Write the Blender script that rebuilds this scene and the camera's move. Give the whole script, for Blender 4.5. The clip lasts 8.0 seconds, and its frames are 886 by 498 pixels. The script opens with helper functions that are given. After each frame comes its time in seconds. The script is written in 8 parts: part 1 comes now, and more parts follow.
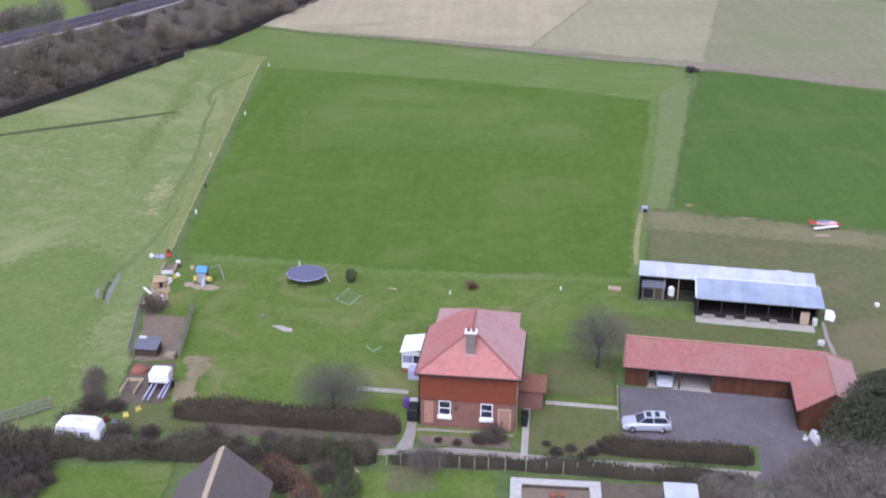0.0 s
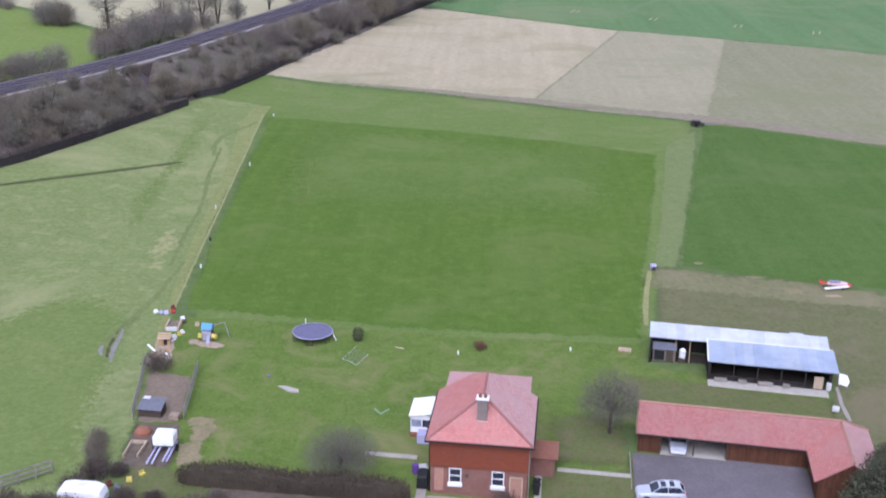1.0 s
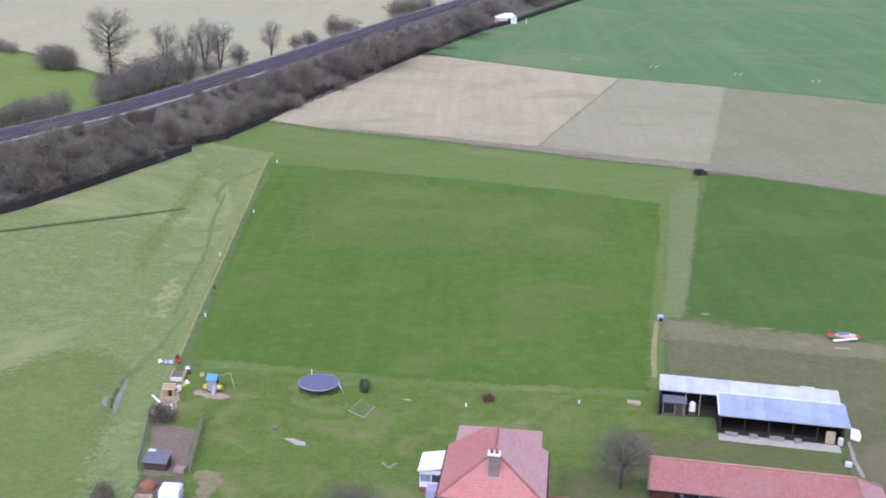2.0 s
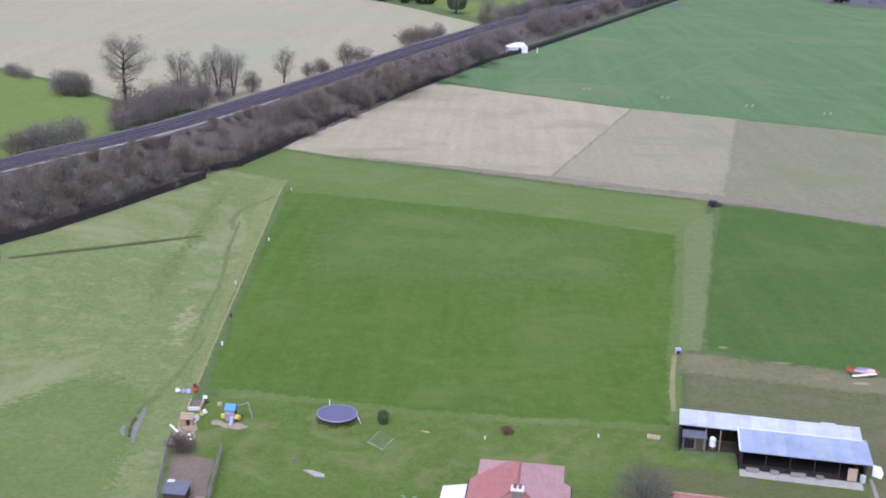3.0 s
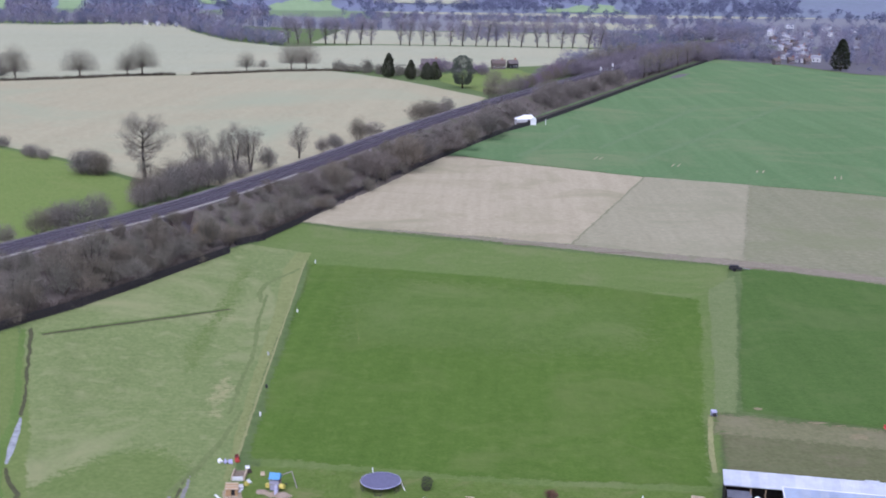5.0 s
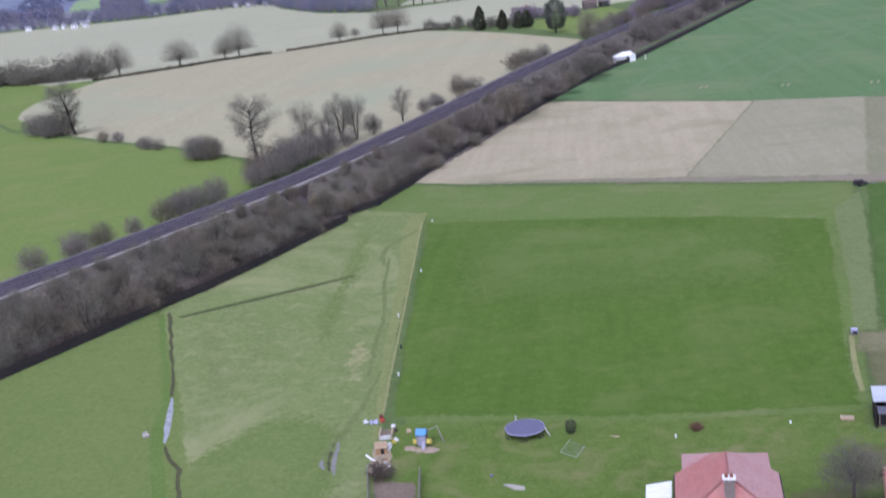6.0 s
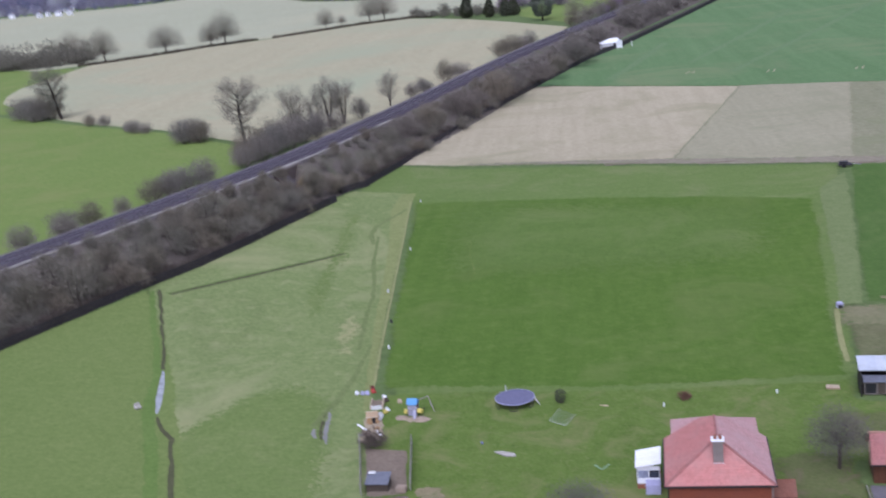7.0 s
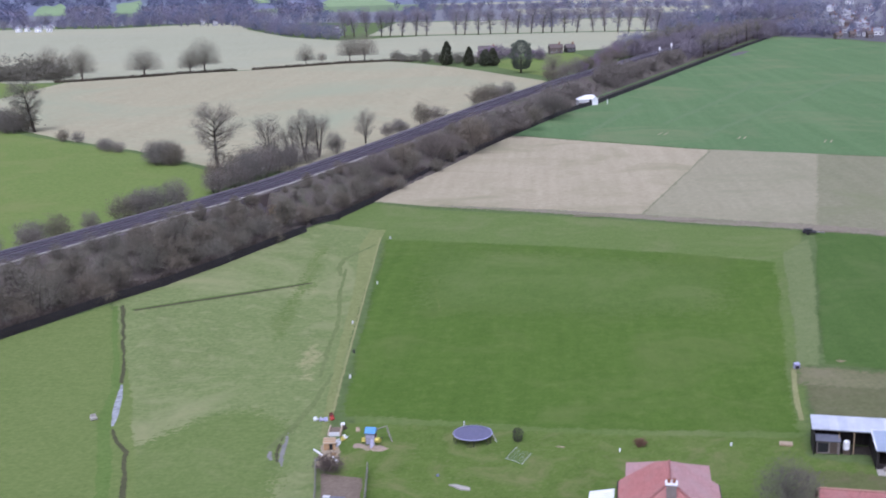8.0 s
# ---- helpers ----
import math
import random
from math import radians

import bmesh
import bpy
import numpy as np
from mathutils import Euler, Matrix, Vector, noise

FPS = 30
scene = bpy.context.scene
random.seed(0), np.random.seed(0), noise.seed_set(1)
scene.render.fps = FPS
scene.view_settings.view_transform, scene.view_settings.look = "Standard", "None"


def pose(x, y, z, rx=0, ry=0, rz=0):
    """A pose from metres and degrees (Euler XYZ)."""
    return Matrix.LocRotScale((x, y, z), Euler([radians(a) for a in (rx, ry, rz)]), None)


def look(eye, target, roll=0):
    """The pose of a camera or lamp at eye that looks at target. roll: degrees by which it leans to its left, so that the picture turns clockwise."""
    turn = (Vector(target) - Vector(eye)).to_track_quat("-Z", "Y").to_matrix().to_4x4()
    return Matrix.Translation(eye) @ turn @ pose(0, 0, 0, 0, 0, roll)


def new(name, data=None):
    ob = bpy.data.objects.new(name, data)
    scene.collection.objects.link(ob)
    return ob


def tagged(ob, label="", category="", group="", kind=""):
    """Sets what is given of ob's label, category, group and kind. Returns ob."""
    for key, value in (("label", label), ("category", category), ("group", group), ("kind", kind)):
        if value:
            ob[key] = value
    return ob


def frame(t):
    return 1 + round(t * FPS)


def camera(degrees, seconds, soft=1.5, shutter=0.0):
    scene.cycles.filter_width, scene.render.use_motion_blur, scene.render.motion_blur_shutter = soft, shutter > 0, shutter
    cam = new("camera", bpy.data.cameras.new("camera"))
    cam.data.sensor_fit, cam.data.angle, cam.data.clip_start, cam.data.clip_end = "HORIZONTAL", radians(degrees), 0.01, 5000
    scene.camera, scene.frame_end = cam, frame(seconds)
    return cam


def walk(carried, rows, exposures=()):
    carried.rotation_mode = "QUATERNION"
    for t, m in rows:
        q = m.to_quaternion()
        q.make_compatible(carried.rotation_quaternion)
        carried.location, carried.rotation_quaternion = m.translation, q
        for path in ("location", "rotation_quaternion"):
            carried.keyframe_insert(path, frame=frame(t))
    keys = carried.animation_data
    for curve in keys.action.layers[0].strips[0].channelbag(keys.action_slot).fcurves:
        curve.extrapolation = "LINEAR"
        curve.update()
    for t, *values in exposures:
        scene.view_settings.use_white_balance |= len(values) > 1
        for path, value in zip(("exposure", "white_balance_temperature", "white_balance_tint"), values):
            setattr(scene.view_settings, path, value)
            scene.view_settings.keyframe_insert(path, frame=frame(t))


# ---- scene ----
cam = camera(42.4, 8.0, soft=1.8, shutter=0.5)
PATH = [
    (0, (0.448, 0.259, 56.251), (-0.317, 18.781, 48.744), 0.58),
    (0.3, (-0.001, 0.974, 56.669), (-0.726, 19.607, 49.436), 1.04),
    (0.5, (-0.292, 1.395, 56.922), (-0.997, 20.102, 49.883), 1.14),
    (0.7, (-0.598, 1.760, 57.144), (-1.294, 20.548, 50.323), 1.05),
    (0.8, (-0.753, 1.937, 57.260), (-1.472, 20.686, 50.336), 0.78),
    (1, (-1.051, 2.287, 57.508), (-1.787, 21.078, 50.698), 1.14),
    (1.3, (-1.420, 2.717, 57.793), (-2.180, 21.643, 51.373), 1.35),
    (1.5, (-1.688, 2.939, 57.937), (-2.388, 21.911, 51.645), 1.51),
    (1.7, (-2.003, 3.067, 58.036), (-2.659, 22.068, 51.828), 1.39),
    (2.8, (-3.957, 3.441, 58.530), (-4.832, 22.570, 52.758), 1.75),
    (3, (-4.322, 3.452, 58.635), (-5.126, 22.617, 52.974), 1.92),
    (3.3, (-4.859, 3.405, 58.835), (-5.732, 22.611, 53.325), 1.87),
    (3.5, (-5.206, 3.293, 58.922), (-6.096, 22.561, 53.633), 2.07),
    (3.7, (-5.572, 3.113, 58.943), (-6.428, 22.408, 53.753), 2.20),
    (4, (-6.141, 2.755, 58.859), (-6.976, 22.092, 53.819), 2.14),
    (4.2, (-6.575, 2.487, 58.757), (-7.418, 21.824, 53.718), 2.22),
    (5.3, (-9.245, 0.813, 57.967), (-10.303, 20.325, 53.706), -1.37),
    (5.4, (-9.432, 0.700, 57.946), (-10.743, 20.166, 53.543), -2.61),
    (5.5, (-9.578, 0.620, 57.969), (-11.004, 20.052, 53.458), -2.09),
    (5.6, (-9.706, 0.567, 58.029), (-11.346, 19.840, 52.943), -2.57),
    (5.7, (-9.814, 0.522, 58.100), (-11.800, 19.700, 52.784), -4.44),
    (5.8, (-9.902, 0.457, 58.141), (-12.141, 19.635, 52.928), -5.58),
    (5.9, (-9.972, 0.358, 58.121), (-12.483, 19.469, 52.787), -5.24),
    (6, (-10.039, 0.211, 58.012), (-12.876, 19.340, 52.911), -6.56),
    (6.2, (-10.213, -0.220, 57.553), (-12.943, 18.980, 52.661), -4.86),
    (6.3, (-10.325, -0.454, 57.280), (-13.024, 18.797, 52.578), -5.67),
    (6.5, (-10.562, -0.897, 56.748), (-13.174, 18.287, 51.736), -5.48),
    (6.7, (-10.731, -1.209, 56.399), (-13.343, 17.984, 51.416), -6.51),
    (6.8, (-10.781, -1.346, 56.263), (-13.448, 17.825, 51.225), -6.91),
    (7, (-10.813, -1.605, 56.055), (-13.401, 17.511, 50.776), -6.24),
    (7.2, (-10.799, -1.802, 56.009), (-13.106, 17.300, 50.552), -5.37),
    (7.3, (-10.796, -1.894, 56.022), (-13.068, 17.222, 50.597), -5.84),
    (7.5, (-10.824, -2.104, 56.048), (-12.858, 17.064, 50.711), -4.63),
    (7.6, (-10.904, -2.273, 55.967), (-12.656, 16.965, 50.788), -0.94),
    (7.7, (-11.038, -2.505, 55.787), (-12.699, 16.806, 50.854), -0.03),
    (7.8, (-11.204, -2.791, 55.515), (-12.959, 16.611, 50.989), -0.68),
    (7.9, (-11.386, -3.106, 55.189), (-13.229, 16.289, 50.670), -1.12),
    (8, (-11.573, -3.436, 54.835), (-13.492, 15.948, 50.302), -1.57),
]
walk(cam, [(t, look(eye, target, roll)) for t, eye, target, roll in PATH], [(0, 0.50, 5465, 22), (1.5, 0.56, 5390, 23), (3.0, 0.47, 5330, 23.5), (5.6, 0.32, 5330, 24.5), (7.3, 0.26, 5370, 22), (8, 0.33, 5330, 24)])

# ---- world, sun, exposure ----
world = bpy.data.worlds.new("overcast_sky")
scene.world = world
world.use_nodes = True
wn = world.node_tree
wn.nodes.clear()
w_out = wn.nodes.new("ShaderNodeOutputWorld")
w_bg = wn.nodes.new("ShaderNodeBackground")
w_hsv = wn.nodes.new("ShaderNodeHueSaturation")
w_sky = wn.nodes.new("ShaderNodeTexSky")
w_sky.sky_type = 'NISHITA'
w_sky.sun_disc = False
w_sky.sun_elevation = radians(52)
w_sky.sun_rotation = radians(190)
w_sky.dust_density = 4.0
w_sky.air_density = 1.0
w_hsv.inputs["Saturation"].default_value = 0.28
w_bg.inputs["Strength"].default_value = 0.15
wn.links.new(w_sky.outputs[0], w_hsv.inputs["Color"])
wn.links.new(w_hsv.outputs[0], w_bg.inputs["Color"])
wn.links.new(w_bg.outputs[0], w_out.inputs["Surface"])

sun_data = bpy.data.lights.new("sun", 'SUN')
sun_data.energy = 0.9
sun_data.angle = radians(55)
sun_data.color = (1.0, 0.96, 0.9)
sun = new("sun", sun_data)
sun.matrix_world = look((-8, -95, 135), (0, 0, 0))


# ---- materials ----
def ramp(nt, fac, stops):
    r = nt.nodes.new("ShaderNodeValToRGB")
    els = r.color_ramp.elements
    while len(els) < len(stops):
        els.new(0.5)
    for e, (p, c) in zip(els, stops):
        e.position = p
        e.color = (*c, 1)
    nt.links.new(fac, r.inputs[0])
    return r.outputs[0]


def blend(nt, fac, a, b, mode='MIX'):
    m = nt.nodes.new("ShaderNodeMix")
    m.data_type = 'RGBA'
    m.blend_type = mode
    for sock, v in ((m.inputs[0], fac), (m.inputs[6], a), (m.inputs[7], b)):
        if isinstance(v, (int, float)):
            sock.default_value = v
        elif isinstance(v, tuple):
            sock.default_value = (*v, 1)
        else:
            nt.links.new(v, sock)
    return m.outputs[2]


def noise_tex(nt, vec, scale, detail=3.0, rough=0.55, dist=0.0):
    n = nt.nodes.new("ShaderNodeTexNoise")
    n.inputs["Scale"].default_value = scale
    n.inputs["Detail"].default_value = detail
    n.inputs["Roughness"].default_value = rough
    n.inputs["Distortion"].default_value = dist
    nt.links.new(vec, n.inputs["Vector"])
    return n.outputs[0]


def stretch(nt, vec, s, rot=0.0):
    m = nt.nodes.new("ShaderNodeMapping")
    m.inputs["Scale"].default_value = s
    m.inputs["Rotation"].default_value = (0, 0, rot)
    nt.links.new(vec, m.inputs["Vector"])
    return m.outputs[0]


def base_nodes(name, rough, metal=0.0, spec=0.3):
    m = bpy.data.materials.new(name)
    m.use_nodes = True
    nt = m.node_tree
    b = nt.nodes["Principled BSDF"]
    b.inputs["Roughness"].default_value = rough
    b.inputs["Metallic"].default_value = metal
    b.inputs["Specular IOR Level"].default_value = spec
    return m, nt, b


def bump(nt, b, height, strength, distance):
    n = nt.nodes.new("ShaderNodeBump")
    n.inputs["Strength"].default_value = strength
    n.inputs["Distance"].default_value = distance
    nt.links.new(height, n.inputs["Height"])
    nt.links.new(n.outputs[0], b.inputs["Normal"])


def shade(c, k):
    return tuple(min(1.0, v * k) for v in c)


def plain(name, col, rough=0.7, metal=0.0, vary=0.18, scale=2.0, spec=0.3, bumpy=0.15, rand=0.15):
    """Paint, plastic, metal and the like: two scales of mottling in the thing's own space."""
    m, nt, b = base_nodes(name, rough, metal, spec)
    tc = nt.nodes.new("ShaderNodeTexCoord")
    info = nt.nodes.new("ShaderNodeObjectInfo")
    n1 = noise_tex(nt, tc.outputs["Object"], scale, 3)
    n2 = noise_tex(nt, tc.outputs["Object"], scale * 9, 2)
    c = ramp(nt, n1, [(0.3, shade(col, 1 - vary)), (0.72, shade(col, 1 + vary * 0.6))])
    c = blend(nt, 0.35, c, ramp(nt, n2, [(0.3, shade(col, 1 - vary)), (0.7, shade(col, 1 + vary))]))
    c = blend(nt, 1.0, c, ramp(nt, info.outputs["Random"], [(0, (1 - rand,) * 3), (1, (1.0,) * 3)]), 'MULTIPLY')
    nt.links.new(c, b.inputs["Base Color"])
    bump(nt, b, n2, bumpy, 0.01)
    return m


def grass(name, low, mid, high, big=0.03, fine=2.2, streak=None, patch=None, patch_amount=0.5, patch_scale=0.09, edge=True):
    """Field surface in world space: broad patches, mottling, fine tufts and, if asked, mowing or drilling streaks."""
    m, nt, b = base_nodes(name, 0.95, 0, 0.1)
    g = nt.nodes.new("ShaderNodeNewGeometry")
    p = g.outputs["Position"]
    n1 = noise_tex(nt, p, big, 4, 0.6)
    n2 = noise_tex(nt, p, big * 8, 4, 0.65, 0.4)
    n3 = noise_tex(nt, p, fine, 3, 0.7)
    c = ramp(nt, n1, [(0.3, low), (0.5, mid), (0.72, high)])
    c = blend(nt, 0.42, c, ramp(nt, n2, [(0.3, low), (0.52, mid), (0.72, high)]))
    nm = noise_tex(nt, p, 0.55, 4, 0.7, 0.3)
    c = blend(nt, 0.4, c, ramp(nt, nm, [(0.3, shade(low, 0.82)), (0.5, mid), (0.7, shade(high, 1.12))]))
    c = blend(nt, 0.36, c, ramp(nt, n3, [(0.28, shade(low, 0.7)), (0.7, shade(high, 1.15))]))
    if streak:
        rot, freq, amount = streak
        v = stretch(nt, p, (freq, freq * 0.035, 1), rot)
        n4 = noise_tex(nt, v, 1.0, 3, 0.6)
        c = blend(nt, amount, c, ramp(nt, n4, [(0.32, shade(low, 0.8)), (0.68, shade(high, 1.15))]))
    if patch:
        n5 = noise_tex(nt, p, patch_scale, 5, 0.62, 0.8)
        mask = ramp(nt, n5, [(0.5, (0, 0, 0)), (0.68, (patch_amount,) * 3)])
        c = blend(nt, mask, c, patch)
        n7 = noise_tex(nt, p, patch_scale * 11, 3, 0.6, 0.5)
        c = blend(nt, ramp(nt, n7, [(0.56, (0, 0, 0)), (0.7, (patch_amount * 0.45,) * 3)]), c, patch)
    nt.links.new(c, b.inputs["Base Color"])
    bump(nt, b, n3, 0.55, 0.08)
    if edge:
        at = nt.nodes.new("ShaderNodeAttribute")
        at.attribute_name = "cover"
        n6 = noise_tex(nt, p, 0.9, 6, 0.85)
        add = nt.nodes.new("ShaderNodeMath")
        add.operation = 'MULTIPLY_ADD'
        nt.links.new(at.outputs["Fac"], add.inputs[0])
        add.inputs[1].default_value = 1.0
        sub = nt.nodes.new("ShaderNodeMath")
        sub.operation = 'MULTIPLY_ADD'
        nt.links.new(n6, sub.inputs[0])
        sub.inputs[1].default_value = 2.0
        sub.inputs[2].default_value = -1.0
        nt.links.new(sub.outputs[0], add.inputs[2])
        tuft = nt.nodes.new("ShaderNodeMath")
        tuft.operation = 'GREATER_THAN'
        nt.links.new(add.outputs[0], tuft.inputs[0])
        tuft.inputs[1].default_value = 0.45
        nt.links.new(tuft.outputs[0], b.inputs["Alpha"])
    return m


def tiles(name, col, dirt, course=0.3, along=0.24):
    """Plain clay tiles: courses up the slope, mottled tile by tile, lichen and stains."""
    m, nt, b = base_nodes(name, 0.85, 0, 0.25)
    tc = nt.nodes.new("ShaderNodeTexCoord")
    br = nt.nodes.new("ShaderNodeTexBrick")
    br.inputs["Scale"].default_value = 1.0
    br.inputs["Brick Width"].default_value = along
    br.inputs["Row Height"].default_value = course
    br.inputs["Mortar Size"].default_value = 0.014
    br.inputs["Color1"].default_value = (*shade(col, 0.86), 1)
    br.inputs["Color2"].default_value = (*shade(col, 1.12), 1)
    br.inputs["Mortar"].default_value = (*shade(col, 0.55), 1)
    nt.links.new(tc.outputs["UV"], br.inputs["Vector"])
    n1 = noise_tex(nt, tc.outputs["Object"], 0.45, 4, 0.6)
    n2 = noise_tex(nt, tc.outputs["Object"], 3.0, 3)
    c = blend(nt, ramp(nt, n1, [(0.42, (0, 0, 0)), (0.75, (0.75,) * 3)]), br.outputs["Color"], dirt)
    c = blend(nt, 0.25, c, ramp(nt, n2, [(0.3, shade(col, 0.7)), (0.7, shade(col, 1.2))]))
    nt.links.new(c, b.inputs["Base Color"])
    bump(nt, b, br.outputs["Fac"], -0.5, 0.02)
    return m


def bricks(name, col, col2, mortar):
    m, nt, b = base_nodes(name, 0.9, 0, 0.2)
    tc = nt.nodes.new("ShaderNodeTexCoord")
    br = nt.nodes.new("ShaderNodeTexBrick")
    br.inputs["Scale"].default_value = 1.0
    br.inputs["Brick Width"].default_value = 0.225
    br.inputs["Row Height"].default_value = 0.075
    br.inputs["Mortar Size"].default_value = 0.01
    br.inputs["Color1"].default_value = (*col, 1)
    br.inputs["Color2"].default_value = (*col2, 1)
    br.inputs["Mortar"].default_value = (*mortar, 1)
    nt.links.new(tc.outputs["UV"], br.inputs["Vector"])
    n1 = noise_tex(nt, tc.outputs["Object"], 0.7, 4, 0.6)
    c = blend(nt, ramp(nt, n1, [(0.4, (0, 0, 0)), (0.75, (0.5,) * 3)]), br.outputs["Color"], shade(col, 0.72))
    nt.links.new(c, b.inputs["Base Color"])
    bump(nt, b, br.outputs["Fac"], -0.5, 0.01)
    return m


def boards(name, col, width=0.18, upright=True, rough=0.8, vary=0.3):
    """Boarding with a gap line every width metres and grain along the boards."""
    m, nt, b = base_nodes(name, rough, 0, 0.2)
    tc = nt.nodes.new("ShaderNodeTexCoord")
    br = nt.nodes.new("ShaderNodeTexBrick")
    br.offset = 0.5
    br.inputs["Scale"].default_value = 1.0
    br.inputs["Brick Width"].default_value = 3.0
    br.inputs["Row Height"].default_value = width
    br.inputs["Mortar Size"].default_value = 0.012
    br.inputs["Color1"].default_value = (*shade(col, 1 - vary), 1)
    br.inputs["Color2"].default_value = (*shade(col, 1 + vary), 1)
    br.inputs["Mortar"].default_value = (*shade(col, 0.35), 1)
    v = stretch(nt, tc.outputs["UV"], (1, 1, 1), radians(90) if upright else 0)
    nt.links.new(v, br.inputs["Vector"])
    n1 = noise_tex(nt, tc.outputs["Object"], 1.6, 4)
    c = blend(nt, 0.35, br.outputs["Color"], ramp(nt, n1, [(0.3, shade(col, 0.55)), (0.7, shade(col, 1.35))]))
    nt.links.new(c, b.inputs["Base Color"])
    bump(nt, b, br.outputs["Fac"], -0.6, 0.015)
    return m


def corrugated(name, col, stain):
    m, nt, b = base_nodes(name, 0.5, 0.35, 0.4)
    tc = nt.nodes.new("ShaderNodeTexCoord")
    info = nt.nodes.new("ShaderNodeObjectInfo")
    n1 = noise_tex(nt, tc.outputs["Object"], 0.6, 5, 0.65)
    n2 = noise_tex(nt, stretch(nt, tc.outputs["Object"], (6, 0.6, 1)), 1.0, 3)
    c = ramp(nt, n1, [(0.35, shade(col, 0.86)), (0.7, shade(col, 1.08))])
    c = blend(nt, ramp(nt, n2, [(0.55, (0, 0, 0)), (0.8, (0.45,) * 3)]), c, stain)
    c = blend(nt, 1.0, c, ramp(nt, info.outputs["Random"], [(0, (0.84, 0.86, 0.9)), (0.8, (1.0,) * 3), (1, (1.0, 0.97, 0.88))]), 'MULTIPLY')
    nt.links.new(c, b.inputs["Base Color"])
    return m


def twig_mat(name, col, col2):
    """Bark and twigs: mottled, each clump a little different."""
    m, nt, b = base_nodes(name, 0.95, 0, 0.1)
    tc = nt.nodes.new("ShaderNodeTexCoord")
    info = nt.nodes.new("ShaderNodeObjectInfo")
    g = nt.nodes.new("ShaderNodeNewGeometry")
    n1 = noise_tex(nt, tc.outputs["Object"], 0.5, 4, 0.6)
    c = ramp(nt, n1, [(0.32, shade(col, 0.75)), (0.5, col), (0.72, col2)])
    c = blend(nt, 0.4, c, ramp(nt, g.outputs["Random Per Island"], [(0, shade(col, 0.72)), (0.5, col), (1, shade(col2, 1.15))]))
    c = blend(nt, 1.0, c, ramp(nt, info.outputs["Random"], [(0, (0.84, 0.86, 0.82)), (0.5, (0.95, 0.94, 0.91)), (1, (1.06, 1.02, 0.98))]), 'MULTIPLY')
    nt.links.new(c, b.inputs["Base Color"])
    return m


def glass_mat(name, col, rough=0.08):
    m, nt, b = base_nodes(name, rough, 0, 0.6)
    tc = nt.nodes.new("ShaderNodeTexCoord")
    n1 = noise_tex(nt, tc.outputs["Object"], 1.5, 2)
    nt.links.new(ramp(nt, n1, [(0.3, shade(col, 0.7)), (0.7, shade(col, 1.3))]), b.inputs["Base Color"])
    return m


MAT = {}
MAT["rough_ground"] = grass("rough_ground", (0.08, 0.12, 0.04), (0.105, 0.15, 0.05), (0.14, 0.18, 0.07), big=0.006, fine=0.5, edge=False)
MAT["mown_field"] = grass("mown_field", (0.06, 0.112, 0.0145), (0.079, 0.14, 0.021), (0.114, 0.171, 0.034), 0.016, 2.5, streak=(radians(88), 0.35, 0.12), patch=(0.135, 0.17, 0.05), patch_amount=0.5, patch_scale=0.05)
MAT["headland"] = grass("headland", (0.095, 0.148, 0.033), (0.12, 0.176, 0.045), (0.158, 0.2, 0.067), 0.03, 1.6, patch=(0.19, 0.205, 0.09), patch_amount=0.5, patch_scale=0.06)
MAT["garden_lawn"] = grass("garden_lawn", (0.068, 0.117, 0.018), (0.096, 0.152, 0.028), (0.15, 0.195, 0.052), 0.05, 2.8, patch=(0.2, 0.195, 0.085), patch_amount=0.8, patch_scale=0.13)
MAT["pasture"] = grass("pasture", (0.116, 0.164, 0.051), (0.162, 0.21, 0.073), (0.226, 0.252, 0.105), 0.018, 1.4, patch=(0.275, 0.278, 0.138), patch_amount=0.95, patch_scale=0.03)
MAT["west_field"] = grass("west_field", (0.108, 0.158, 0.038), (0.14, 0.19, 0.053), (0.18, 0.215, 0.073), 0.02, 1.5)
MAT["bank_grass"] = grass("bank_grass", (0.085, 0.145, 0.03), (0.115, 0.18, 0.042), (0.15, 0.205, 0.06), 0.1, 2.0)
MAT["east_field"] = grass("east_field", (0.055, 0.105, 0.02), (0.07, 0.128, 0.027), (0.098, 0.152, 0.04), 0.02, 2.0, streak=(radians(8), 0.4, 0.15), patch=(0.13, 0.165, 0.06), patch_amount=0.4, patch_scale=0.06)
MAT["trodden"] = grass("trodden", (0.094, 0.105, 0.044), (0.124, 0.131, 0.061), (0.158, 0.157, 0.079), 0.04, 1.6, patch=(0.178, 0.15, 0.094), patch_amount=0.8, patch_scale=0.07)
MAT["stubble_pale"] = grass("stubble_pale", (0.315, 0.277, 0.18), (0.378, 0.328, 0.22), (0.43, 0.372, 0.262), 0.02, 0.7, streak=(radians(16), 0.3, 0.16), patch=(0.275, 0.255, 0.155), patch_amount=0.8, patch_scale=0.035)
MAT["stubble_grey"] = grass("stubble_grey", (0.25, 0.234, 0.147), (0.3, 0.276, 0.18), (0.342, 0.312, 0.216), 0.02, 0.7, streak=(radians(16), 0.3, 0.12), patch=(0.245, 0.24, 0.15), patch_amount=0.8, patch_scale=0.045)
MAT["stubble_green"] = grass("stubble_green", (0.18, 0.185, 0.103), (0.226, 0.22, 0.133), (0.265, 0.248, 0.165), 0.02, 0.7, streak=(radians(-14), 0.3, 0.12), patch=(0.19, 0.2, 0.105), patch_amount=0.8, patch_scale=0.045)
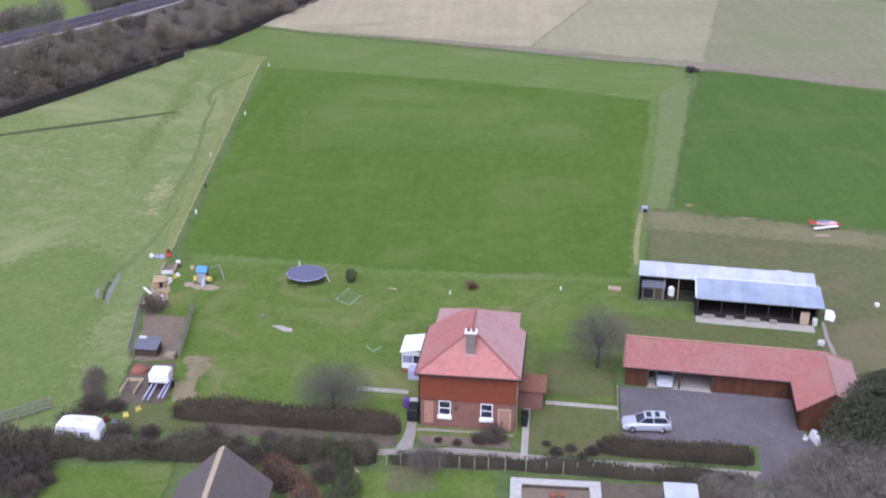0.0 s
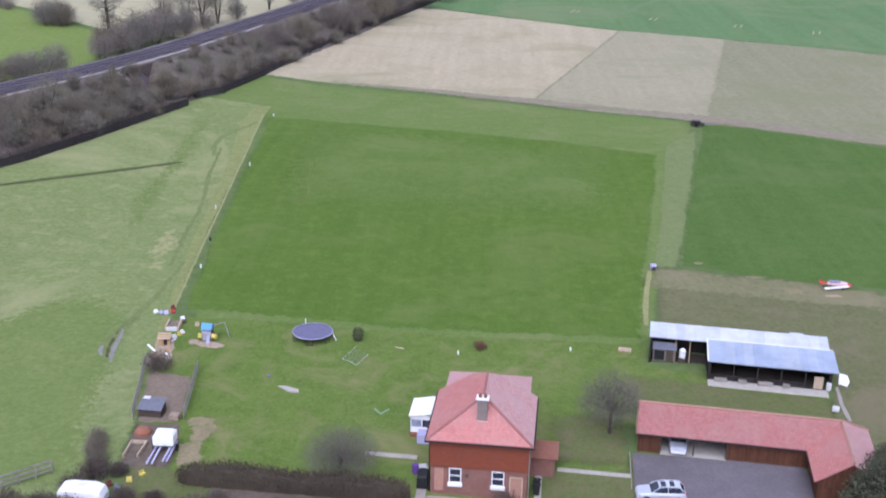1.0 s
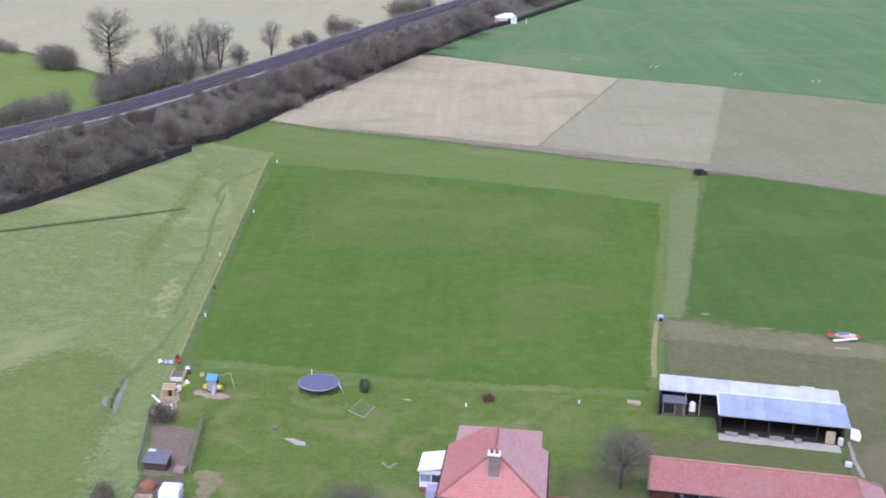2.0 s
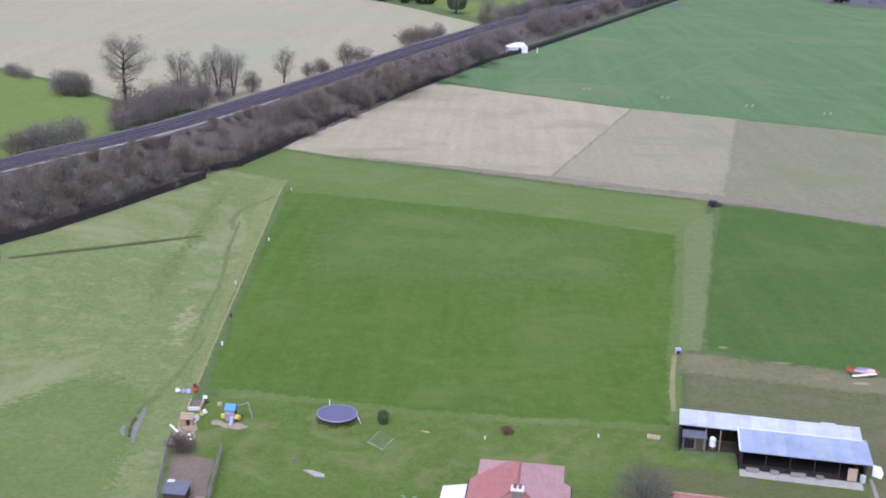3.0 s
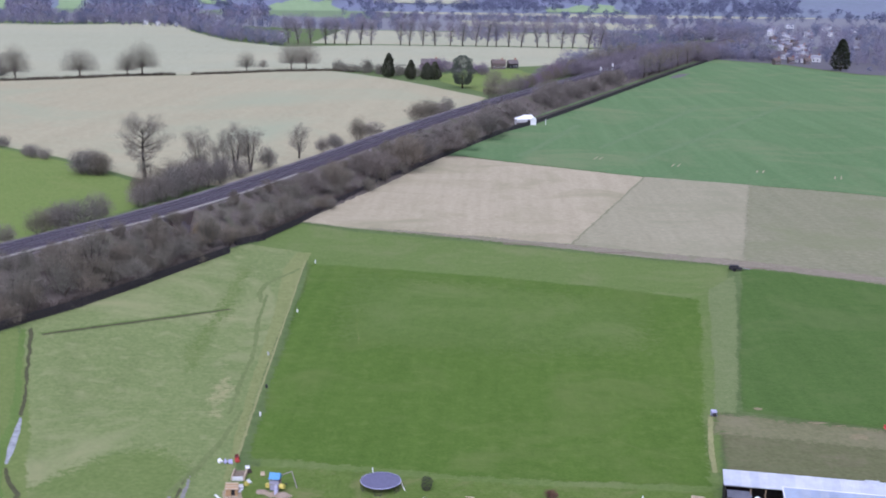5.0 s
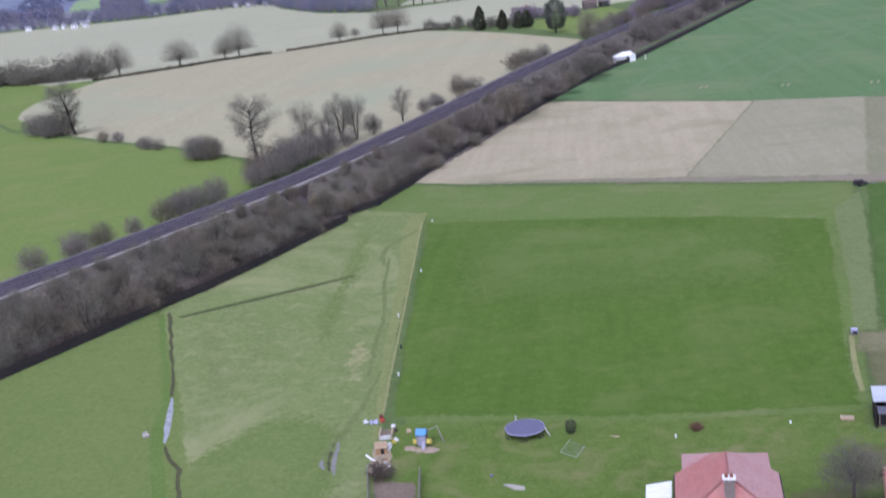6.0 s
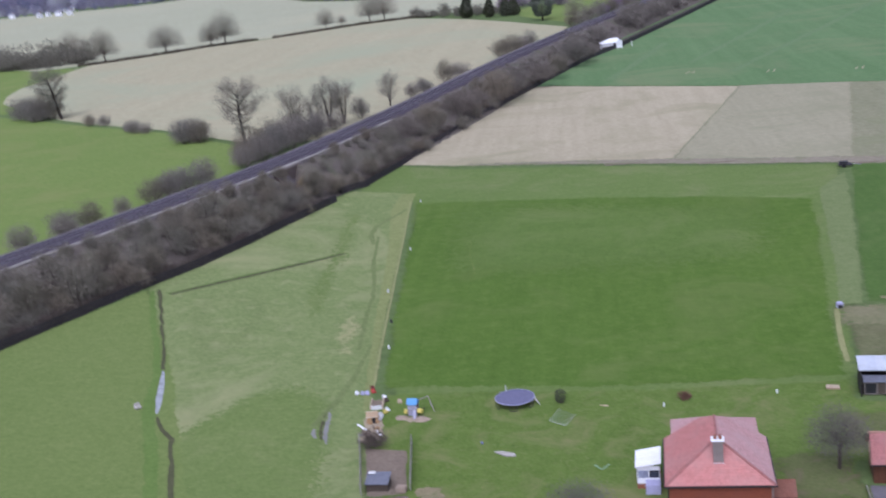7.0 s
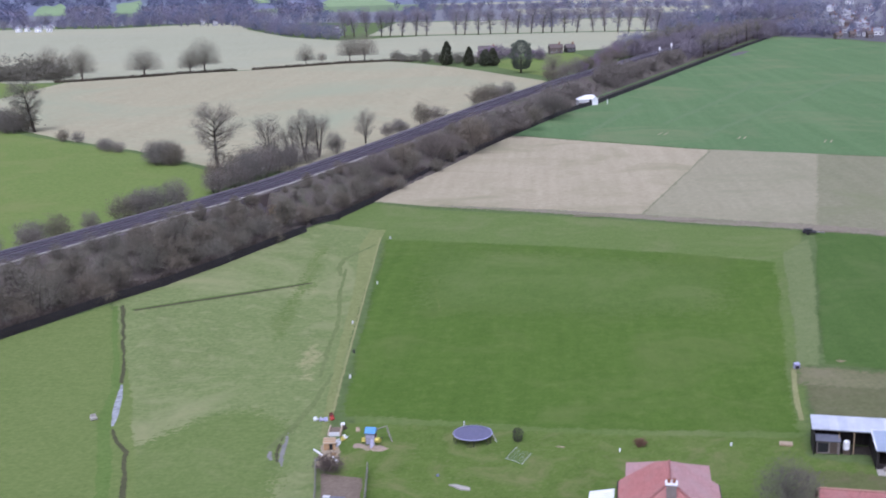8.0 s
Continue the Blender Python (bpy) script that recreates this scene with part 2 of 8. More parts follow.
MAT["crop_green"] = grass("crop_green", (0.087, 0.161, 0.061), (0.109, 0.192, 0.076), (0.145, 0.213, 0.097), 0.012, 0.5, streak=(radians(18), 0.12, 0.26), patch=(0.18, 0.21, 0.105), patch_amount=0.7, patch_scale=0.02)
MAT["bright_green"] = grass("bright_green", (0.117, 0.179, 0.038), (0.146, 0.207, 0.05), (0.184, 0.227, 0.068), 0.02, 0.8, patch=(0.2, 0.22, 0.075), patch_amount=0.6, patch_scale=0.03)
MAT["beige_field"] = grass("beige_field", (0.312, 0.286, 0.178), (0.362, 0.33, 0.21), (0.405, 0.366, 0.24), 0.008, 0.3, streak=(radians(70), 0.1, 0.1), patch=(0.315, 0.33, 0.215), patch_amount=0.95, patch_scale=0.0065)
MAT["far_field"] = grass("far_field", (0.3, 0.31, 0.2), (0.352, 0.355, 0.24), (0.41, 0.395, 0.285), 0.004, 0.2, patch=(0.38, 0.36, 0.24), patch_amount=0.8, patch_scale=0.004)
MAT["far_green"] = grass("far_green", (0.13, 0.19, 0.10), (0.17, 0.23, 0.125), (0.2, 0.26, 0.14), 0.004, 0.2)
# Far woodland floor, paled and blued so its colour carries the haze.
MAT["hazed_earth"] = grass("hazed_earth", (0.16, 0.16, 0.175), (0.195, 0.195, 0.215), (0.23, 0.23, 0.25), 0.004, 0.1)
MAT["ditch"] = grass("ditch", (0.055, 0.06, 0.028), (0.08, 0.083, 0.04), (0.11, 0.112, 0.058), 0.2, 2.0)
MAT["bare_earth"] = grass("bare_earth", (0.13, 0.10, 0.075), (0.19, 0.15, 0.115), (0.25, 0.20, 0.155), 0.2, 3.0)
MAT["pale_earth"] = grass("pale_earth", (0.27, 0.22, 0.15), (0.33, 0.27, 0.19), (0.40, 0.33, 0.24), 0.3, 3.0)
MAT["slope_scrub"] = grass("slope_scrub", (0.085, 0.07, 0.055), (0.13, 0.105, 0.085), (0.175, 0.14, 0.115), 0.08, 1.2, patch=(0.08, 0.09, 0.045), patch_amount=0.6, patch_scale=0.1)
MAT["ballast"] = grass("ballast", (0.05, 0.042, 0.052), (0.072, 0.06, 0.074), (0.1, 0.085, 0.104), 0.05, 4.0, edge=False)
MAT["bank_scrub"] = grass("bank_scrub", (0.075, 0.063, 0.056), (0.115, 0.096, 0.084), (0.16, 0.134, 0.116), 0.08, 1.2, patch=(0.10, 0.11, 0.06), patch_amount=0.6, patch_scale=0.1, edge=False)
MAT["cess"] = grass("cess", (0.14, 0.12, 0.125), (0.18, 0.158, 0.165), (0.24, 0.215, 0.22), 0.15, 5.0, edge=False)
MAT["cess_mud"] = grass("cess_mud", (0.15, 0.155, 0.13), (0.22, 0.215, 0.2), (0.29, 0.275, 0.27), 0.3, 3.0)
MAT["soil_solid"] = grass("soil_solid", (0.13, 0.10, 0.075), (0.19, 0.15, 0.115), (0.25, 0.20, 0.155), 0.2, 3.0, edge=False)
MAT["sand_brown"] = grass("sand_brown", (0.24, 0.185, 0.14), (0.3, 0.235, 0.18), (0.37, 0.295, 0.235), 0.5, 3.0, edge=False)
MAT["sand_solid"] = grass("sand_solid", (0.27, 0.22, 0.15), (0.33, 0.27, 0.19), (0.40, 0.33, 0.24), 0.3, 3.0, edge=False)
MAT["gravel"] = grass("gravel", (0.24, 0.215, 0.19), (0.30, 0.27, 0.245), (0.37, 0.335, 0.30), 0.15, 5.0)
MAT["drive"] = grass("drive", (0.118, 0.106, 0.116), (0.145, 0.131, 0.143), (0.178, 0.161, 0.173), 0.1, 5.0, patch=(0.115, 0.1, 0.108), patch_amount=0.7, patch_scale=0.15)
MAT["tile_red"] = tiles("tile_red", (0.45, 0.186, 0.165), (0.39, 0.235, 0.21))
MAT["tile_pink"] = tiles("tile_pink", (0.47, 0.272, 0.262), (0.43, 0.315, 0.305))
MAT["tile_hung"] = tiles("tile_hung", (0.23, 0.065, 0.034), (0.14, 0.05, 0.035), 0.11, 0.17)
MAT["tile_grey"] = tiles("tile_grey", (0.15, 0.125, 0.12), (0.10, 0.09, 0.09))
MAT["brick_pale"] = bricks("brick_pale", (0.195, 0.078, 0.06), (0.25, 0.11, 0.088), (0.24, 0.175, 0.15))
MAT["brick_red"] = bricks("brick_red", (0.24, 0.075, 0.04), (0.31, 0.105, 0.06), (0.25, 0.18, 0.14))
MAT["brick_dark"] = bricks("brick_dark", (0.11, 0.085, 0.075), (0.15, 0.11, 0.10), (0.15, 0.13, 0.12))
MAT["brick_grey"] = bricks("brick_grey", (0.20, 0.165, 0.15), (0.25, 0.2, 0.18), (0.22, 0.2, 0.19))
MAT["boards_brown"] = boards("boards_brown", (0.095, 0.04, 0.022))
MAT["boards_dark"] = boards("boards_dark", (0.035, 0.03, 0.028))
MAT["boards_grey"] = boards("boards_grey", (0.2, 0.175, 0.155))
MAT["wood"] = plain("wood", (0.34, 0.25, 0.16), 0.8, vary=0.3, scale=4)
MAT["wood_dark"] = plain("wood_dark", (0.085, 0.065, 0.05), 0.85, vary=0.35, scale=4)
MAT["wood_pale"] = plain("wood_pale", (0.48, 0.38, 0.27), 0.75, vary=0.25, scale=4)
MAT["wood_lilac"] = plain("wood_lilac", (0.36, 0.35, 0.44), 0.75, vary=0.2, scale=4)
MAT["wood_orange"] = plain("wood_orange", (0.42, 0.27, 0.14), 0.8, vary=0.35, scale=3)
MAT["wood_grey"] = plain("wood_grey", (0.27, 0.25, 0.22), 0.85, vary=0.3, scale=4)
MAT["tin"] = corrugated("tin", (0.7, 0.72, 0.77), (0.58, 0.54, 0.44))
MAT["white"] = plain("white", (0.8, 0.8, 0.82), 0.45, vary=0.06, rand=0.05)
MAT["white_dull"] = plain("white_dull", (0.62, 0.62, 0.62), 0.6, vary=0.12)
MAT["concrete"] = plain("concrete", (0.42, 0.39, 0.35), 0.9, vary=0.2, scale=1.5)
MAT["glass"] = glass_mat("glass", (0.03, 0.035, 0.05))
MAT["glass_pale"] = glass_mat("glass_pale", (0.25, 0.27, 0.36))
MAT["black"] = plain("black", (0.018, 0.018, 0.02), 0.6)
MAT["dark_steel"] = plain("dark_steel", (0.045, 0.04, 0.045), 0.7, metal=0.1)
MAT["rail"] = plain("rail", (0.30, 0.28, 0.32), 0.4, metal=0.6)
MAT["galv"] = plain("galv", (0.5, 0.51, 0.53), 0.45, metal=0.5)
MAT["silver_paint"] = plain("silver_paint", (0.62, 0.65, 0.74), 0.3, metal=0.35, vary=0.05, spec=0.5, bumpy=0.0)
MAT["rubber"] = plain("rubber", (0.02, 0.02, 0.02), 0.9)
MAT["tramp_mat"] = plain("tramp_mat", (0.15, 0.145, 0.235), 0.6, vary=0.2)
MAT["blue"] = plain("blue", (0.12, 0.32, 0.62), 0.5)
MAT["dull_blue"] = plain("dull_blue", (0.20, 0.22, 0.34), 0.6)
MAT["lavender"] = plain("lavender", (0.46, 0.45, 0.66), 0.5)
MAT["purple"] = plain("purple", (0.15, 0.07, 0.30), 0.6)
MAT["yellow"] = plain("yellow", (0.62, 0.52, 0.12), 0.5)
MAT["red"] = plain("red", (0.5, 0.07, 0.06), 0.5)
MAT["pale_pink"] = plain("pale_pink", (0.72, 0.46, 0.5), 0.4, vary=0.12)
MAT["maroon"] = plain("maroon", (0.14, 0.03, 0.03), 0.6)
MAT["pink_door"] = plain("pink_door", (0.42, 0.23, 0.17), 0.6)
MAT["felt"] = plain("felt", (0.15, 0.155, 0.19), 0.85, vary=0.25)
# Pale grey base puts the sky's reflection into the water's colour.
MAT["water"] = glass_mat("water", (0.3, 0.31, 0.32), 0.25)
MAT["hedge_core"] = twig_mat("hedge_core", (0.066, 0.056, 0.043), (0.09, 0.077, 0.06))
MAT["thicket"] = twig_mat("thicket", (0.17, 0.153, 0.138), (0.22, 0.2, 0.18))
MAT["barn_floor"] = grass("barn_floor", (0.035, 0.03, 0.026), (0.05, 0.043, 0.037), (0.07, 0.06, 0.05), 0.2, 3.0)
MAT["worn_grass"] = grass("worn_grass", (0.115, 0.15, 0.05), (0.146, 0.182, 0.066), (0.182, 0.208, 0.086), 0.1, 1.5)
# Scrub ground darkened to stand for shade under the bank's bushes.
MAT["shaded_scrub"] = grass("shaded_scrub", (0.045, 0.04, 0.034), (0.07, 0.06, 0.05), (0.10, 0.085, 0.07), 0.1, 1.5)
MAT["twigs_dark"] = twig_mat("twigs_dark", (0.1, 0.083, 0.072), (0.14, 0.118, 0.104))
MAT["sleeper"] = plain("sleeper", (0.10, 0.088, 0.10), 0.9)
MAT["bark"] = twig_mat("bark", (0.075, 0.062, 0.052), (0.12, 0.10, 0.085))
MAT["bark_dark"] = twig_mat("bark_dark", (0.045, 0.037, 0.032), (0.075, 0.062, 0.053))
MAT["twigs"] = twig_mat("twigs", (0.192, 0.176, 0.145), (0.238, 0.218, 0.182))
MAT["twigs_brown"] = twig_mat("twigs_brown", (0.178, 0.156, 0.124), (0.224, 0.197, 0.158))
MAT["twigs_grey"] = twig_mat("twigs_grey", (0.198, 0.184, 0.157), (0.246, 0.229, 0.197))
MAT["hedge_leaf"] = twig_mat("hedge_leaf", (0.09, 0.074, 0.052), (0.128, 0.107, 0.076))
MAT["evergreen"] = twig_mat("evergreen", (0.058, 0.064, 0.042), (0.092, 0.098, 0.066))
MAT["ivy"] = twig_mat("ivy", (0.085, 0.11, 0.048), (0.15, 0.175, 0.08))
# Far twigs: the violet and blue of distance haze is in the base colour.
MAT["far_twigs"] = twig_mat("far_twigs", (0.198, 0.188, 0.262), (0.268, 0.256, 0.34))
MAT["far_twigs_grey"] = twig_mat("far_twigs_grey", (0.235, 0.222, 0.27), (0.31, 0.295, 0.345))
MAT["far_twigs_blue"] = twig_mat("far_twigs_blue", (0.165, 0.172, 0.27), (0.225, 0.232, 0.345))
MAT["twigs_mauve"] = twig_mat("twigs_mauve", (0.196, 0.178, 0.16), (0.246, 0.224, 0.202))
MAT["holm_leaf"] = twig_mat("holm_leaf", (0.085, 0.1, 0.078), (0.125, 0.14, 0.105))
MAT["twigs_plum"] = twig_mat("twigs_plum", (0.2, 0.155, 0.215), (0.26, 0.205, 0.27))
MAT["twigs_ochre"] = twig_mat("twigs_ochre", (0.26, 0.205, 0.115), (0.32, 0.25, 0.15))
# Mauve tint of these two twig colours stands for haze over distance.
MAT["hazed_thicket"] = twig_mat("hazed_thicket", (0.185, 0.165, 0.195), (0.24, 0.215, 0.255))
MAT["hazed_avenue"] = twig_mat("hazed_avenue", (0.235, 0.215, 0.25), (0.3, 0.275, 0.315))
MAT["chalk"] = plain("chalk", (0.5, 0.485, 0.46), 0.9, vary=0.25)
MAT["net"] = plain("net", (0.34, 0.42, 0.32), 0.8)
MAT["roof_pale"] = plain("roof_pale", (0.33, 0.33, 0.37), 0.6, vary=0.25, scale=0.3)
MAT["twigs_fruit"] = twig_mat("twigs_fruit", (0.15, 0.135, 0.124), (0.195, 0.178, 0.163))
MAT["faded_strip"] = grass("faded_strip", (0.12, 0.165, 0.056), (0.152, 0.192, 0.073), (0.19, 0.215, 0.096), 0.05, 2.0)
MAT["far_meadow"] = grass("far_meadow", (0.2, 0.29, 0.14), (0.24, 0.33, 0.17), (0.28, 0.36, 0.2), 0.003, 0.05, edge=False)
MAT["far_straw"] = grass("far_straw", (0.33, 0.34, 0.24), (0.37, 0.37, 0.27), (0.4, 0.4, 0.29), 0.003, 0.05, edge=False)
# Hill ground shifted to blue-violet: distance haze put into its colour.
MAT["hazed_hill"] = grass("hazed_hill", (0.15, 0.19, 0.21), (0.18, 0.205, 0.26), (0.2, 0.215, 0.29), 0.0015, 0.05, patch=(0.18, 0.178, 0.285), patch_amount=0.9, patch_scale=0.0012, edge=False)
MAT["dry_pasture"] = grass("dry_pasture", (0.15, 0.185, 0.06), (0.195, 0.224, 0.082), (0.25, 0.258, 0.108), 0.05, 1.6)
MAT["village_earth"] = grass("village_earth", (0.09, 0.085, 0.095), (0.12, 0.113, 0.125), (0.15, 0.14, 0.155), 0.02, 0.3)
MAT["tile_lodge"] = tiles("tile_lodge", (0.325, 0.138, 0.126), (0.29, 0.175, 0.165))
MAT["tile_ridge"] = tiles("tile_ridge", (0.42, 0.235, 0.18), (0.37, 0.25, 0.2))
MAT["tile_brown"] = tiles("tile_brown", (0.22, 0.095, 0.065), (0.17, 0.1, 0.08))
MAT["verge"] = grass("verge", (0.2, 0.205, 0.085), (0.25, 0.25, 0.11), (0.3, 0.29, 0.14), 0.2, 2.5)
MAT["pasture_green"] = grass("pasture_green", (0.098, 0.148, 0.036), (0.13, 0.182, 0.05), (0.175, 0.215, 0.074), 0.03, 1.4, patch=(0.2, 0.225, 0.09), patch_amount=0.6, patch_scale=0.07)
MAT["pasture_straw"] = grass("pasture_straw", (0.22, 0.235, 0.1), (0.275, 0.275, 0.13), (0.33, 0.315, 0.165), 0.06, 1.6)
MAT["lawn_brown"] = grass("lawn_brown", (0.083, 0.108, 0.034), (0.108, 0.128, 0.045), (0.145, 0.152, 0.064), 0.2, 2.5, patch=(0.15, 0.125, 0.075), patch_amount=0.7, patch_scale=0.3)
MAT["sand_tan"] = grass("sand_tan", (0.17, 0.155, 0.08), (0.23, 0.195, 0.115), (0.31, 0.25, 0.165), 0.4, 3.0, patch=(0.14, 0.16, 0.06), patch_amount=0.8, patch_scale=0.5)
MAT["hedge_mixed"] = twig_mat("hedge_mixed", (0.105, 0.102, 0.07), (0.165, 0.157, 0.114))
MAT["mint"] = plain("mint", (0.18, 0.27, 0.15), 0.6, vary=0.2)
MAT["crop_pale"] = grass("crop_pale", (0.112, 0.178, 0.078), (0.132, 0.2, 0.092), (0.16, 0.215, 0.108), 0.05, 0.8)
MAT["edge_earth"] = grass("edge_earth", (0.19, 0.165, 0.118), (0.235, 0.202, 0.15), (0.29, 0.25, 0.188), 0.06, 1.2, patch=(0.18, 0.19, 0.1), patch_amount=0.7, patch_scale=0.08)
MAT["twigs_thorn"] = twig_mat("twigs_thorn", (0.152, 0.135, 0.12), (0.195, 0.174, 0.156))
MAT["paddock_tan"] = grass("paddock_tan", (0.125, 0.13, 0.06), (0.165, 0.163, 0.083), (0.205, 0.195, 0.107), 0.06, 1.6, patch=(0.22, 0.195, 0.12), patch_amount=0.6, patch_scale=0.1)
MAT["russet_leaf"] = twig_mat("russet_leaf", (0.165, 0.098, 0.072), (0.21, 0.13, 0.098))
MAT["tin_dull"] = corrugated("tin_dull", (0.47, 0.53, 0.65), (0.36, 0.39, 0.47))
MAT["mown_pale"] = grass("mown_pale", (0.071, 0.123, 0.021), (0.093, 0.151, 0.03), (0.13, 0.179, 0.046), 0.03, 2.2, patch=(0.15, 0.185, 0.062), patch_amount=0.5, patch_scale=0.06)


# ---- building tools ----
from mathutils import geometry


class Geo:
    """Gathers faces; mesh() makes one mesh with metric uv along and up each face."""

    def __init__(self):
        self.v, self.f, self.smooth = [], [], False

    def face(self, *pts):
        i = len(self.v)
        self.v.extend(tuple(p) for p in pts)
        self.f.append(tuple(range(i, i + len(pts))))
        return self

    def solid(self, rings, caps=True):
        """Skin through rings of equal length."""
        i, n = len(self.v), len(rings[0])
        for r in rings:
            self.v.extend(tuple(p) for p in r)
        for k in range(len(rings) - 1):
            a, b = i + k * n, i + (k + 1) * n
            for j in range(n):
                self.f.append((a + j, a + (j + 1) % n, b + (j + 1) % n, b + j))
        if caps:
            self.f.append(tuple(i + j for j in reversed(range(n))))
            e = i + (len(rings) - 1) * n
            self.f.append(tuple(e + j for j in range(n)))
        return self

    def box(self, x0, y0, z0, x1, y1, z1, cham=0.0):
        if not cham:
            return self.solid([[(x0, y0, z), (x1, y0, z), (x1, y1, z), (x0, y1, z)] for z in (z0, z1)])
        c = cham

        def ring(z, k):
            return [(x0 + k, y0 + k, z), (x1 - k, y0 + k, z), (x1 - k, y1 - k, z), (x0 + k, y1 - k, z)]
        return self.solid([ring(z0, c), ring(z0 + c, 0), ring(z1 - c, 0), ring(z1, c)])

    def tube(self, p0, p1, r0, r1=None, n=8):
        r1 = r0 if r1 is None else r1
        p0, p1 = Vector(p0), Vector(p1)
        d = (p1 - p0)
        if d.length < 1e-6:
            return self
        d.normalize()
        a = d.orthogonal().normalized()
        b = d.cross(a)
        rings = []
        for p, r in ((p0, r0), (p1, r1)):
            rings.append([p + (a * math.cos(2 * math.pi * k / n) + b * math.sin(2 * math.pi * k / n)) * r for k in range(n)])
        return self.solid(rings)

    def beam(self, p0, p1, w, h):
        """Square-cut bar between two points, w wide and h high."""
        p0, p1 = Vector(p0), Vector(p1)
        d = (p1 - p0).normalized()
        s = d.cross(Vector((0, 0, 1)))
        s = s.normalized() if s.length > 1e-4 else Vector((1, 0, 0))
        u = s.cross(d)
        return self.solid([[p + s * (w * a / 2) + u * (h * b / 2) for a, b in ((-1, -1), (1, -1), (1, 1), (-1, 1))] for p in (p0, p1)])

    def slab(self, pts, thick):
        """A plate: polygon pts as its top, thick metres deep along its normal."""
        pts = [Vector(p) for p in pts]
        n = (pts[1] - pts[0]).cross(pts[2] - pts[0]).normalized()
        return self.solid([[p - n * thick for p in pts], pts])

    def lathe(self, prof, n=12, cx=0.0, cy=0.0):
        return self.solid([[(cx + r * math.cos(2 * math.pi * k / n), cy + r * math.sin(2 * math.pi * k / n), z) for k in range(n)] for r, z in prof])

    def mesh(self, name, uv=True):
        me = bpy.data.meshes.new(name)
        me.from_pydata(self.v, [], self.f)
        me.update()
        if uv:
            lay = me.uv_layers.new(name="uv")
            co = np.empty(len(me.vertices) * 3, np.float32)
            me.vertices.foreach_get("co", co)
            co = co.reshape(-1, 3)
            uvs = np.zeros((len(me.loops), 2), np.float32)
            for p in me.polygons:
                nx, ny, nz = p.normal
                h = math.hypot(nx, ny)
                t = (-ny / h, nx / h, 0.0) if h > 0.05 else (1.0, 0.0, 0.0)
                u = (ny * t[2] - nz * t[1], nz * t[0] - nx * t[2], nx * t[1] - ny * t[0])
                for li in p.loop_indices:
                    c = co[me.loops[li].vertex_index]
                    uvs[li] = (c[0] * t[0] + c[1] * t[1] + c[2] * t[2], c[0] * u[0] + c[1] * u[1] + c[2] * u[2])
            lay.data.foreach_set("uv", uvs.ravel())
        if self.smooth:
            me.shade_smooth()
        return me


def part(name, geo, material, parent=None, label="", m=None):
    """Links geo as one mesh object, under a thing or a part."""
    me = geo.mesh(name) if isinstance(geo, Geo) else geo
    if not me.materials:
        me.materials.append(MAT[material])
    ob = new(name, me)
    if parent is not None:
        ob.parent = parent
    if m is not None:
        ob.matrix_basis = m
    return tagged(ob, label)


def thing(name, label, category, at=(0, 0, 0), rz=0.0, group="", kind=""):
    ob = new(name)
    ob.empty_display_size = 0.3
    ob.matrix_basis = pose(at[0], at[1], at[2], 0, 0, rz)
    return tagged(ob, label, category, group, kind)


def single(name, geo, material, label, category, at=(0, 0, 0), rz=0.0, group="", kind=""):
    ob = part(name, geo, material)
    ob.matrix_basis = pose(at[0], at[1], at[2], 0, 0, rz)
    return tagged(ob, label, category, group, kind)


# ---- ground and fields ----
rnd = random.Random(4)


def outline(pts, step, wob):
    """A field's outline with slightly uneven edges."""
    out = []
    n = len(pts)
    for i in range(n):
        a, b = Vector(pts[i]), Vector(pts[(i + 1) % n])
        k = max(1, min(60, int((b - a).length / step)))
        for j in range(k):
            p = a.lerp(b, j / k)
            w = 0 if j == 0 else wob
            out.append((p.x + w * noise.noise((p.x / step * 0.7, p.y / step * 0.7, 1.7)), p.y + w * noise.noise((p.x / step * 0.7, p.y / step * 0.7, 9.1))))
    return out


LAYER = [0]


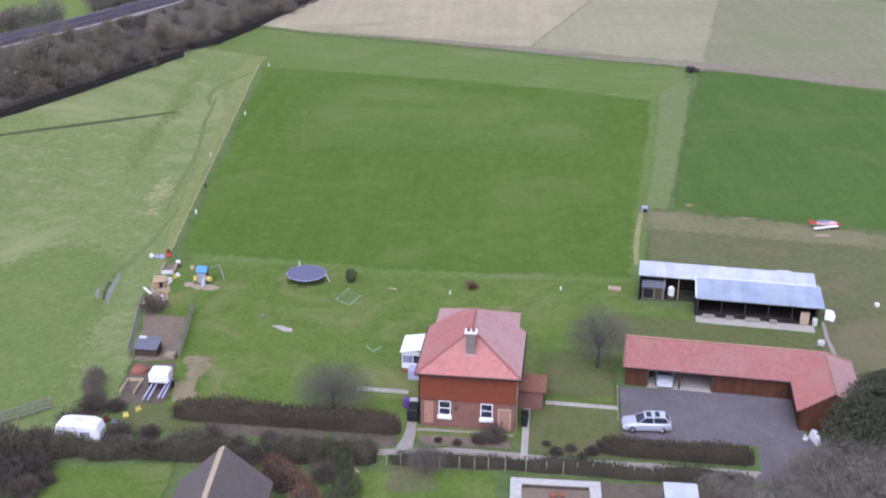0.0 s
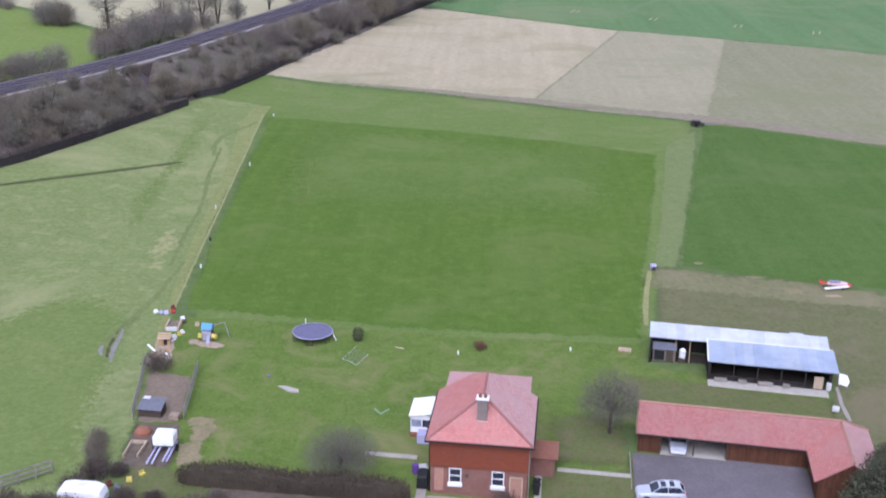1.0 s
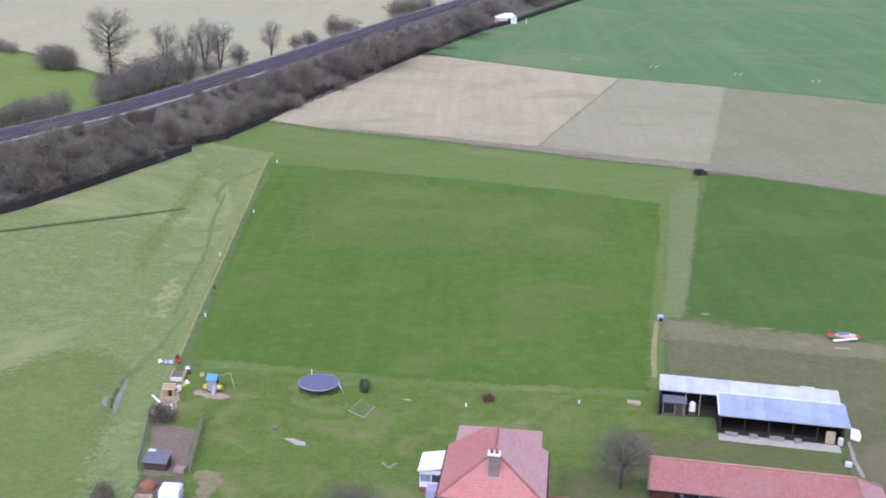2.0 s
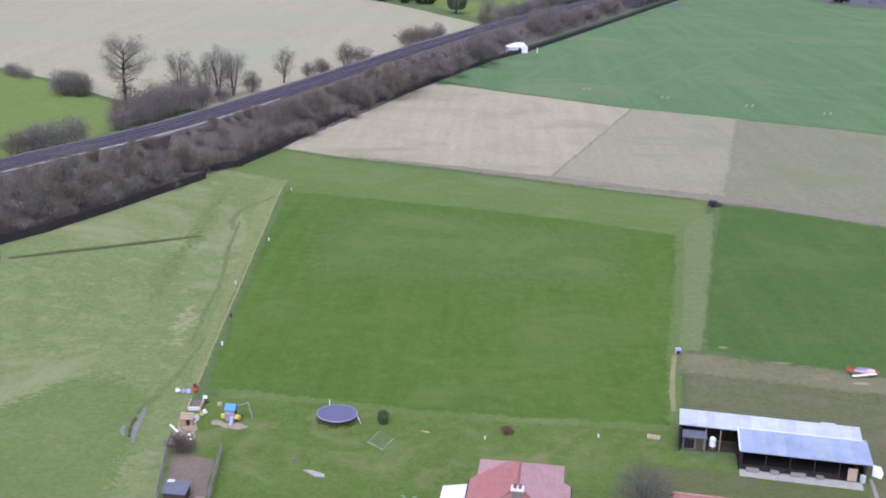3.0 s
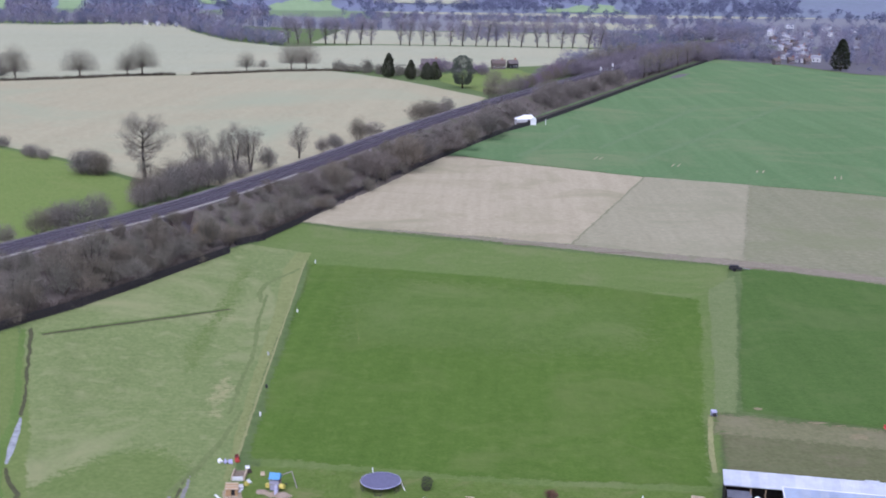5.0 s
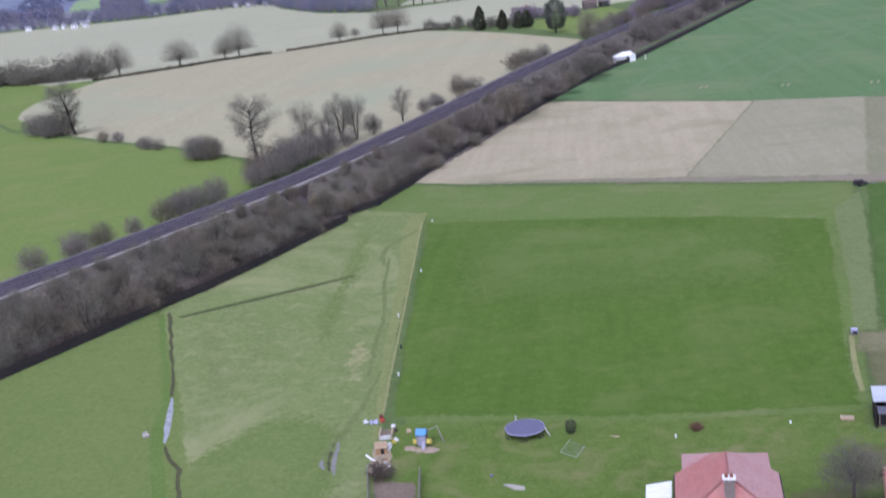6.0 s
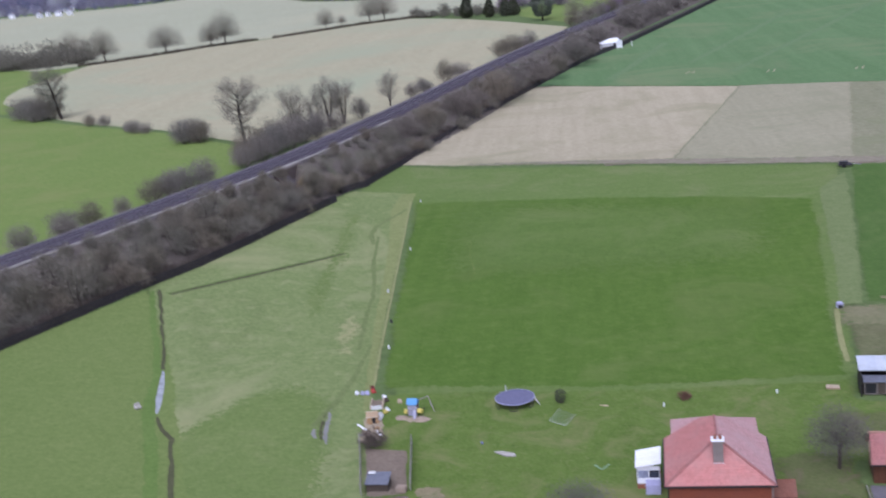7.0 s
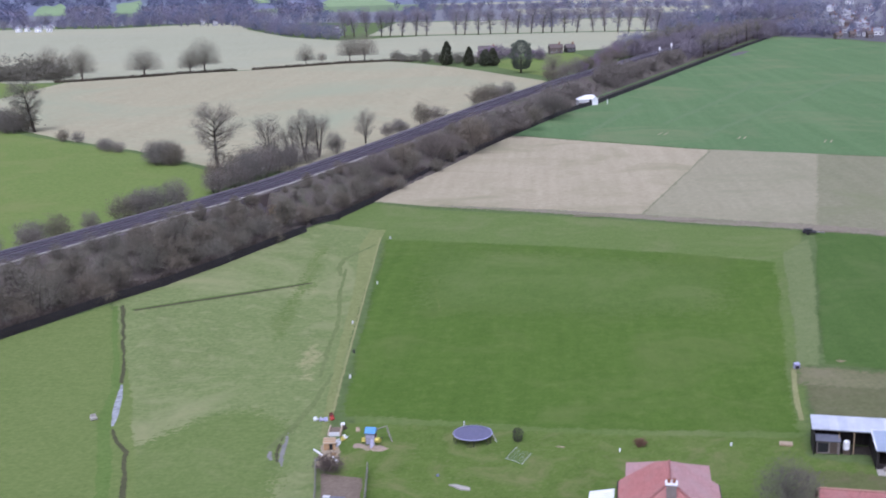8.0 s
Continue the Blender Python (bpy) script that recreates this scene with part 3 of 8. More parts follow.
def field(name, pts, z, material, label, category="field", step=4.0, wob=0.6, feather=1.6):
    """A sheet of ground whose cover attribute thins out from 1 to 0 over the last feather metres to its edge."""
    LAYER[0] += 1
    z = z * 0.4 + LAYER[0] * 0.0005
    rim = np.array(outline(pts, step, wob))
    n = len(rim)
    nxt = np.roll(rim, -1, axis=0)
    area = np.sum(rim[:, 0] * nxt[:, 1] - nxt[:, 0] * rim[:, 1])
    if area < 0:
        rim = rim[::-1].copy()
        nxt = np.roll(rim, -1, axis=0)
    edge = nxt - rim
    length = np.hypot(edge[:, 0], edge[:, 1]) + 1e-9
    inward = np.stack((-edge[:, 1], edge[:, 0]), 1) / length[:, None]
    rows = []
    for share in (0.0, 0.5):
        base = rim + edge * share
        for depth in (0.5, 1.0):
            rows.append(base + inward * feather * depth)
    inner = np.concatenate(rows)
    # distance of each inner point to the rim, and whether it lies inside
    rel = inner[:, None, :] - rim[None]
    t = np.clip((rel * edge[None]).sum(2) / (length ** 2)[None], 0, 1)
    gap = rel - t[:, :, None] * edge[None]
    dist = np.sqrt((gap ** 2).sum(2)).min(1)
    up = (rim[None, :, 1] > inner[:, None, 1]) != (nxt[None, :, 1] > inner[:, None, 1])
    with np.errstate(divide="ignore", invalid="ignore"):
        cross_x = rim[None, :, 0] + (inner[:, None, 1] - rim[None, :, 1]) * edge[None, :, 0] / edge[None, :, 1]
    inside = (up & (inner[:, None, 0] < cross_x)).sum(1) % 2 == 1
    keep = inside & (dist > feather * 0.3)
    inner, dist = inner[keep], dist[keep]
    cdt = geometry.delaunay_2d_cdt([Vector(p) for p in rim.tolist() + inner.tolist()], [(i, (i + 1) % n) for i in range(n)], [], 1, 1e-4)
    values = np.concatenate((np.zeros(n), np.minimum(1.0, dist / feather)))
    cover = [max(values[k] for k in src) if src else 0.0 for src in cdt[3]]
    me = bpy.data.meshes.new(name)
    me.from_pydata([(p.x, p.y, z) for p in cdt[0]], [], [tuple(f) for f in cdt[2]])
    me.attributes.new("cover", 'FLOAT', 'POINT').data.foreach_set("value", cover)
    me.materials.append(MAT[material])
    return tagged(new(name, me), label, category, kind="structure")


def ribbon(name, line, width, z, material, label, category, kind="structure", wob=0.2, feather=None):
    """A strip of ground of a width (or widths) along a line."""
    ws = width if isinstance(width, (list, tuple)) else [width] * len(line)
    left, right = [], []
    for i, (x, y) in enumerate(line):
        a, b = Vector(line[max(0, i - 1)]), Vector(line[min(len(line) - 1, i + 1)])
        d = (b - a).normalized()
        s = Vector((-d.y, d.x)) * ws[i] / 2
        left.append((x + s.x, y + s.y))
        right.append((x - s.x, y - s.y))
    return field(name, left + right[::-1], z, material, label, category, 1.5, wob, min(ws) * 0.45 if feather is None else feather)


g = Geo()
g.face((-40000, -2000, 0), (40000, -2000, 0), (40000, 60000, 0), (-40000, 60000, 0))
tagged(part("ground", g, "rough_ground"), "rough green countryside reaching the horizon", "ground", kind="structure")

field("headland_grass", [(-59, 286), (-42, 276), (-9, 266), (17, 256), (44, 247.5), (29.7, 175), (25.3, 155), (19.5, 124), (-38, 124), (-45, 200), (-51, 245), (-66, 257), (-65, 262)], 0.03, "headland", "light green grass margin round a mown field", feather=3)
field("mown_field", [(-40.3, 134.5), (-25.5, 132.8), (-15, 131.2), (0, 130.2), (19.2, 130), (22.4, 156), (26, 176), (32.7, 219), (15.4, 226.7), (-7.7, 233.4), (-49.3, 242), (-46, 202), (-42, 155)], 0.06, "mown_field", "large mown field of dark green grass", step=3, wob=0.9, feather=2.4)
field("mown_field_far_end", [(-45, 176), (-20, 172), (5, 170), (27, 176), (33.4, 222), (15.4, 229), (-7.7, 236), (-49.8, 245), (-47, 208)], 0.065, "mown_pale", "lighter mown grass at a field's far end", step=4, wob=1.5, feather=26)
field("east_strip", [(22.6, 156), (26.1, 176), (32.9, 219), (34, 226), (40.5, 237), (43.4, 241.5), (37.2, 207), (30.8, 175.4), (26.8, 156)], 0.08, "faded_strip", "pale worn grass strip beside a field", step=2, wob=0.4, feather=1.2)
field("garden_lawn", [(-39, 133.8), (-40.5, 128), (-36, 100), (-30, 94), (-8, 91), (14.2, 92), (14.5, 108), (37, 108), (38, 118), (18.5, 124), (19.3, 130.2), (0, 130.4), (-15, 131.4), (-25.5, 133)], 0.05, "garden_lawn", "bright green garden lawn with worn patches", "lawn")
field("west_pasture", [(-39.5, 133), (-41.5, 155), (-44.8, 185), (-48.5, 225), (-51.5, 252), (-66, 259), (-72, 249), (-88, 205), (-92, 190), (-84, 168), (-76, 146), (-69.5, 127), (-63.5, 108), (-57, 88), (-34.5, 88), (-36.2, 110)], 0.03, "pasture", "pale olive rough pasture")
field("pasture_green_band", [(-66, 240), (-57, 236), (-54, 205), (-53, 182), (-52, 168), (-58, 160), (-62, 180), (-63, 205)], 0.035, "pasture_green", "greener band across rough pasture", step=5, wob=2, feather=7)
field("pasture_green_foot", [(-70, 122), (-60, 138), (-50, 142), (-43.5, 136), (-40.5, 122), (-38, 106), (-35.5, 92), (-40, 88), (-57, 88), (-63, 106)], 0.035, "pasture_green", "greener grass at the foot of a pasture", step=4, wob=2, feather=9)
field("pasture_straw_patch", [(-52, 160), (-49.5, 170), (-46.5, 168), (-44.8, 158), (-45.2, 147), (-49, 148)], 0.04, "pasture_straw", "straw-pale patch of dry pasture", step=2, wob=1.5, feather=4.5)
field("pasture_straw_patch", [(-83, 181), (-73, 186), (-62, 176), (-60, 158), (-65, 142), (-70, 146), (-77, 163)], 0.04, "pasture", "pale dry patch of pasture", step=4, wob=2, feather=9)
ribbon("pale_margin", [(-51.5, 251), (-51.2, 235), (-47.6, 202), (-43.8, 160), (-41.3, 137), (-40.4, 128)], [4.0, 4.6, 2.8, 1.8, 1.5, 1.0], 0.07, "dry_pasture", "pale trampled grass margin along a field edge", "field", feather=0.6)
ribbon("mown_edge", [(-49.9, 243), (-46.3, 202), (-42.3, 155), (-40.5, 135)], 0.6, 0.09, "verge", "straw-pale mowing line", "field", wob=0.1)
field("west_field", [(-91, 190), (-79, 165), (-71, 146), (-64, 128), (-58, 112), (-48, 88), (-140, 60), (-150, 120), (-112, 150)], 0.03, "west_field", "mid-green field west of a ditch")
ribbon("ditch_bank", [(-89.8, 187.6), (-82.9, 169), (-77.4, 155.6), (-73.6, 145), (-70.2, 132), (-65.4, 120), (-61.8, 110), (-57, 97)], [1.6, 1.6, 1.6, 1.8, 2.2, 2.4, 2.4, 2.0], 0.06, "bank_grass", "lush green grass bank of a ditch", "ditch", wob=0.4)
ribbon("ditch_bed", [(-88.6, 188), (-81.8, 170), (-76.4, 156), (-73.4, 147)], [1.0, 0.8, 0.7, 0.9], 0.09, "ditch", "dark overgrown drainage ditch", "ditch", wob=0.35, feather=0.3)
ribbon("ditch_bed_south", [(-68.2, 130), (-66.6, 126.8), (-63.6, 122.6), (-62.2, 118), (-60.2, 112.5), (-57.5, 105), (-54, 96)], [0.6, 0.8, 1.0, 0.8, 1.0, 0.8, 0.8], 0.09, "ditch", "dark overgrown drainage ditch", "ditch", wob=0.35, feather=0.3)
ribbon("ditch_water", [(-73.2, 146.5), (-71.6, 141.5), (-69.9, 135.5), (-68.6, 131)], [0.3, 0.8, 0.9, 0.3], 0.10, "water", "still ditch water coloured pale for reflected sky", "water", wob=0.1)
ribbon("cross_ditch", [(-86, 184.5), (-77, 190.5), (-66, 197.5), (-57, 203.5)], [2.4, 2.4, 2.6, 2.2], 0.08, "bank_grass", "shallow grassy ditch across pasture", "ditch", wob=0.4)
ribbon("cross_ditch_bed", [(-85.5, 184.3), (-77, 190), (-66, 197), (-57, 203.2)], [1.6, 1.7, 1.7, 1.3], 0.10, "ditch", "dark line of a shallow ditch", "ditch", wob=0.3, feather=0.4)
ribbon("edge_track", [(-49.8, 236), (-51.6, 230), (-54.3, 222), (-54, 214), (-52.5, 208)], [0.6, 1.2, 1.4, 1.4, 0.8], 0.10, "worn_grass", "worn winding line in pasture grass", "ditch", wob=0.4)
ribbon("tractor_line", [(-43.5, 152), (-43.8, 140), (-44.6, 132), (-46.2, 124)], [0.8, 1.1, 1.3, 1.2], 0.08, "worn_grass", "wheel-worn line in pasture grass", "ditch", wob=0.3)
ribbon("hollow_edge", [(-45.6, 130.5), (-45.3, 127), (-45.1, 124.5), (-44.6, 121.5), (-43.9, 118.6)], [0.3, 0.6, 0.9, 0.9, 0.3], 0.09, "ditch", "dark wet edge of a muddy hollow", "mud", wob=0.5, feather=0.5)
ribbon("mud_hollow", [(-45.0, 129.6), (-44.55, 126.4), (-44.4, 123.6), (-44.0, 121.2), (-43.4, 118.9)], [0.5, 0.8, 1.0, 1.0, 0.6], 0.10, "cess_mud", "grey muddy hollow in pasture", "mud", wob=0.5, feather=0.45)
ribbon("mud_hollow", [(-45.9, 123.6), (-45.6, 121.8), (-45.0, 120.6)], [0.7, 1.0, 0.6], 0.10, "cess_mud", "grey muddy hollow in pasture", "mud", wob=0.4, feather=0.4)
field("trodden_yard", [(22.6, 156), (25.6, 155.6), (35.4, 153.8), (45.1, 151.3), (75, 146), (110, 138), (110, 92), (34.5, 96), (34.5, 108), (36, 114), (38, 121), (38.5, 127), (19.6, 129), (20.0, 136)], 0.04, "trodden", "trodden grey-green paddock behind a barn", feather=2.5)
field("paddock_pale_end", [(21.5, 158), (26, 157.5), (36, 155.6), (46, 153), (60, 149), (58, 140), (44, 142), (30, 145), (19.5, 147)], 0.045, "paddock_tan", "tan worn end of a paddock", step=2, wob=1.2, feather=4.5)
field("east_field", [(26.6, 157), (30.3, 176), (43, 238), (44.5, 246), (63.2, 238.6), (80, 229), (190, 170), (190, 120), (75, 146.3), (45, 151.5), (35.4, 154)], 0.05, "east_field", "dark green grass field beside paddock", feather=1.3)
field("stubble_west", [(-63, 300), (-63, 286), (-42, 276), (-9, 266), (11.5, 263.5), (42, 370.5), (-3, 398.6), (-19, 409.7), (-36, 418), (-52, 350)], 0.05, "stubble_pale", "pale stubble field with drilling lines", feather=4.5)
field("stubble_middle", [(8.4, 264.5), (17, 256), (48, 246.5), (73, 358.7), (38.9, 371.5)], 0.06, "stubble_grey", "grey-beige stubble field", feather=1.6)
field("stubble_east", [(44.6, 247.5), (63.2, 239), (80, 229.5), (190, 172), (260, 250), (99, 347.5), (69.3, 359.7)], 0.07, "stubble_green", "grey-green sparse stubble field", feather=3.0)
ribbon("stubble_edge", [(-42, 279.5), (-8, 269.2), (18, 259.6), (45, 250.6), (64, 242), (81, 232.5)], [5, 8, 9, 10, 10, 9], 0.08, "edge_earth", "strip of bare brown earth at stubble edge", "field", wob=1.2, feather=4.2)
ribbon("stubble_divide", [(9.3, 265), (39.8, 371)], [0.9, 1.2], 0.10, "stubble_green", "thin grassy line across stubble", "field", wob=0.5, feather=0.4)
field("crop_field", [(-37, 412), (-20, 406.5), (-4, 395), (37.6, 368.5), (68, 356.4), (98, 344), (259, 248), (620, 700), (262, 886), (229, 1005), (186, 1062), (170, 1050), (83, 785), (31, 623), (-3.5, 519), (-24, 448)], 0.05, "crop_green", "wide blue-green winter crop field", step=8, wob=1.6, feather=6)
for (x0, y0), (x1, y1) in (((-1, 410), (28, 518)), ((30, 437), (100, 618)), ((41, 404), (158, 654))):
    ribbon("crop_tramline", [(x0, y0), ((x0 + x1) / 2 + 1, (y0 + y1) / 2), (x1, y1)], [5.0, 6.0, 6.0], 0.08, "crop_pale", "faint pale tramline in crop", "field", wob=1.2, feather=2.8)
field("crop_worn_end", [(111, 822), (115, 815), (127, 843), (134, 868), (127, 866), (118, 845)], 0.08, "drive", "bare grey patch in crop beside fence", step=6, wob=1.5, feather=1.5)
field("bright_meadow", [(-118, 341), (-129, 353.5), (-159, 384), (-200, 417), (-241, 453), (-262, 470), (-330, 560), (-420, 560), (-400, 330), (-230, 190), (-150, 170), (-126, 215), (-112, 262), (-104, 300)], 0.04, "bright_green", "bright yellow-green meadow", step=8, wob=1, feather=3)
field("meadow_beyond", [(-262, 472), (-268, 530), (-292, 560), (-302, 660), (-330, 692), (-420, 735), (-700, 760), (-700, 500), (-420, 562), (-330, 561)], 0.05, "bright_green", "bright green meadow by a copse", step=10, wob=1)
field("beige_field_near", [(-117, 343), (-129, 355), (-159, 386), (-200, 419), (-240, 458), (-262, 489), (-288, 522), (-300, 550), (-311, 588), (-313, 620), (-316, 660), (-318, 697), (-291.7, 717), (-274.6, 731.5), (-258.4, 751), (-222, 771), (-195, 792), (-165, 820), (-130, 836), (-104, 806), (-80, 770), (-53, 721), (-14, 641), (-30, 560), (-60, 440), (-74, 380), (-90, 335)], 0.05, "beige_field", "wide beige bare field", step=12, wob=1.2)
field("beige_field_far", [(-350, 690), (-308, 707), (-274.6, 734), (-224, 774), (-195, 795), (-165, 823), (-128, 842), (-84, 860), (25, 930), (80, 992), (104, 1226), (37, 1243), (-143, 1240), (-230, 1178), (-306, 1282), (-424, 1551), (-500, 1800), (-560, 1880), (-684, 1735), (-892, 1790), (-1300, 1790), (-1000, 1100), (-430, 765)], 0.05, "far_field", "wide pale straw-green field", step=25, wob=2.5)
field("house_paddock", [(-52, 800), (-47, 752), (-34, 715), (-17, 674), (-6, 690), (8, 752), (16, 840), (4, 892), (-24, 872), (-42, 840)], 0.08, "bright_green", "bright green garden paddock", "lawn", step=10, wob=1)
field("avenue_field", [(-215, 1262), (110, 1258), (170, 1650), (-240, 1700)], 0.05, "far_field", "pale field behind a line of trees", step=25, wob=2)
field("woodland_floor", [(-5800, 2000), (-1300, 1900), (-560, 1900), (-300, 1720), (200, 1680), (330, 1300), (1500, 1250), (5800, 1500), (30000, 40000), (-30000, 40000)], 0.03, "hazed_earth", "leafless woodland floor with grey haze in its colour", "ground", step=300, wob=12, feather=20)
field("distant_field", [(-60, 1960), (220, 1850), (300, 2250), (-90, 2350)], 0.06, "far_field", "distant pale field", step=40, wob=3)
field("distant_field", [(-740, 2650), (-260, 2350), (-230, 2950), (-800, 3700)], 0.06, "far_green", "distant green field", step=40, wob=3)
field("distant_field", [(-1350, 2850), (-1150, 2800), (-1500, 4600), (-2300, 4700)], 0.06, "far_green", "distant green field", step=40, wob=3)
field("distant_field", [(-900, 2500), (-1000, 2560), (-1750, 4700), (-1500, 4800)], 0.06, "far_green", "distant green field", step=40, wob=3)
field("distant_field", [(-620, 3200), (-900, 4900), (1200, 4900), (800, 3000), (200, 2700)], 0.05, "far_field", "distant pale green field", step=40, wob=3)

HILL_RINGS = ((3150, -2), (3500, 9), (3900, 30), (4300, 62), (4650, 88), (4700, 60))


def hill_point(t, r, up=0.0):
    """A place on the hill at an angle from the y axis and a distance."""
    z = HILL_RINGS[-1][1]
    for (r0, z0), (r1, z1) in zip(HILL_RINGS, HILL_RINGS[1:]):
        if r0 <= r <= r1:
            z = z0 + (z1 - z0) * (r - r0) / (r1 - r0)
            break
    lift = 1 + 0.35 * noise.noise((t * 5, r * 0.001, 2.0)) - 0.5 * max(0.0, (math.degrees(t) + 42) / 1.8 - 22) / 18
    return r * math.sin(t), r * math.cos(t), z * lift + up


def hill_sheet(name, t0, t1, nt, rings, up, material, skew=0.0):
    """A sheet on the hill; a skew makes its far edge slant and its sides bend."""
    bm = bmesh.new()

    def place(i, r):
        t = t0 + (t1 - t0) * i / nt
        far = (r - rings[0]) / (rings[-1] - rings[0])
        bend = skew * (0.35 * (i / nt - 0.5) + 0.5 * noise.noise((t * 1.3, r * 0.004, 7.0)))
        t += skew * (t1 - t0) * 0.25 * (noise.noise((r * 0.003, t0, 1.0)) + far * (0.5 - i / nt))
        return hill_point(radians(t), r + bend * (rings[-1] - rings[0]) * far, up)

    rows = [[bm.verts.new(place(i, r)) for r in rings] for i in range(nt + 1)]
    for p, q in zip(rows, rows[1:]):
        for i in range(len(rings) - 1):
            bm.faces.new((p[i], q[i], q[i + 1], p[i + 1]))
    bmesh.ops.recalc_face_normals(bm, faces=bm.faces[:])
    me = bpy.data.meshes.new(name)
    bm.to_mesh(me)
    bm.free()
    me.materials.append(MAT[material])
    return me


hill_mesh = hill_sheet("distant_hill", -42, 30, 40, [r for r, _ in HILL_RINGS], 0.0, "hazed_hill")
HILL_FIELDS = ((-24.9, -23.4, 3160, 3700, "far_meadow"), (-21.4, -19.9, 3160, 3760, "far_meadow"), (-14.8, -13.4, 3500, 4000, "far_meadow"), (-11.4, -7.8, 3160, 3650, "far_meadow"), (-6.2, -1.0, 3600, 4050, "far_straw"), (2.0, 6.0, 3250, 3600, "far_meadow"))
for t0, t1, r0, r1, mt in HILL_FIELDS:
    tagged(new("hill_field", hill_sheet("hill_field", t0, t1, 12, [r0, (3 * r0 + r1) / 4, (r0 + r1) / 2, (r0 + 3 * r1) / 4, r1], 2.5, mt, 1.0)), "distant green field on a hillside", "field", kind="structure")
tagged(new("distant_hill", hill_mesh), "low skyline hills with blue haze in their colour", "hill", kind="structure")
ribbon("wheel_line", [(-52.6, 214), (-50.5, 196), (-47.5, 178), (-46.2, 162), (-45.2, 150)], [0.8, 1.0, 1.0, 1.0, 0.7], 0.08, "worn_grass", "wheel-worn line in pasture grass", "ditch", wob=0.4)
for (lx, ly), (mx, my), (nx, ny) in (((-33.5, 206), (-32.6, 194), (-31, 184)), ((7, 146), (11, 142), (16, 139))):
    ribbon("scuff_line", [(lx, ly), (mx, my), (nx, ny)], 0.5, 0.09, "garden_lawn", "faint scuffed line in mown grass", "field", wob=0.3)
for x, y, w in ((19.0, 258, 5), (-2, 264.5, 6), (50, 246, 5)):
    field("bare_patch", [(x - w, y - 0.6), (x, y - 1.2), (x + w, y - 0.5), (x + w * 0.8, y + 0.6), (x - w * 0.7, y + 0.9)], 0.10, "bare_earth", "small bare patch of earth", "field", step=1, wob=0.6, feather=0.7)

# ---- the railway bank ----
TRACK = [(-150, 120), (-126, 172), (-110, 208), (-104, 222.5), (-97.4, 238), (-89.8, 255), (-81.8, 277), (-73.4, 307), (-63, 347), (-50.5, 400), (-34, 468), (-10.5, 553), (20, 650), (60, 776), (110, 930), (180, 1140), (330, 1600)]
TRACK_Z = 7.0


def offset_line(line, o):
    out = []
    for i, (x, y) in enumerate(line):
        a, b = Vector(line[max(0, i - 1)]), Vector(line[min(len(line) - 1, i + 1)])
        d = (b - a).normalized()
        out.append((x + d.y * o, y - d.x * o))
    return out


def sample(line, step):
    """Points every step metres along a line, with the heading."""
    out, carry = [], 0.0
    for (x0, y0), (x1, y1) in zip(line, line[1:]):
        d = math.hypot(x1 - x0, y1 - y0)
        s = carry
        while s < d:
            out.append((x0 + (x1 - x0) * s / d, y0 + (y1 - y0) * s / d, math.atan2(y1 - y0, x1 - x0)))
            s += step
        carry = s - d
    return out


def bank(name, offs, material, label, wob=0.25, step=2.5):
    """Sweeps a cross-section of (offset to the east, height) along the track."""
    pts = sample(TRACK, step)
    bm = bmesh.new()
    prev = None
    for x, y, a in pts:
        row = []
        for o, z in offs:
            px, py = x + math.sin(a) * o, y - math.cos(a) * o
            w = wob * noise.noise((px * 0.3, py * 0.3, z)) if 0.5 < z < TRACK_Z - 0.4 else 0
            if o > 6.1 and z > 0:
                # the cutting before the underbridge's mouth
                z -= (z - 0.4) * min(1.0, max(0.0, (6.2 - math.hypot(x + 87.8, y - 260.7)) / 3.0))
            row.append(bm.verts.new((px, py, z + w * 2)))
        if prev:
            for i in range(len(row) - 1):
                bm.faces.new((prev[i + 1], row[i + 1], row[i], prev[i]))
        prev = row
    bmesh.ops.recalc_face_normals(bm, faces=bm.faces[:])
    me = bpy.data.meshes.new(name)
    bm.to_mesh(me)
    bm.free()
    me.materials.append(MAT[material])
    return tagged(new(name, me), label, "embankment", kind="structure")


bank("railway_bank", [(-19, -0.2), (-16, 1.2), (-11, 4.2), (-5.6, TRACK_Z - 0.55), (6.2, TRACK_Z - 0.55), (9, 5.6), (14, 2.9), (18.5, 0.6), (21, -0.2)], "bank_scrub", "brown scrub-covered railway embankment")
bank("ballast_bed", [(-4.9, TRACK_Z - 0.54), (-4.0, TRACK_Z - 0.02), (4.0, TRACK_Z - 0.02), (4.7, TRACK_Z - 0.54)], "ballast", "dark purple-grey ballast bed of a double track", 0)
bank("cess_path", [(-6.4, TRACK_Z - 0.53), (-5.0, TRACK_Z - 0.53)], "cess", "pale gravel walkway beside railway", 0)
bank("cess_path", [(5.6, TRACK_Z - 0.535), (6.3, TRACK_Z - 0.535)], "cess", "pale gravel walkway beside railway", 0)
RAIL_PTS = sample(TRACK[1:15], 6.0)
for o in (-2.5, -1.07, 1.07, 2.5):
    gr = Geo()
    for (x0, y0, a0), (x1, y1, a1) in zip(RAIL_PTS, RAIL_PTS[1:]):
        gr.beam((x0 + math.sin(a0) * o, y0 - math.cos(a0) * o, TRACK_Z + 0.14), (x1 + math.sin(a1) * o, y1 - math.cos(a1) * o, TRACK_Z + 0.14), 0.09, 0.16)
    single("rail", gr, "rail", "rust-brown steel running rail on ballast", "rail", group="rails of the double track")
gs = Geo()
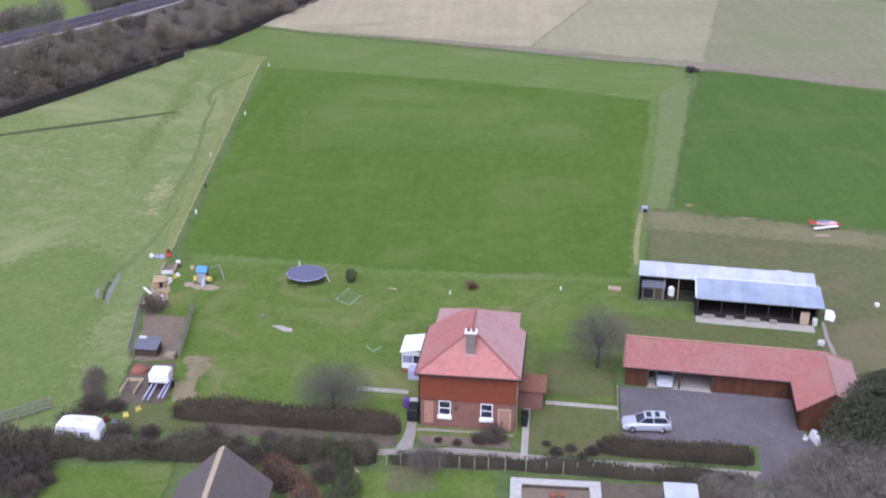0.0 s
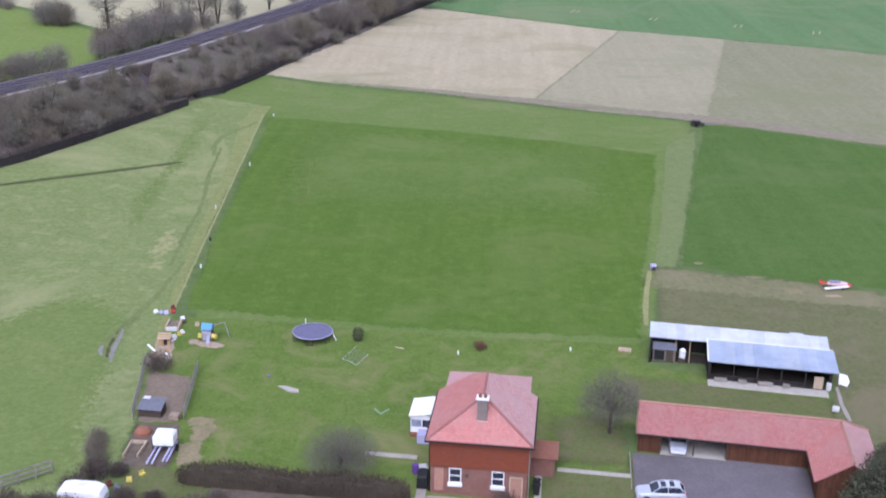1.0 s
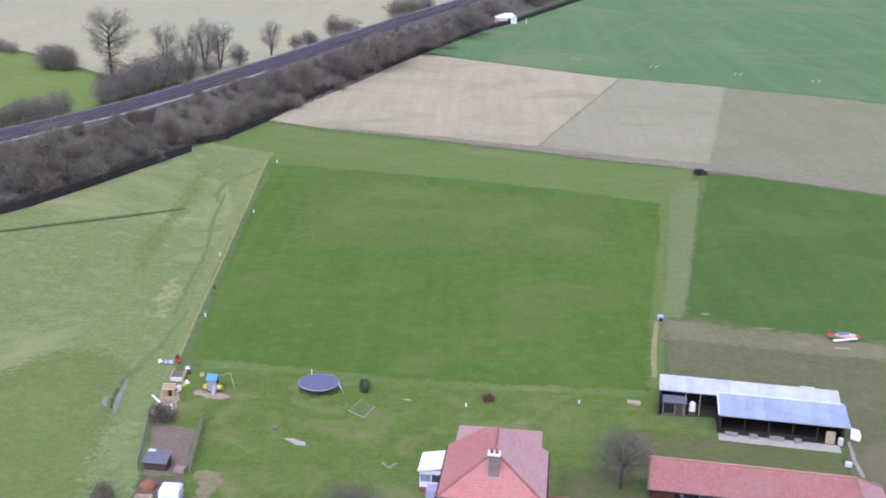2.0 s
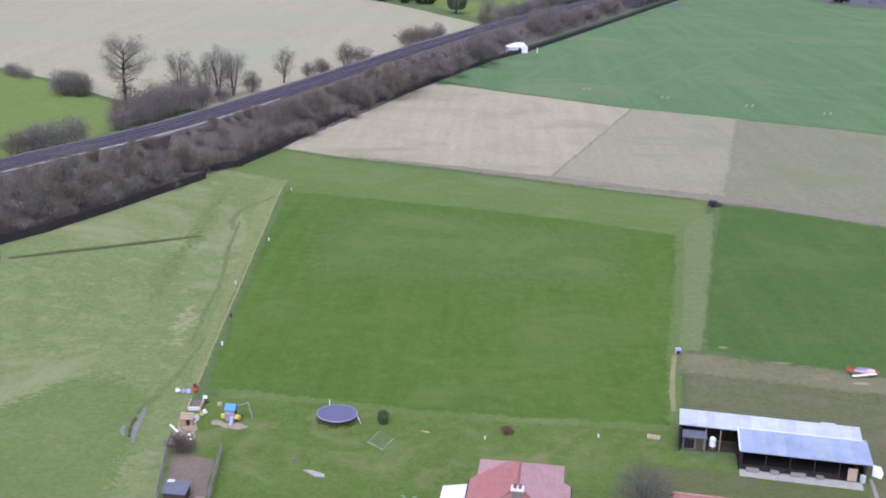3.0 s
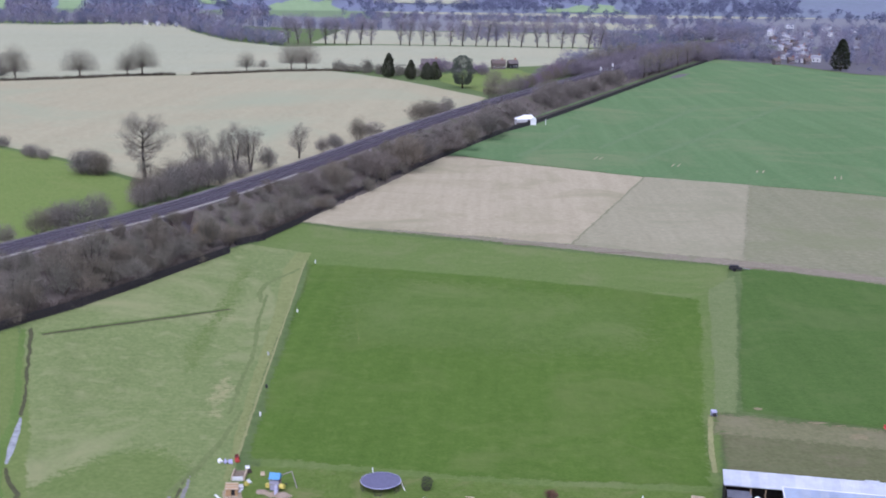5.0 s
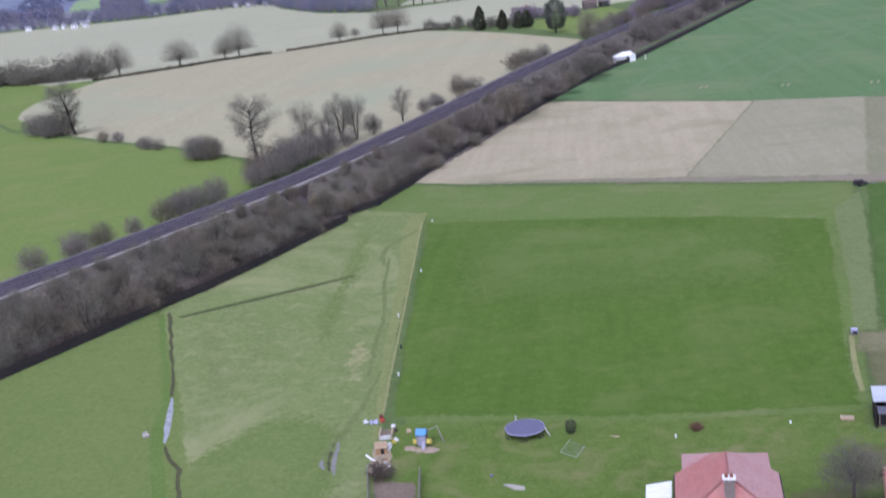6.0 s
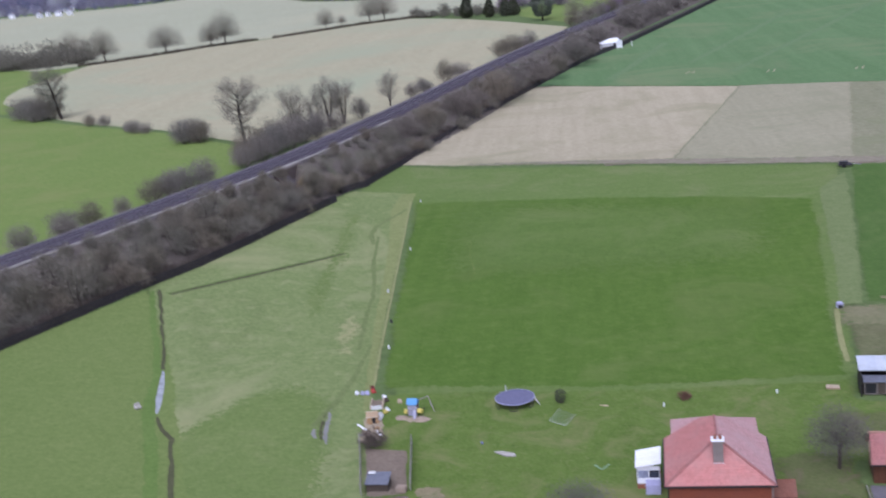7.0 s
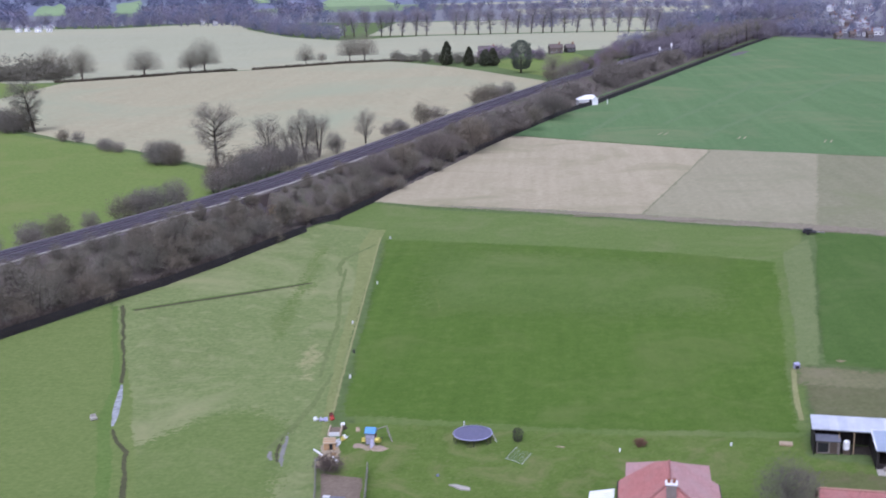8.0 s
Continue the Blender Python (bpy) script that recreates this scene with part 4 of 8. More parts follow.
for x, y, a in sample(TRACK[1:13], 1.3):
    for o in (-1.79, 1.79):
        c, s = math.cos(a), math.sin(a)
        px, py = x + s * o, y - c * o
        gs.beam((px - s * 1.2, py + c * 1.2, TRACK_Z + 0.02), (px + s * 1.2, py - c * 1.2, TRACK_Z + 0.02), 0.24, 0.09)
tagged(part("sleepers", gs, "sleeper"), "grey sleepers under the rails", "sleepers", kind="stuff")
gt = Geo()
ts = [p for p in sample(TRACK[1:12], 4.0)]
for (x0, y0, a0), (x1, y1, a1) in zip(ts, ts[1:]):
    if y0 < 320:
        gt.beam((x0 + math.sin(a0) * 5.0, y0 - math.cos(a0) * 5.0, TRACK_Z - 0.22), (x1 + math.sin(a1) * 5.0, y1 - math.cos(a1) * 5.0, TRACK_Z - 0.22), 0.55, 0.3)
single("cable_trough", gt, "concrete", "pale concrete cable trough along the track", "cable trough", kind="structure")


# ---- bare trees and shrubs ----
def branch(g, p, d, length, r, level, rng, cfg, tips):
    """Grows one limb of a few bent pieces; its end tips go to tips."""
    n = cfg["pieces"][level]
    sides = (7, 5, 4, 3)[min(level, 3)]
    q, rr = Vector(p), r
    for k in range(n):
        d = (d + Vector((rng.uniform(-1, 1), rng.uniform(-1, 1), rng.uniform(-0.6, 1) * cfg["lift"])) * cfg["bend"]).normalized()
        e = q + d * (length / n)
        r2 = max(0.012, r * (1 - (k + 1) / n * 0.72))
        if rr > 0.02:
            g.tube(q, e, rr, r2, sides)
        t0 = cfg["start"] if level == 0 else 0.25
        if level < cfg["levels"]:
            kids = cfg["kids"][level]
            for j in range(kids):
                u = (k + rng.random()) / n
                if u < t0:
                    continue
                s = q.lerp(e, u * n - k)
                out = Vector((rng.uniform(-1, 1), rng.uniform(-1, 1), 0))
                out = (out - d * out.dot(d)).normalized() if out.length > 0.1 else d.orthogonal()
                ang = rng.uniform(*cfg["angle"])
                nd = (d * math.cos(ang) + out * math.sin(ang)).normalized()
                if level == 0:
                    sp = cfg["spread"](u)
                else:
                    sp = 1.0
                branch(g, s, nd, length * cfg["ratio"][level] * rng.uniform(0.7, 1.15) * sp, r2 * 0.55, level + 1, rng, cfg, tips)
        else:
            tips.append((e.copy(), d.copy()))
        q, rr = e, r2


def crown_fill(g, blobs, count, size, width, rng):
    """Fine twigs through the rounded clumps that the limb ends carry: slim three-cornered blades pointing out and up."""
    vol = [r ** 2 for _, r in blobs]
    for _ in range(count):
        c, r = rng.choices(blobs, vol)[0]
        v = Vector((rng.gauss(0, 1), rng.gauss(0, 1), rng.gauss(0.1, 0.8)))
        v.normalize()
        o = c + v * r * rng.random() ** 0.5 * 0.95
        if o.z < 0:
            o.z = -o.z * 0.3
        d = (v + Vector((rng.uniform(-1, 1), rng.uniform(-1, 1), rng.uniform(-0.4, 1.0)))).normalized()
        side = d.cross(Vector((rng.uniform(-1, 1), rng.uniform(-1, 1), rng.uniform(-1, 1))))
        side = side.normalized() * width * rng.uniform(0.6, 1.3) if side.length > 0.01 else d.orthogonal() * width
        g.face(o - side, o + side, o + d * size * rng.uniform(0.5, 1.2))
    return g


def dome_fill(g, mid, radius, count, size, width, rng, seed, floor=0.0, lumps=0.22):
    """A twig crown: fine blades through a lumpy rounded dome, thicker towards its skin, pointing out and up."""
    for _ in range(count):
        v = Vector((rng.gauss(0, 1), rng.gauss(0, 1), rng.gauss(0, 1))).normalized()
        k = 1 + lumps * noise.noise(v * 1.7 + Vector((seed * 3.1, 0, 0))) + lumps * 0.5 * noise.noise(v * 4.0 + Vector((0, seed * 1.7, 0)))
        q = k * rng.random() ** 0.46 * rng.uniform(0.74, 1.08)
        o = Vector((v.x * radius[0] * q, v.y * radius[0] * q, mid + v.z * radius[1] * q * (1.0 if v.z > 0 else 0.72)))
        if o.z < floor:
            continue
        d = (v * 0.9 + Vector((rng.uniform(-1, 1), rng.uniform(-1, 1), rng.uniform(-0.3, 1.0)))).normalized()
        side = d.cross(Vector((rng.uniform(-1, 1), rng.uniform(-1, 1), rng.uniform(-1, 1))))
        side = side.normalized() * width * rng.uniform(0.6, 1.3) if side.length > 0.01 else d.orthogonal() * width
        g.face(o - side, o + side, o + d * size * rng.uniform(0.5, 1.2))
    return g


# limbs, lowest limb, crown centre, half height and half width (shares of the height), steepness of the limbs
OAK_FORM = (48, 0.25, 0.62, 0.38, 0.33, lambda u: -0.08 + 1.25 * max(0.0, u - 0.25))
SLIM_FORM = (30, 0.16, 0.54, 0.46, 0.33, lambda u: 0.35 + 0.8 * u)


def limbed_tree(seed, height, form, count, size, width, leaders=1, spread=1.0, fine=True):
    """A bare tree with a leader up its middle: limbs all round it that turn upwards, side branches and a haze of fine twigs. Gives trunk and crown."""
    limbs, low, mid, rz, rx, rise = form
    rx, rz = rx * height * spread, rz * height
    rng = random.Random(seed)
    wood_, crown, blobs = Geo(), Geo(), []
    for stem in range(leaders):
        p, d = Vector((0, 0, -0.3)), Vector((0, 0, 1))
        if leaders > 1:
            a = 6.28 * stem / leaders + 0.5
            d = Vector((math.cos(a) * 0.16, math.sin(a) * 0.16, 1)).normalized()
        tall = height * (1.0 if stem == 0 else rng.uniform(0.72, 0.95))
        spine = [p]
        for k in range(8):
            d = (d + Vector((rng.uniform(-1, 1), rng.uniform(-1, 1), 0.3)) * 0.08).normalized()
            q = p + d * (tall * 0.74 / 8)
            wood_.tube(p, q, height * 0.029 * (1 - 0.11 * k), height * 0.029 * (1 - 0.11 * (k + 1)), 7)
            spine.append(q)
            p = q
        for i in range(limbs // leaders):
            u = low + (0.98 - low) * (i + 0.5) / (limbs // leaders)
            e = min(7, int(u * 8))
            at = spine[e].lerp(spine[e + 1], rng.random())
            a = i * 2.39996 + stem * 1.3 + rng.uniform(-0.5, 0.5)
            el = rise(u) + rng.uniform(-0.15, 0.15)
            d = Vector((math.cos(a) * math.cos(el), math.sin(a) * math.cos(el), math.sin(el)))
            # out to the crown's rounded skin
            hx, hz = (spine[0] - at).to_2d(), at.z - mid * height
            qa = (d.x * d.x + d.y * d.y) / rx ** 2 + d.z * d.z / rz ** 2
            qb = -(hx.x * d.x + hx.y * d.y) / rx ** 2 + hz * d.z / rz ** 2
            qc = hx.length_squared / rx ** 2 + hz * hz / rz ** 2 - 1
            length = ((-qb + math.sqrt(max(0.0, qb * qb - qa * qc))) / qa) * rng.uniform(0.68, 0.92)
            length = max(length, height * 0.07)
            thick = height * 0.0075 * (1.15 - 0.6 * u)
            for k in range(5):
                d = (d + Vector((rng.uniform(-1, 1), rng.uniform(-1, 1), rng.uniform(-0.75, 1.0))) * 0.15).normalized()
                q = at + d * length / 5
                wood_.tube(at, q, thick, thick * 0.76, 4)
                at, thick = q, thick * 0.76
                if k == 0:
                    continue
                for _ in range(3):
                    v = (d + Vector((rng.gauss(0, 0.8), rng.gauss(0, 0.8), rng.gauss(0.25, 0.6)))).normalized()
                    tip = at + v * max(length, height * 0.14) * rng.uniform(0.16, 0.36)
                    if fine:
                        crown.tube(at, tip, thick * 0.5, thick * 0.15, 3)
                    blobs.append((at.lerp(tip, 0.75), max(length, height * 0.16) * rng.uniform(0.16, 0.28)))
    return wood_, crown_fill(crown, blobs, count, size, width, rng)


def dome_tree(seed, height, spread, count, size, width, clear=0.2, limbs=34):
    """A hedgerow tree grown to an even flat-bottomed dome on a short trunk. Gives trunk and crown."""
    rng = random.Random(seed)
    g = Geo()
    fork = Vector((height * 0.01, 0, height * clear))
    g.tube((0, 0, -0.3), fork, height * 0.03, height * 0.024, 7)
    for i in range(limbs):
        z = 0.04 + 0.92 * (i + 0.5) / limbs
        a = i * 2.39996 + rng.uniform(-0.4, 0.4)
        h = math.sqrt(1 - z * z) * rng.uniform(0.6, 0.8)
        c = Vector((math.cos(a) * h * spread * height * 0.5, math.sin(a) * h * spread * height * 0.5, height * (clear + 0.08 + (0.78 - clear) * z)))
        last, thick = fork, height * 0.008
        pull = Vector((c.x * 0.35, c.y * 0.35, fork.z + (c.z - fork.z) * 0.6))
        for k in range(1, 6):
            t = k / 5
            q = fork * (1 - t) ** 2 + pull * (2 * t * (1 - t)) + c * t * t
            g.tube(last, q, thick, thick * 0.72, 4)
            last, thick = q, thick * 0.72
    mid = clear + 0.14
    return g, dome_fill(Geo(), height * mid, (spread * height * 0.5, height * (1 - mid)), count, size, width, rng, seed, height * (clear + 0.02), 0.1)


def shrub_meshes(seed, height, wide, count=3000, size=0.44, width=0.042, stems=5):
    """A many-stemmed thicket bush: stems fan out of the base, twigs fill a lumpy dome. Gives each stem and the crown."""
    rng = random.Random(seed)
    out, blobs = [], []
    for i in range(stems):
        g, tips = Geo(), []
        a = 6.28 * i / stems + rng.uniform(-0.5, 0.5)
        lean = rng.uniform(0.1, 0.7) * wide / height
        d = Vector((math.cos(a) * lean, math.sin(a) * lean, 1)).normalized()
        p = Vector((math.cos(a) * 0.1 * wide, math.sin(a) * 0.1 * wide, -0.4))
        cfg = dict(levels=1, pieces=[3, 2], kids=[2], start=0.18, bend=0.22, lift=0.5, angle=(0.4, 1.2), ratio=[0.35], spread=lambda u: 1.1 - 0.5 * u)
        branch(g, p, d, height * rng.uniform(0.65, 0.9), height * 0.013, 0, rng, cfg, tips)
        out.append(g)
        blobs.extend((q, height * rng.uniform(0.07, 0.1)) for q, _ in tips[::3])
    crown = crown_fill(Geo(), blobs, count // 6, size * 0.9, width, rng)
    return (*out, dome_fill(crown, height * 0.4, (wide * 0.54, height * 0.58), count, size * 0.8, width * 1.25, rng, seed, 0.02, 0.42))


STEMS = ("stem",) * 5 + ("crown",)


def clump_mesh(seed, profile, count, size):
    """Dense small leaves or needles filling a body of revolution: profile(z 0..1) -> radius."""
    rng = random.Random(seed)
    g = Geo()
    lobes = [(rng.uniform(0, 6.28), rng.uniform(0, 1), rng.uniform(0.06, 0.2)) for _ in range(9)]
    for _ in range(count):
        z = rng.random()
        a = rng.uniform(0, 6.28)
        r = profile(z)[0]
        for la, lz, amp in lobes:
            dd = abs((a - la + 3.14) % 6.28 - 3.14)
            if dd < 0.9 and abs(z - lz) < 0.25:
                r *= 1 + amp * (0.9 - dd)
        r *= math.sqrt(rng.uniform(0.25, 1.0))
        p = Vector((r * math.cos(a), r * math.sin(a), profile(z)[1]))
        u = Vector((rng.uniform(-1, 1), rng.uniform(-1, 1), rng.uniform(-1, 1))).normalized()
        v = u.orthogonal().normalized()
        s = size * rng.uniform(0.5, 1.3)
        g.face(p - u * s, p + v * s * 0.7, p + u * s, p - v * s * 0.4)
    return g


def make_plant(name, meshes, mats, label, category, names=("limbs", "twigs")):
    """A thing of two parts, kept below ground as the pattern for its copies' meshes."""
    return [(n, m if not isinstance(m, Geo) else m.mesh(n, False), mt) for n, m, mt in zip(names, meshes, mats)], name, label, category


def plant(pattern, x, y, z=0.0, rz=0.0, s=1.0, sz=None, label="", group="", lean=0.0):
    parts, name, lab, cat = pattern
    e = new(name)
    e.empty_display_size = 0.3
    e.matrix_basis = Matrix.LocRotScale((x, y, z), Euler((0, radians(lean), rz)), (s, s, sz or s))
    tagged(e, label or lab, cat, group)
    for n, me, mt in parts:
        part(n, me, mt, e)
    return e


def merge(name, items, material, label, category):
    """Many far copies of plain meshes joined into one mesh: items of (verts array, faces, x, y, z, turn, scale, tall)."""
    vs, fs, base = [], [], 0
    for v, f, x, y, z, a, s, t in items:
        c, n = math.cos(a) * s, math.sin(a) * s
        w = np.empty_like(v)
        w[:, 0] = v[:, 0] * c - v[:, 1] * n + x
        w[:, 1] = v[:, 0] * n + v[:, 1] * c + y
        w[:, 2] = v[:, 2] * t + z
        vs.append(w)
        fs.extend([tuple(i + base for i in q) for q in f])
        base += len(v)
    me = bpy.data.meshes.new(name)
    me.from_pydata(np.concatenate(vs).tolist(), [], fs)
    me.materials.append(MAT[material])
    return tagged(new(name, me), label, category, kind="stuff")


def raw(*geos):
    v, f = [], []
    for g in geos:
        b = len(v)
        v.extend(g.v)
        f.extend(tuple(i + b for i in q) for q in g.f)
    return np.array([tuple(p) for p in v], float), f


SHRUBS = [make_plant("shrub", shrub_meshes(s, h, w), ("bark",) * 5 + (t,), "bare grey-brown shrub on the railway bank", "shrub", STEMS)
          for s, h, w, t in ((11, 5.4, 5.4, "twigs"), (12, 4.6, 5.4, "twigs_brown"), (13, 6.0, 5.2, "twigs_brown"), (14, 4.2, 5.4, "twigs_grey"), (15, 6.6, 5.6, "twigs"))]
THORNS = [make_plant("thorn_tree", shrub_meshes(s, h, w, 6500, 0.55, 0.05), ("bark",) * 5 + (t,), "large rounded bare thorn tree on the railway bank", "tree", STEMS)
          for s, h, w, t in ((16, 8.0, 10.5, "twigs_thorn"), (17, 7.0, 9.5, "twigs_thorn"), (18, 8.6, 9.0, "twigs_brown"))]
MASSES = [make_plant("shrub", shrub_meshes(s, h, w, 5200, 0.46, 0.05), ("bark",) * 5 + (t,), "bare grey shrub below the railway bank", "shrub", STEMS)
          for s, h, w, t in ((61, 7.2, 8.6, "twigs_mauve"), (62, 6.4, 8.0, "twigs_mauve"), (63, 7.6, 7.6, "twigs_brown"))]
SCRUB_RAW = [raw(*shrub_meshes(s, h, w, 520, 0.9, 0.11, 2)) for s, h, w in ((21, 5.5, 6), (22, 4.5, 6), (23, 7, 6))]
FAR_TREE_RAW = []
for sd, hh, ww in ((31, 18, 1.15), (32, 20, 1.0), (33, 15, 1.25)):
    a_, b_ = limbed_tree(sd, hh, OAK_FORM, 230, 2.0, 0.3, spread=ww, fine=False)
    FAR_TREE_RAW.append(raw(Geo().tube((0, 0, -1), (0, 0, hh * 0.7), 0.45, 0.15, 5), b_))
FAR_TREE_LOW = []
for sd, hh, ww in ((34, 18, 1.1), (35, 20, 1.0), (36, 16, 1.2)):
    a_, b_ = limbed_tree(sd, hh, OAK_FORM, 110, 3.6, 0.6, spread=ww, fine=False)
    FAR_TREE_LOW.append(raw(b_))
rng = random.Random(7)


def bank_height(o):
    """Height of the bank's east slope at an offset from the track."""
    for (a, za), (b, zb) in zip([(6.4, 6.45), (9, 5.6), (14, 2.9), (18.5, 0.6), (21, -0.2), (60, 0)], [(9, 5.6), (14, 2.9), (18.5, 0.6), (21, -0.2), (60, 0), (99, 0)]):
        if a <= o <= b:
            return max(0.0, za + (zb - za) * (o - a) / (b - a))
    return 0.0


# near stretch of the bank: single shrubs, low scrub further on
for x, y, a in sample(TRACK[1:11], 4.6):
    for o0 in (7.6, 9.5, 14, 18.5, 21.2):
        if o0 == 7.6 and (y < 225 or rng.random() < 0.3):
            continue
        if o0 == 9.5 and y > 225 and rng.random() < 0.2:
            continue
        if o0 == 21.2 and (y > 250 or rng.random() < 0.25):
            continue
        if y > 262 and rng.random() < (0.08 if y < 305 else 0.3 if o0 > 12 else 0.25):
            continue
        o = o0 + (rng.uniform(-0.3, 0.8) if o0 == 7.6 else rng.uniform(-1.8, 1.2))
        px, py = x + math.sin(a) * o + rng.uniform(-1.5, 1.5), y - math.cos(a) * o + rng.uniform(-1.5, 1.5)
        s = rng.uniform(0.7, 1.12) * (0.48 if o0 == 7.6 else 0.7 if o0 == 9.5 else 1.0)
        if y < 236 and o0 > 12:
            s *= 1.16
        if y > 262:
            s *= rng.uniform(0.7, 1.05) if y < 305 else rng.uniform(0.5, 0.95)
        if math.hypot(px + 79.2, py - 259.6) < 5.4 or y > 420:
            continue
        plant(SHRUBS[rng.randrange(5)], px, py, bank_height(o) - 0.1, rng.uniform(0, 6.28), s, s * rng.uniform(0.85, 1.15), group="trackside shrubs")
# the large thorn trees that stand apart on the slope
for k, (x, y, s) in enumerate(((-62.5, 303, 0.8), (-59.5, 312, 0.95), (-54.2, 324, 0.85), (-47, 345, 1.05), (-43.5, 357, 0.8), (-36.5, 369, 1.15), (-33, 385, 0.95), (-23.5, 407, 0.95), (-18, 425, 0.8), (-11.5, 457, 1.05), (-6, 470, 0.8))):
    plant(THORNS[k % 3], x - 0.8, y, 2.6, k * 1.9, s * 1.2, s * 1.05, group="thorn trees on the bank")
# far stretch: one joined thicket
items = []
for x, y, a in sample(TRACK[9:16], 4.5):
    if y < 420:
        continue
    for o0 in (9, 13, 17, 21, 25, 29):
        if (o0 > 18 and y < 1030) or (y < 800 and rng.random() < 0.25):
            continue
        if rng.random() < 0.25 or (430 < y < 1000 and o0 == 9):
            continue
        o = o0 + rng.uniform(-2, 2)
        px, py = x + math.sin(a) * o, y - math.cos(a) * o
        if abs(px - 4) < 8 and abs(py - 511) < 9:
            continue
        v, f = SCRUB_RAW[rng.randrange(3)]
        lump = noise.noise((px * 0.05, py * 0.05, 4.2))
        s = (rng.uniform(1.15, 1.6) if lump > 0.1 else rng.uniform(0.3, 0.6)) if y < 800 else rng.uniform(1.0, 2.0)
        items.append((v, f, px, py, bank_height(o), rng.uniform(0, 6.28), s, s))
    if y > 800:
        for o in (-14, -18, -24, -30, -38):
            v, f = SCRUB_RAW[rng.randrange(3)]
            s = rng.uniform(1.0, 1.7)
            items.append((v, f, x + math.sin(a) * o + rng.uniform(-3, 3), y - math.cos(a) * o, 2.0, rng.uniform(0, 6.28), s, s))
# same scrub near and far; the far half has haze in its colour
merge("bank_thicket", [q for q in items if q[3] < 760], "thicket", "bare grey-brown thicket along distant railway", "thicket")
merge("bank_thicket", [q for q in items if q[3] >= 760], "hazed_thicket", "bare thicket along far railway, purple-grey haze in its colour", "thicket")
# west side of the bank
WEST_SHRUBS = [(-131, 222, 0.9), (-126, 232, 1.0), (-123, 240, 0.95), (-119, 249, 0.7), (-116.5, 262, 1.2), (-113.5, 268, 1.5), (-111, 274, 1.6), (-108, 279, 1.4), (-116, 272, 1.3), (-128, 238, 1.1),
               (-104, 300, 1.5), (-101, 308, 1.75), (-99, 316, 1.9), (-97, 325, 1.8), (-95, 333, 1.7), (-101, 322, 1.8), (-92, 340, 1.5), (-104, 312, 1.6), (-94, 348, 1.5), (-103, 330, 1.7), (-98, 338, 1.6), (-89, 352, 1.4), (-106, 306, 1.4), (-84, 372, 1.3),
               (-72, 412, 1.2), (-68, 420, 1.3), (-70, 428, 1.2), (-63, 446, 1.6), (-59, 457, 1.5), (-45, 520, 1.6), (-41, 529, 1.8), (-37, 540, 1.7), (-33, 549, 1.5), (-13, 640, 1.3), (-8, 652, 1.4), (-3, 668, 1.5), (3, 690, 1.5), (10, 712, 1.6), (22, 740, 1.7), (28, 775, 1.8), (36, 800, 1.8), (44, 820, 1.9)]
for x, y, s in WEST_SHRUBS:
    s *= 0.87 if y > 600 else 0.88 if y < 250 else 0.7
    plant(MASSES[rng.randrange(3)], x, y, 0.5, rng.uniform(0, 6.28), s * rng.uniform(0.85, 1.15), s * rng.uniform(0.7, 1.2), group="shrubs below the bank")

OCHRE = make_plant("shrub", shrub_meshes(19, 3.6, 4.4), ("bark",) * 5 + ("twigs_ochre",), "straw-brown bush beside a railway bridge", "shrub", STEMS)
for x, y, s in ((-77.8, 262.5, 1.0), (-75.6, 258.6, 0.8), (-74.6, 254.6, 0.7)):
    plant(OCHRE, x, y, 0.9, x, s, s)

OAK = make_plant("oak_tree", limbed_tree(41, 19.5, OAK_FORM, 13000, 0.7, 0.026), ("bark_dark", "twigs_grey"), "tall bare oak tree at a field edge", "tree", ("trunk", "crown"))
OAK_LEAN = make_plant("oak_tree", limbed_tree(42, 19.5, OAK_FORM, 13000, 0.7, 0.026), ("bark_dark", "twigs_grey"), "tall bare oak tree in a hedge line", "tree", ("trunk", "crown"))
SLIM = make_plant("slim_tree", limbed_tree(43, 13, SLIM_FORM, 10000, 0.5, 0.022, 2), ("bark", "twigs_grey"), "slim bare tree with upright branches", "tree", ("trunk", "crown"))
ROUND = make_plant("field_tree", dome_tree(44, 16, 1.4, 14000, 0.45, 0.085), ("bark", "twigs"), "broad bare tree in a distant hedge", "tree", ("trunk", "crown"))
AVENUE = make_plant("avenue_tree", limbed_tree(45, 25, OAK_FORM, 2600, 1.5, 0.085, spread=0.95, fine=False), ("bark", "hazed_avenue"), "tall bare tree in a distant avenue", "tree", ("trunk", "crown"))
TALL_SLIM = make_plant("slim_tree", limbed_tree(46, 13, SLIM_FORM, 2200, 1.0, 0.05, fine=False), ("bark", "twigs_grey"), "tall slim bare tree beside distant railway", "tree", ("trunk", "crown"))
plant(OAK, -114.5, 338, 0, 0.4, 1.2, 1.17)
plant(OAK_LEAN, -222, 444, 0, 0.2, 1.25, lean=-9)
plant(SLIM, -101, 349, 1.0, 0.3, 1.15)
plant(SLIM, -91.5, 358, 1.0, 1.7, 1.2)
plant(SLIM, -87.5, 361, 1.0, 3.0, 1.1)
plant(SLIM, -77, 392, 1.0, 4.4, 0.9)
plant(SLIM, -95, 353, 0.5, 5.2, 0.95)
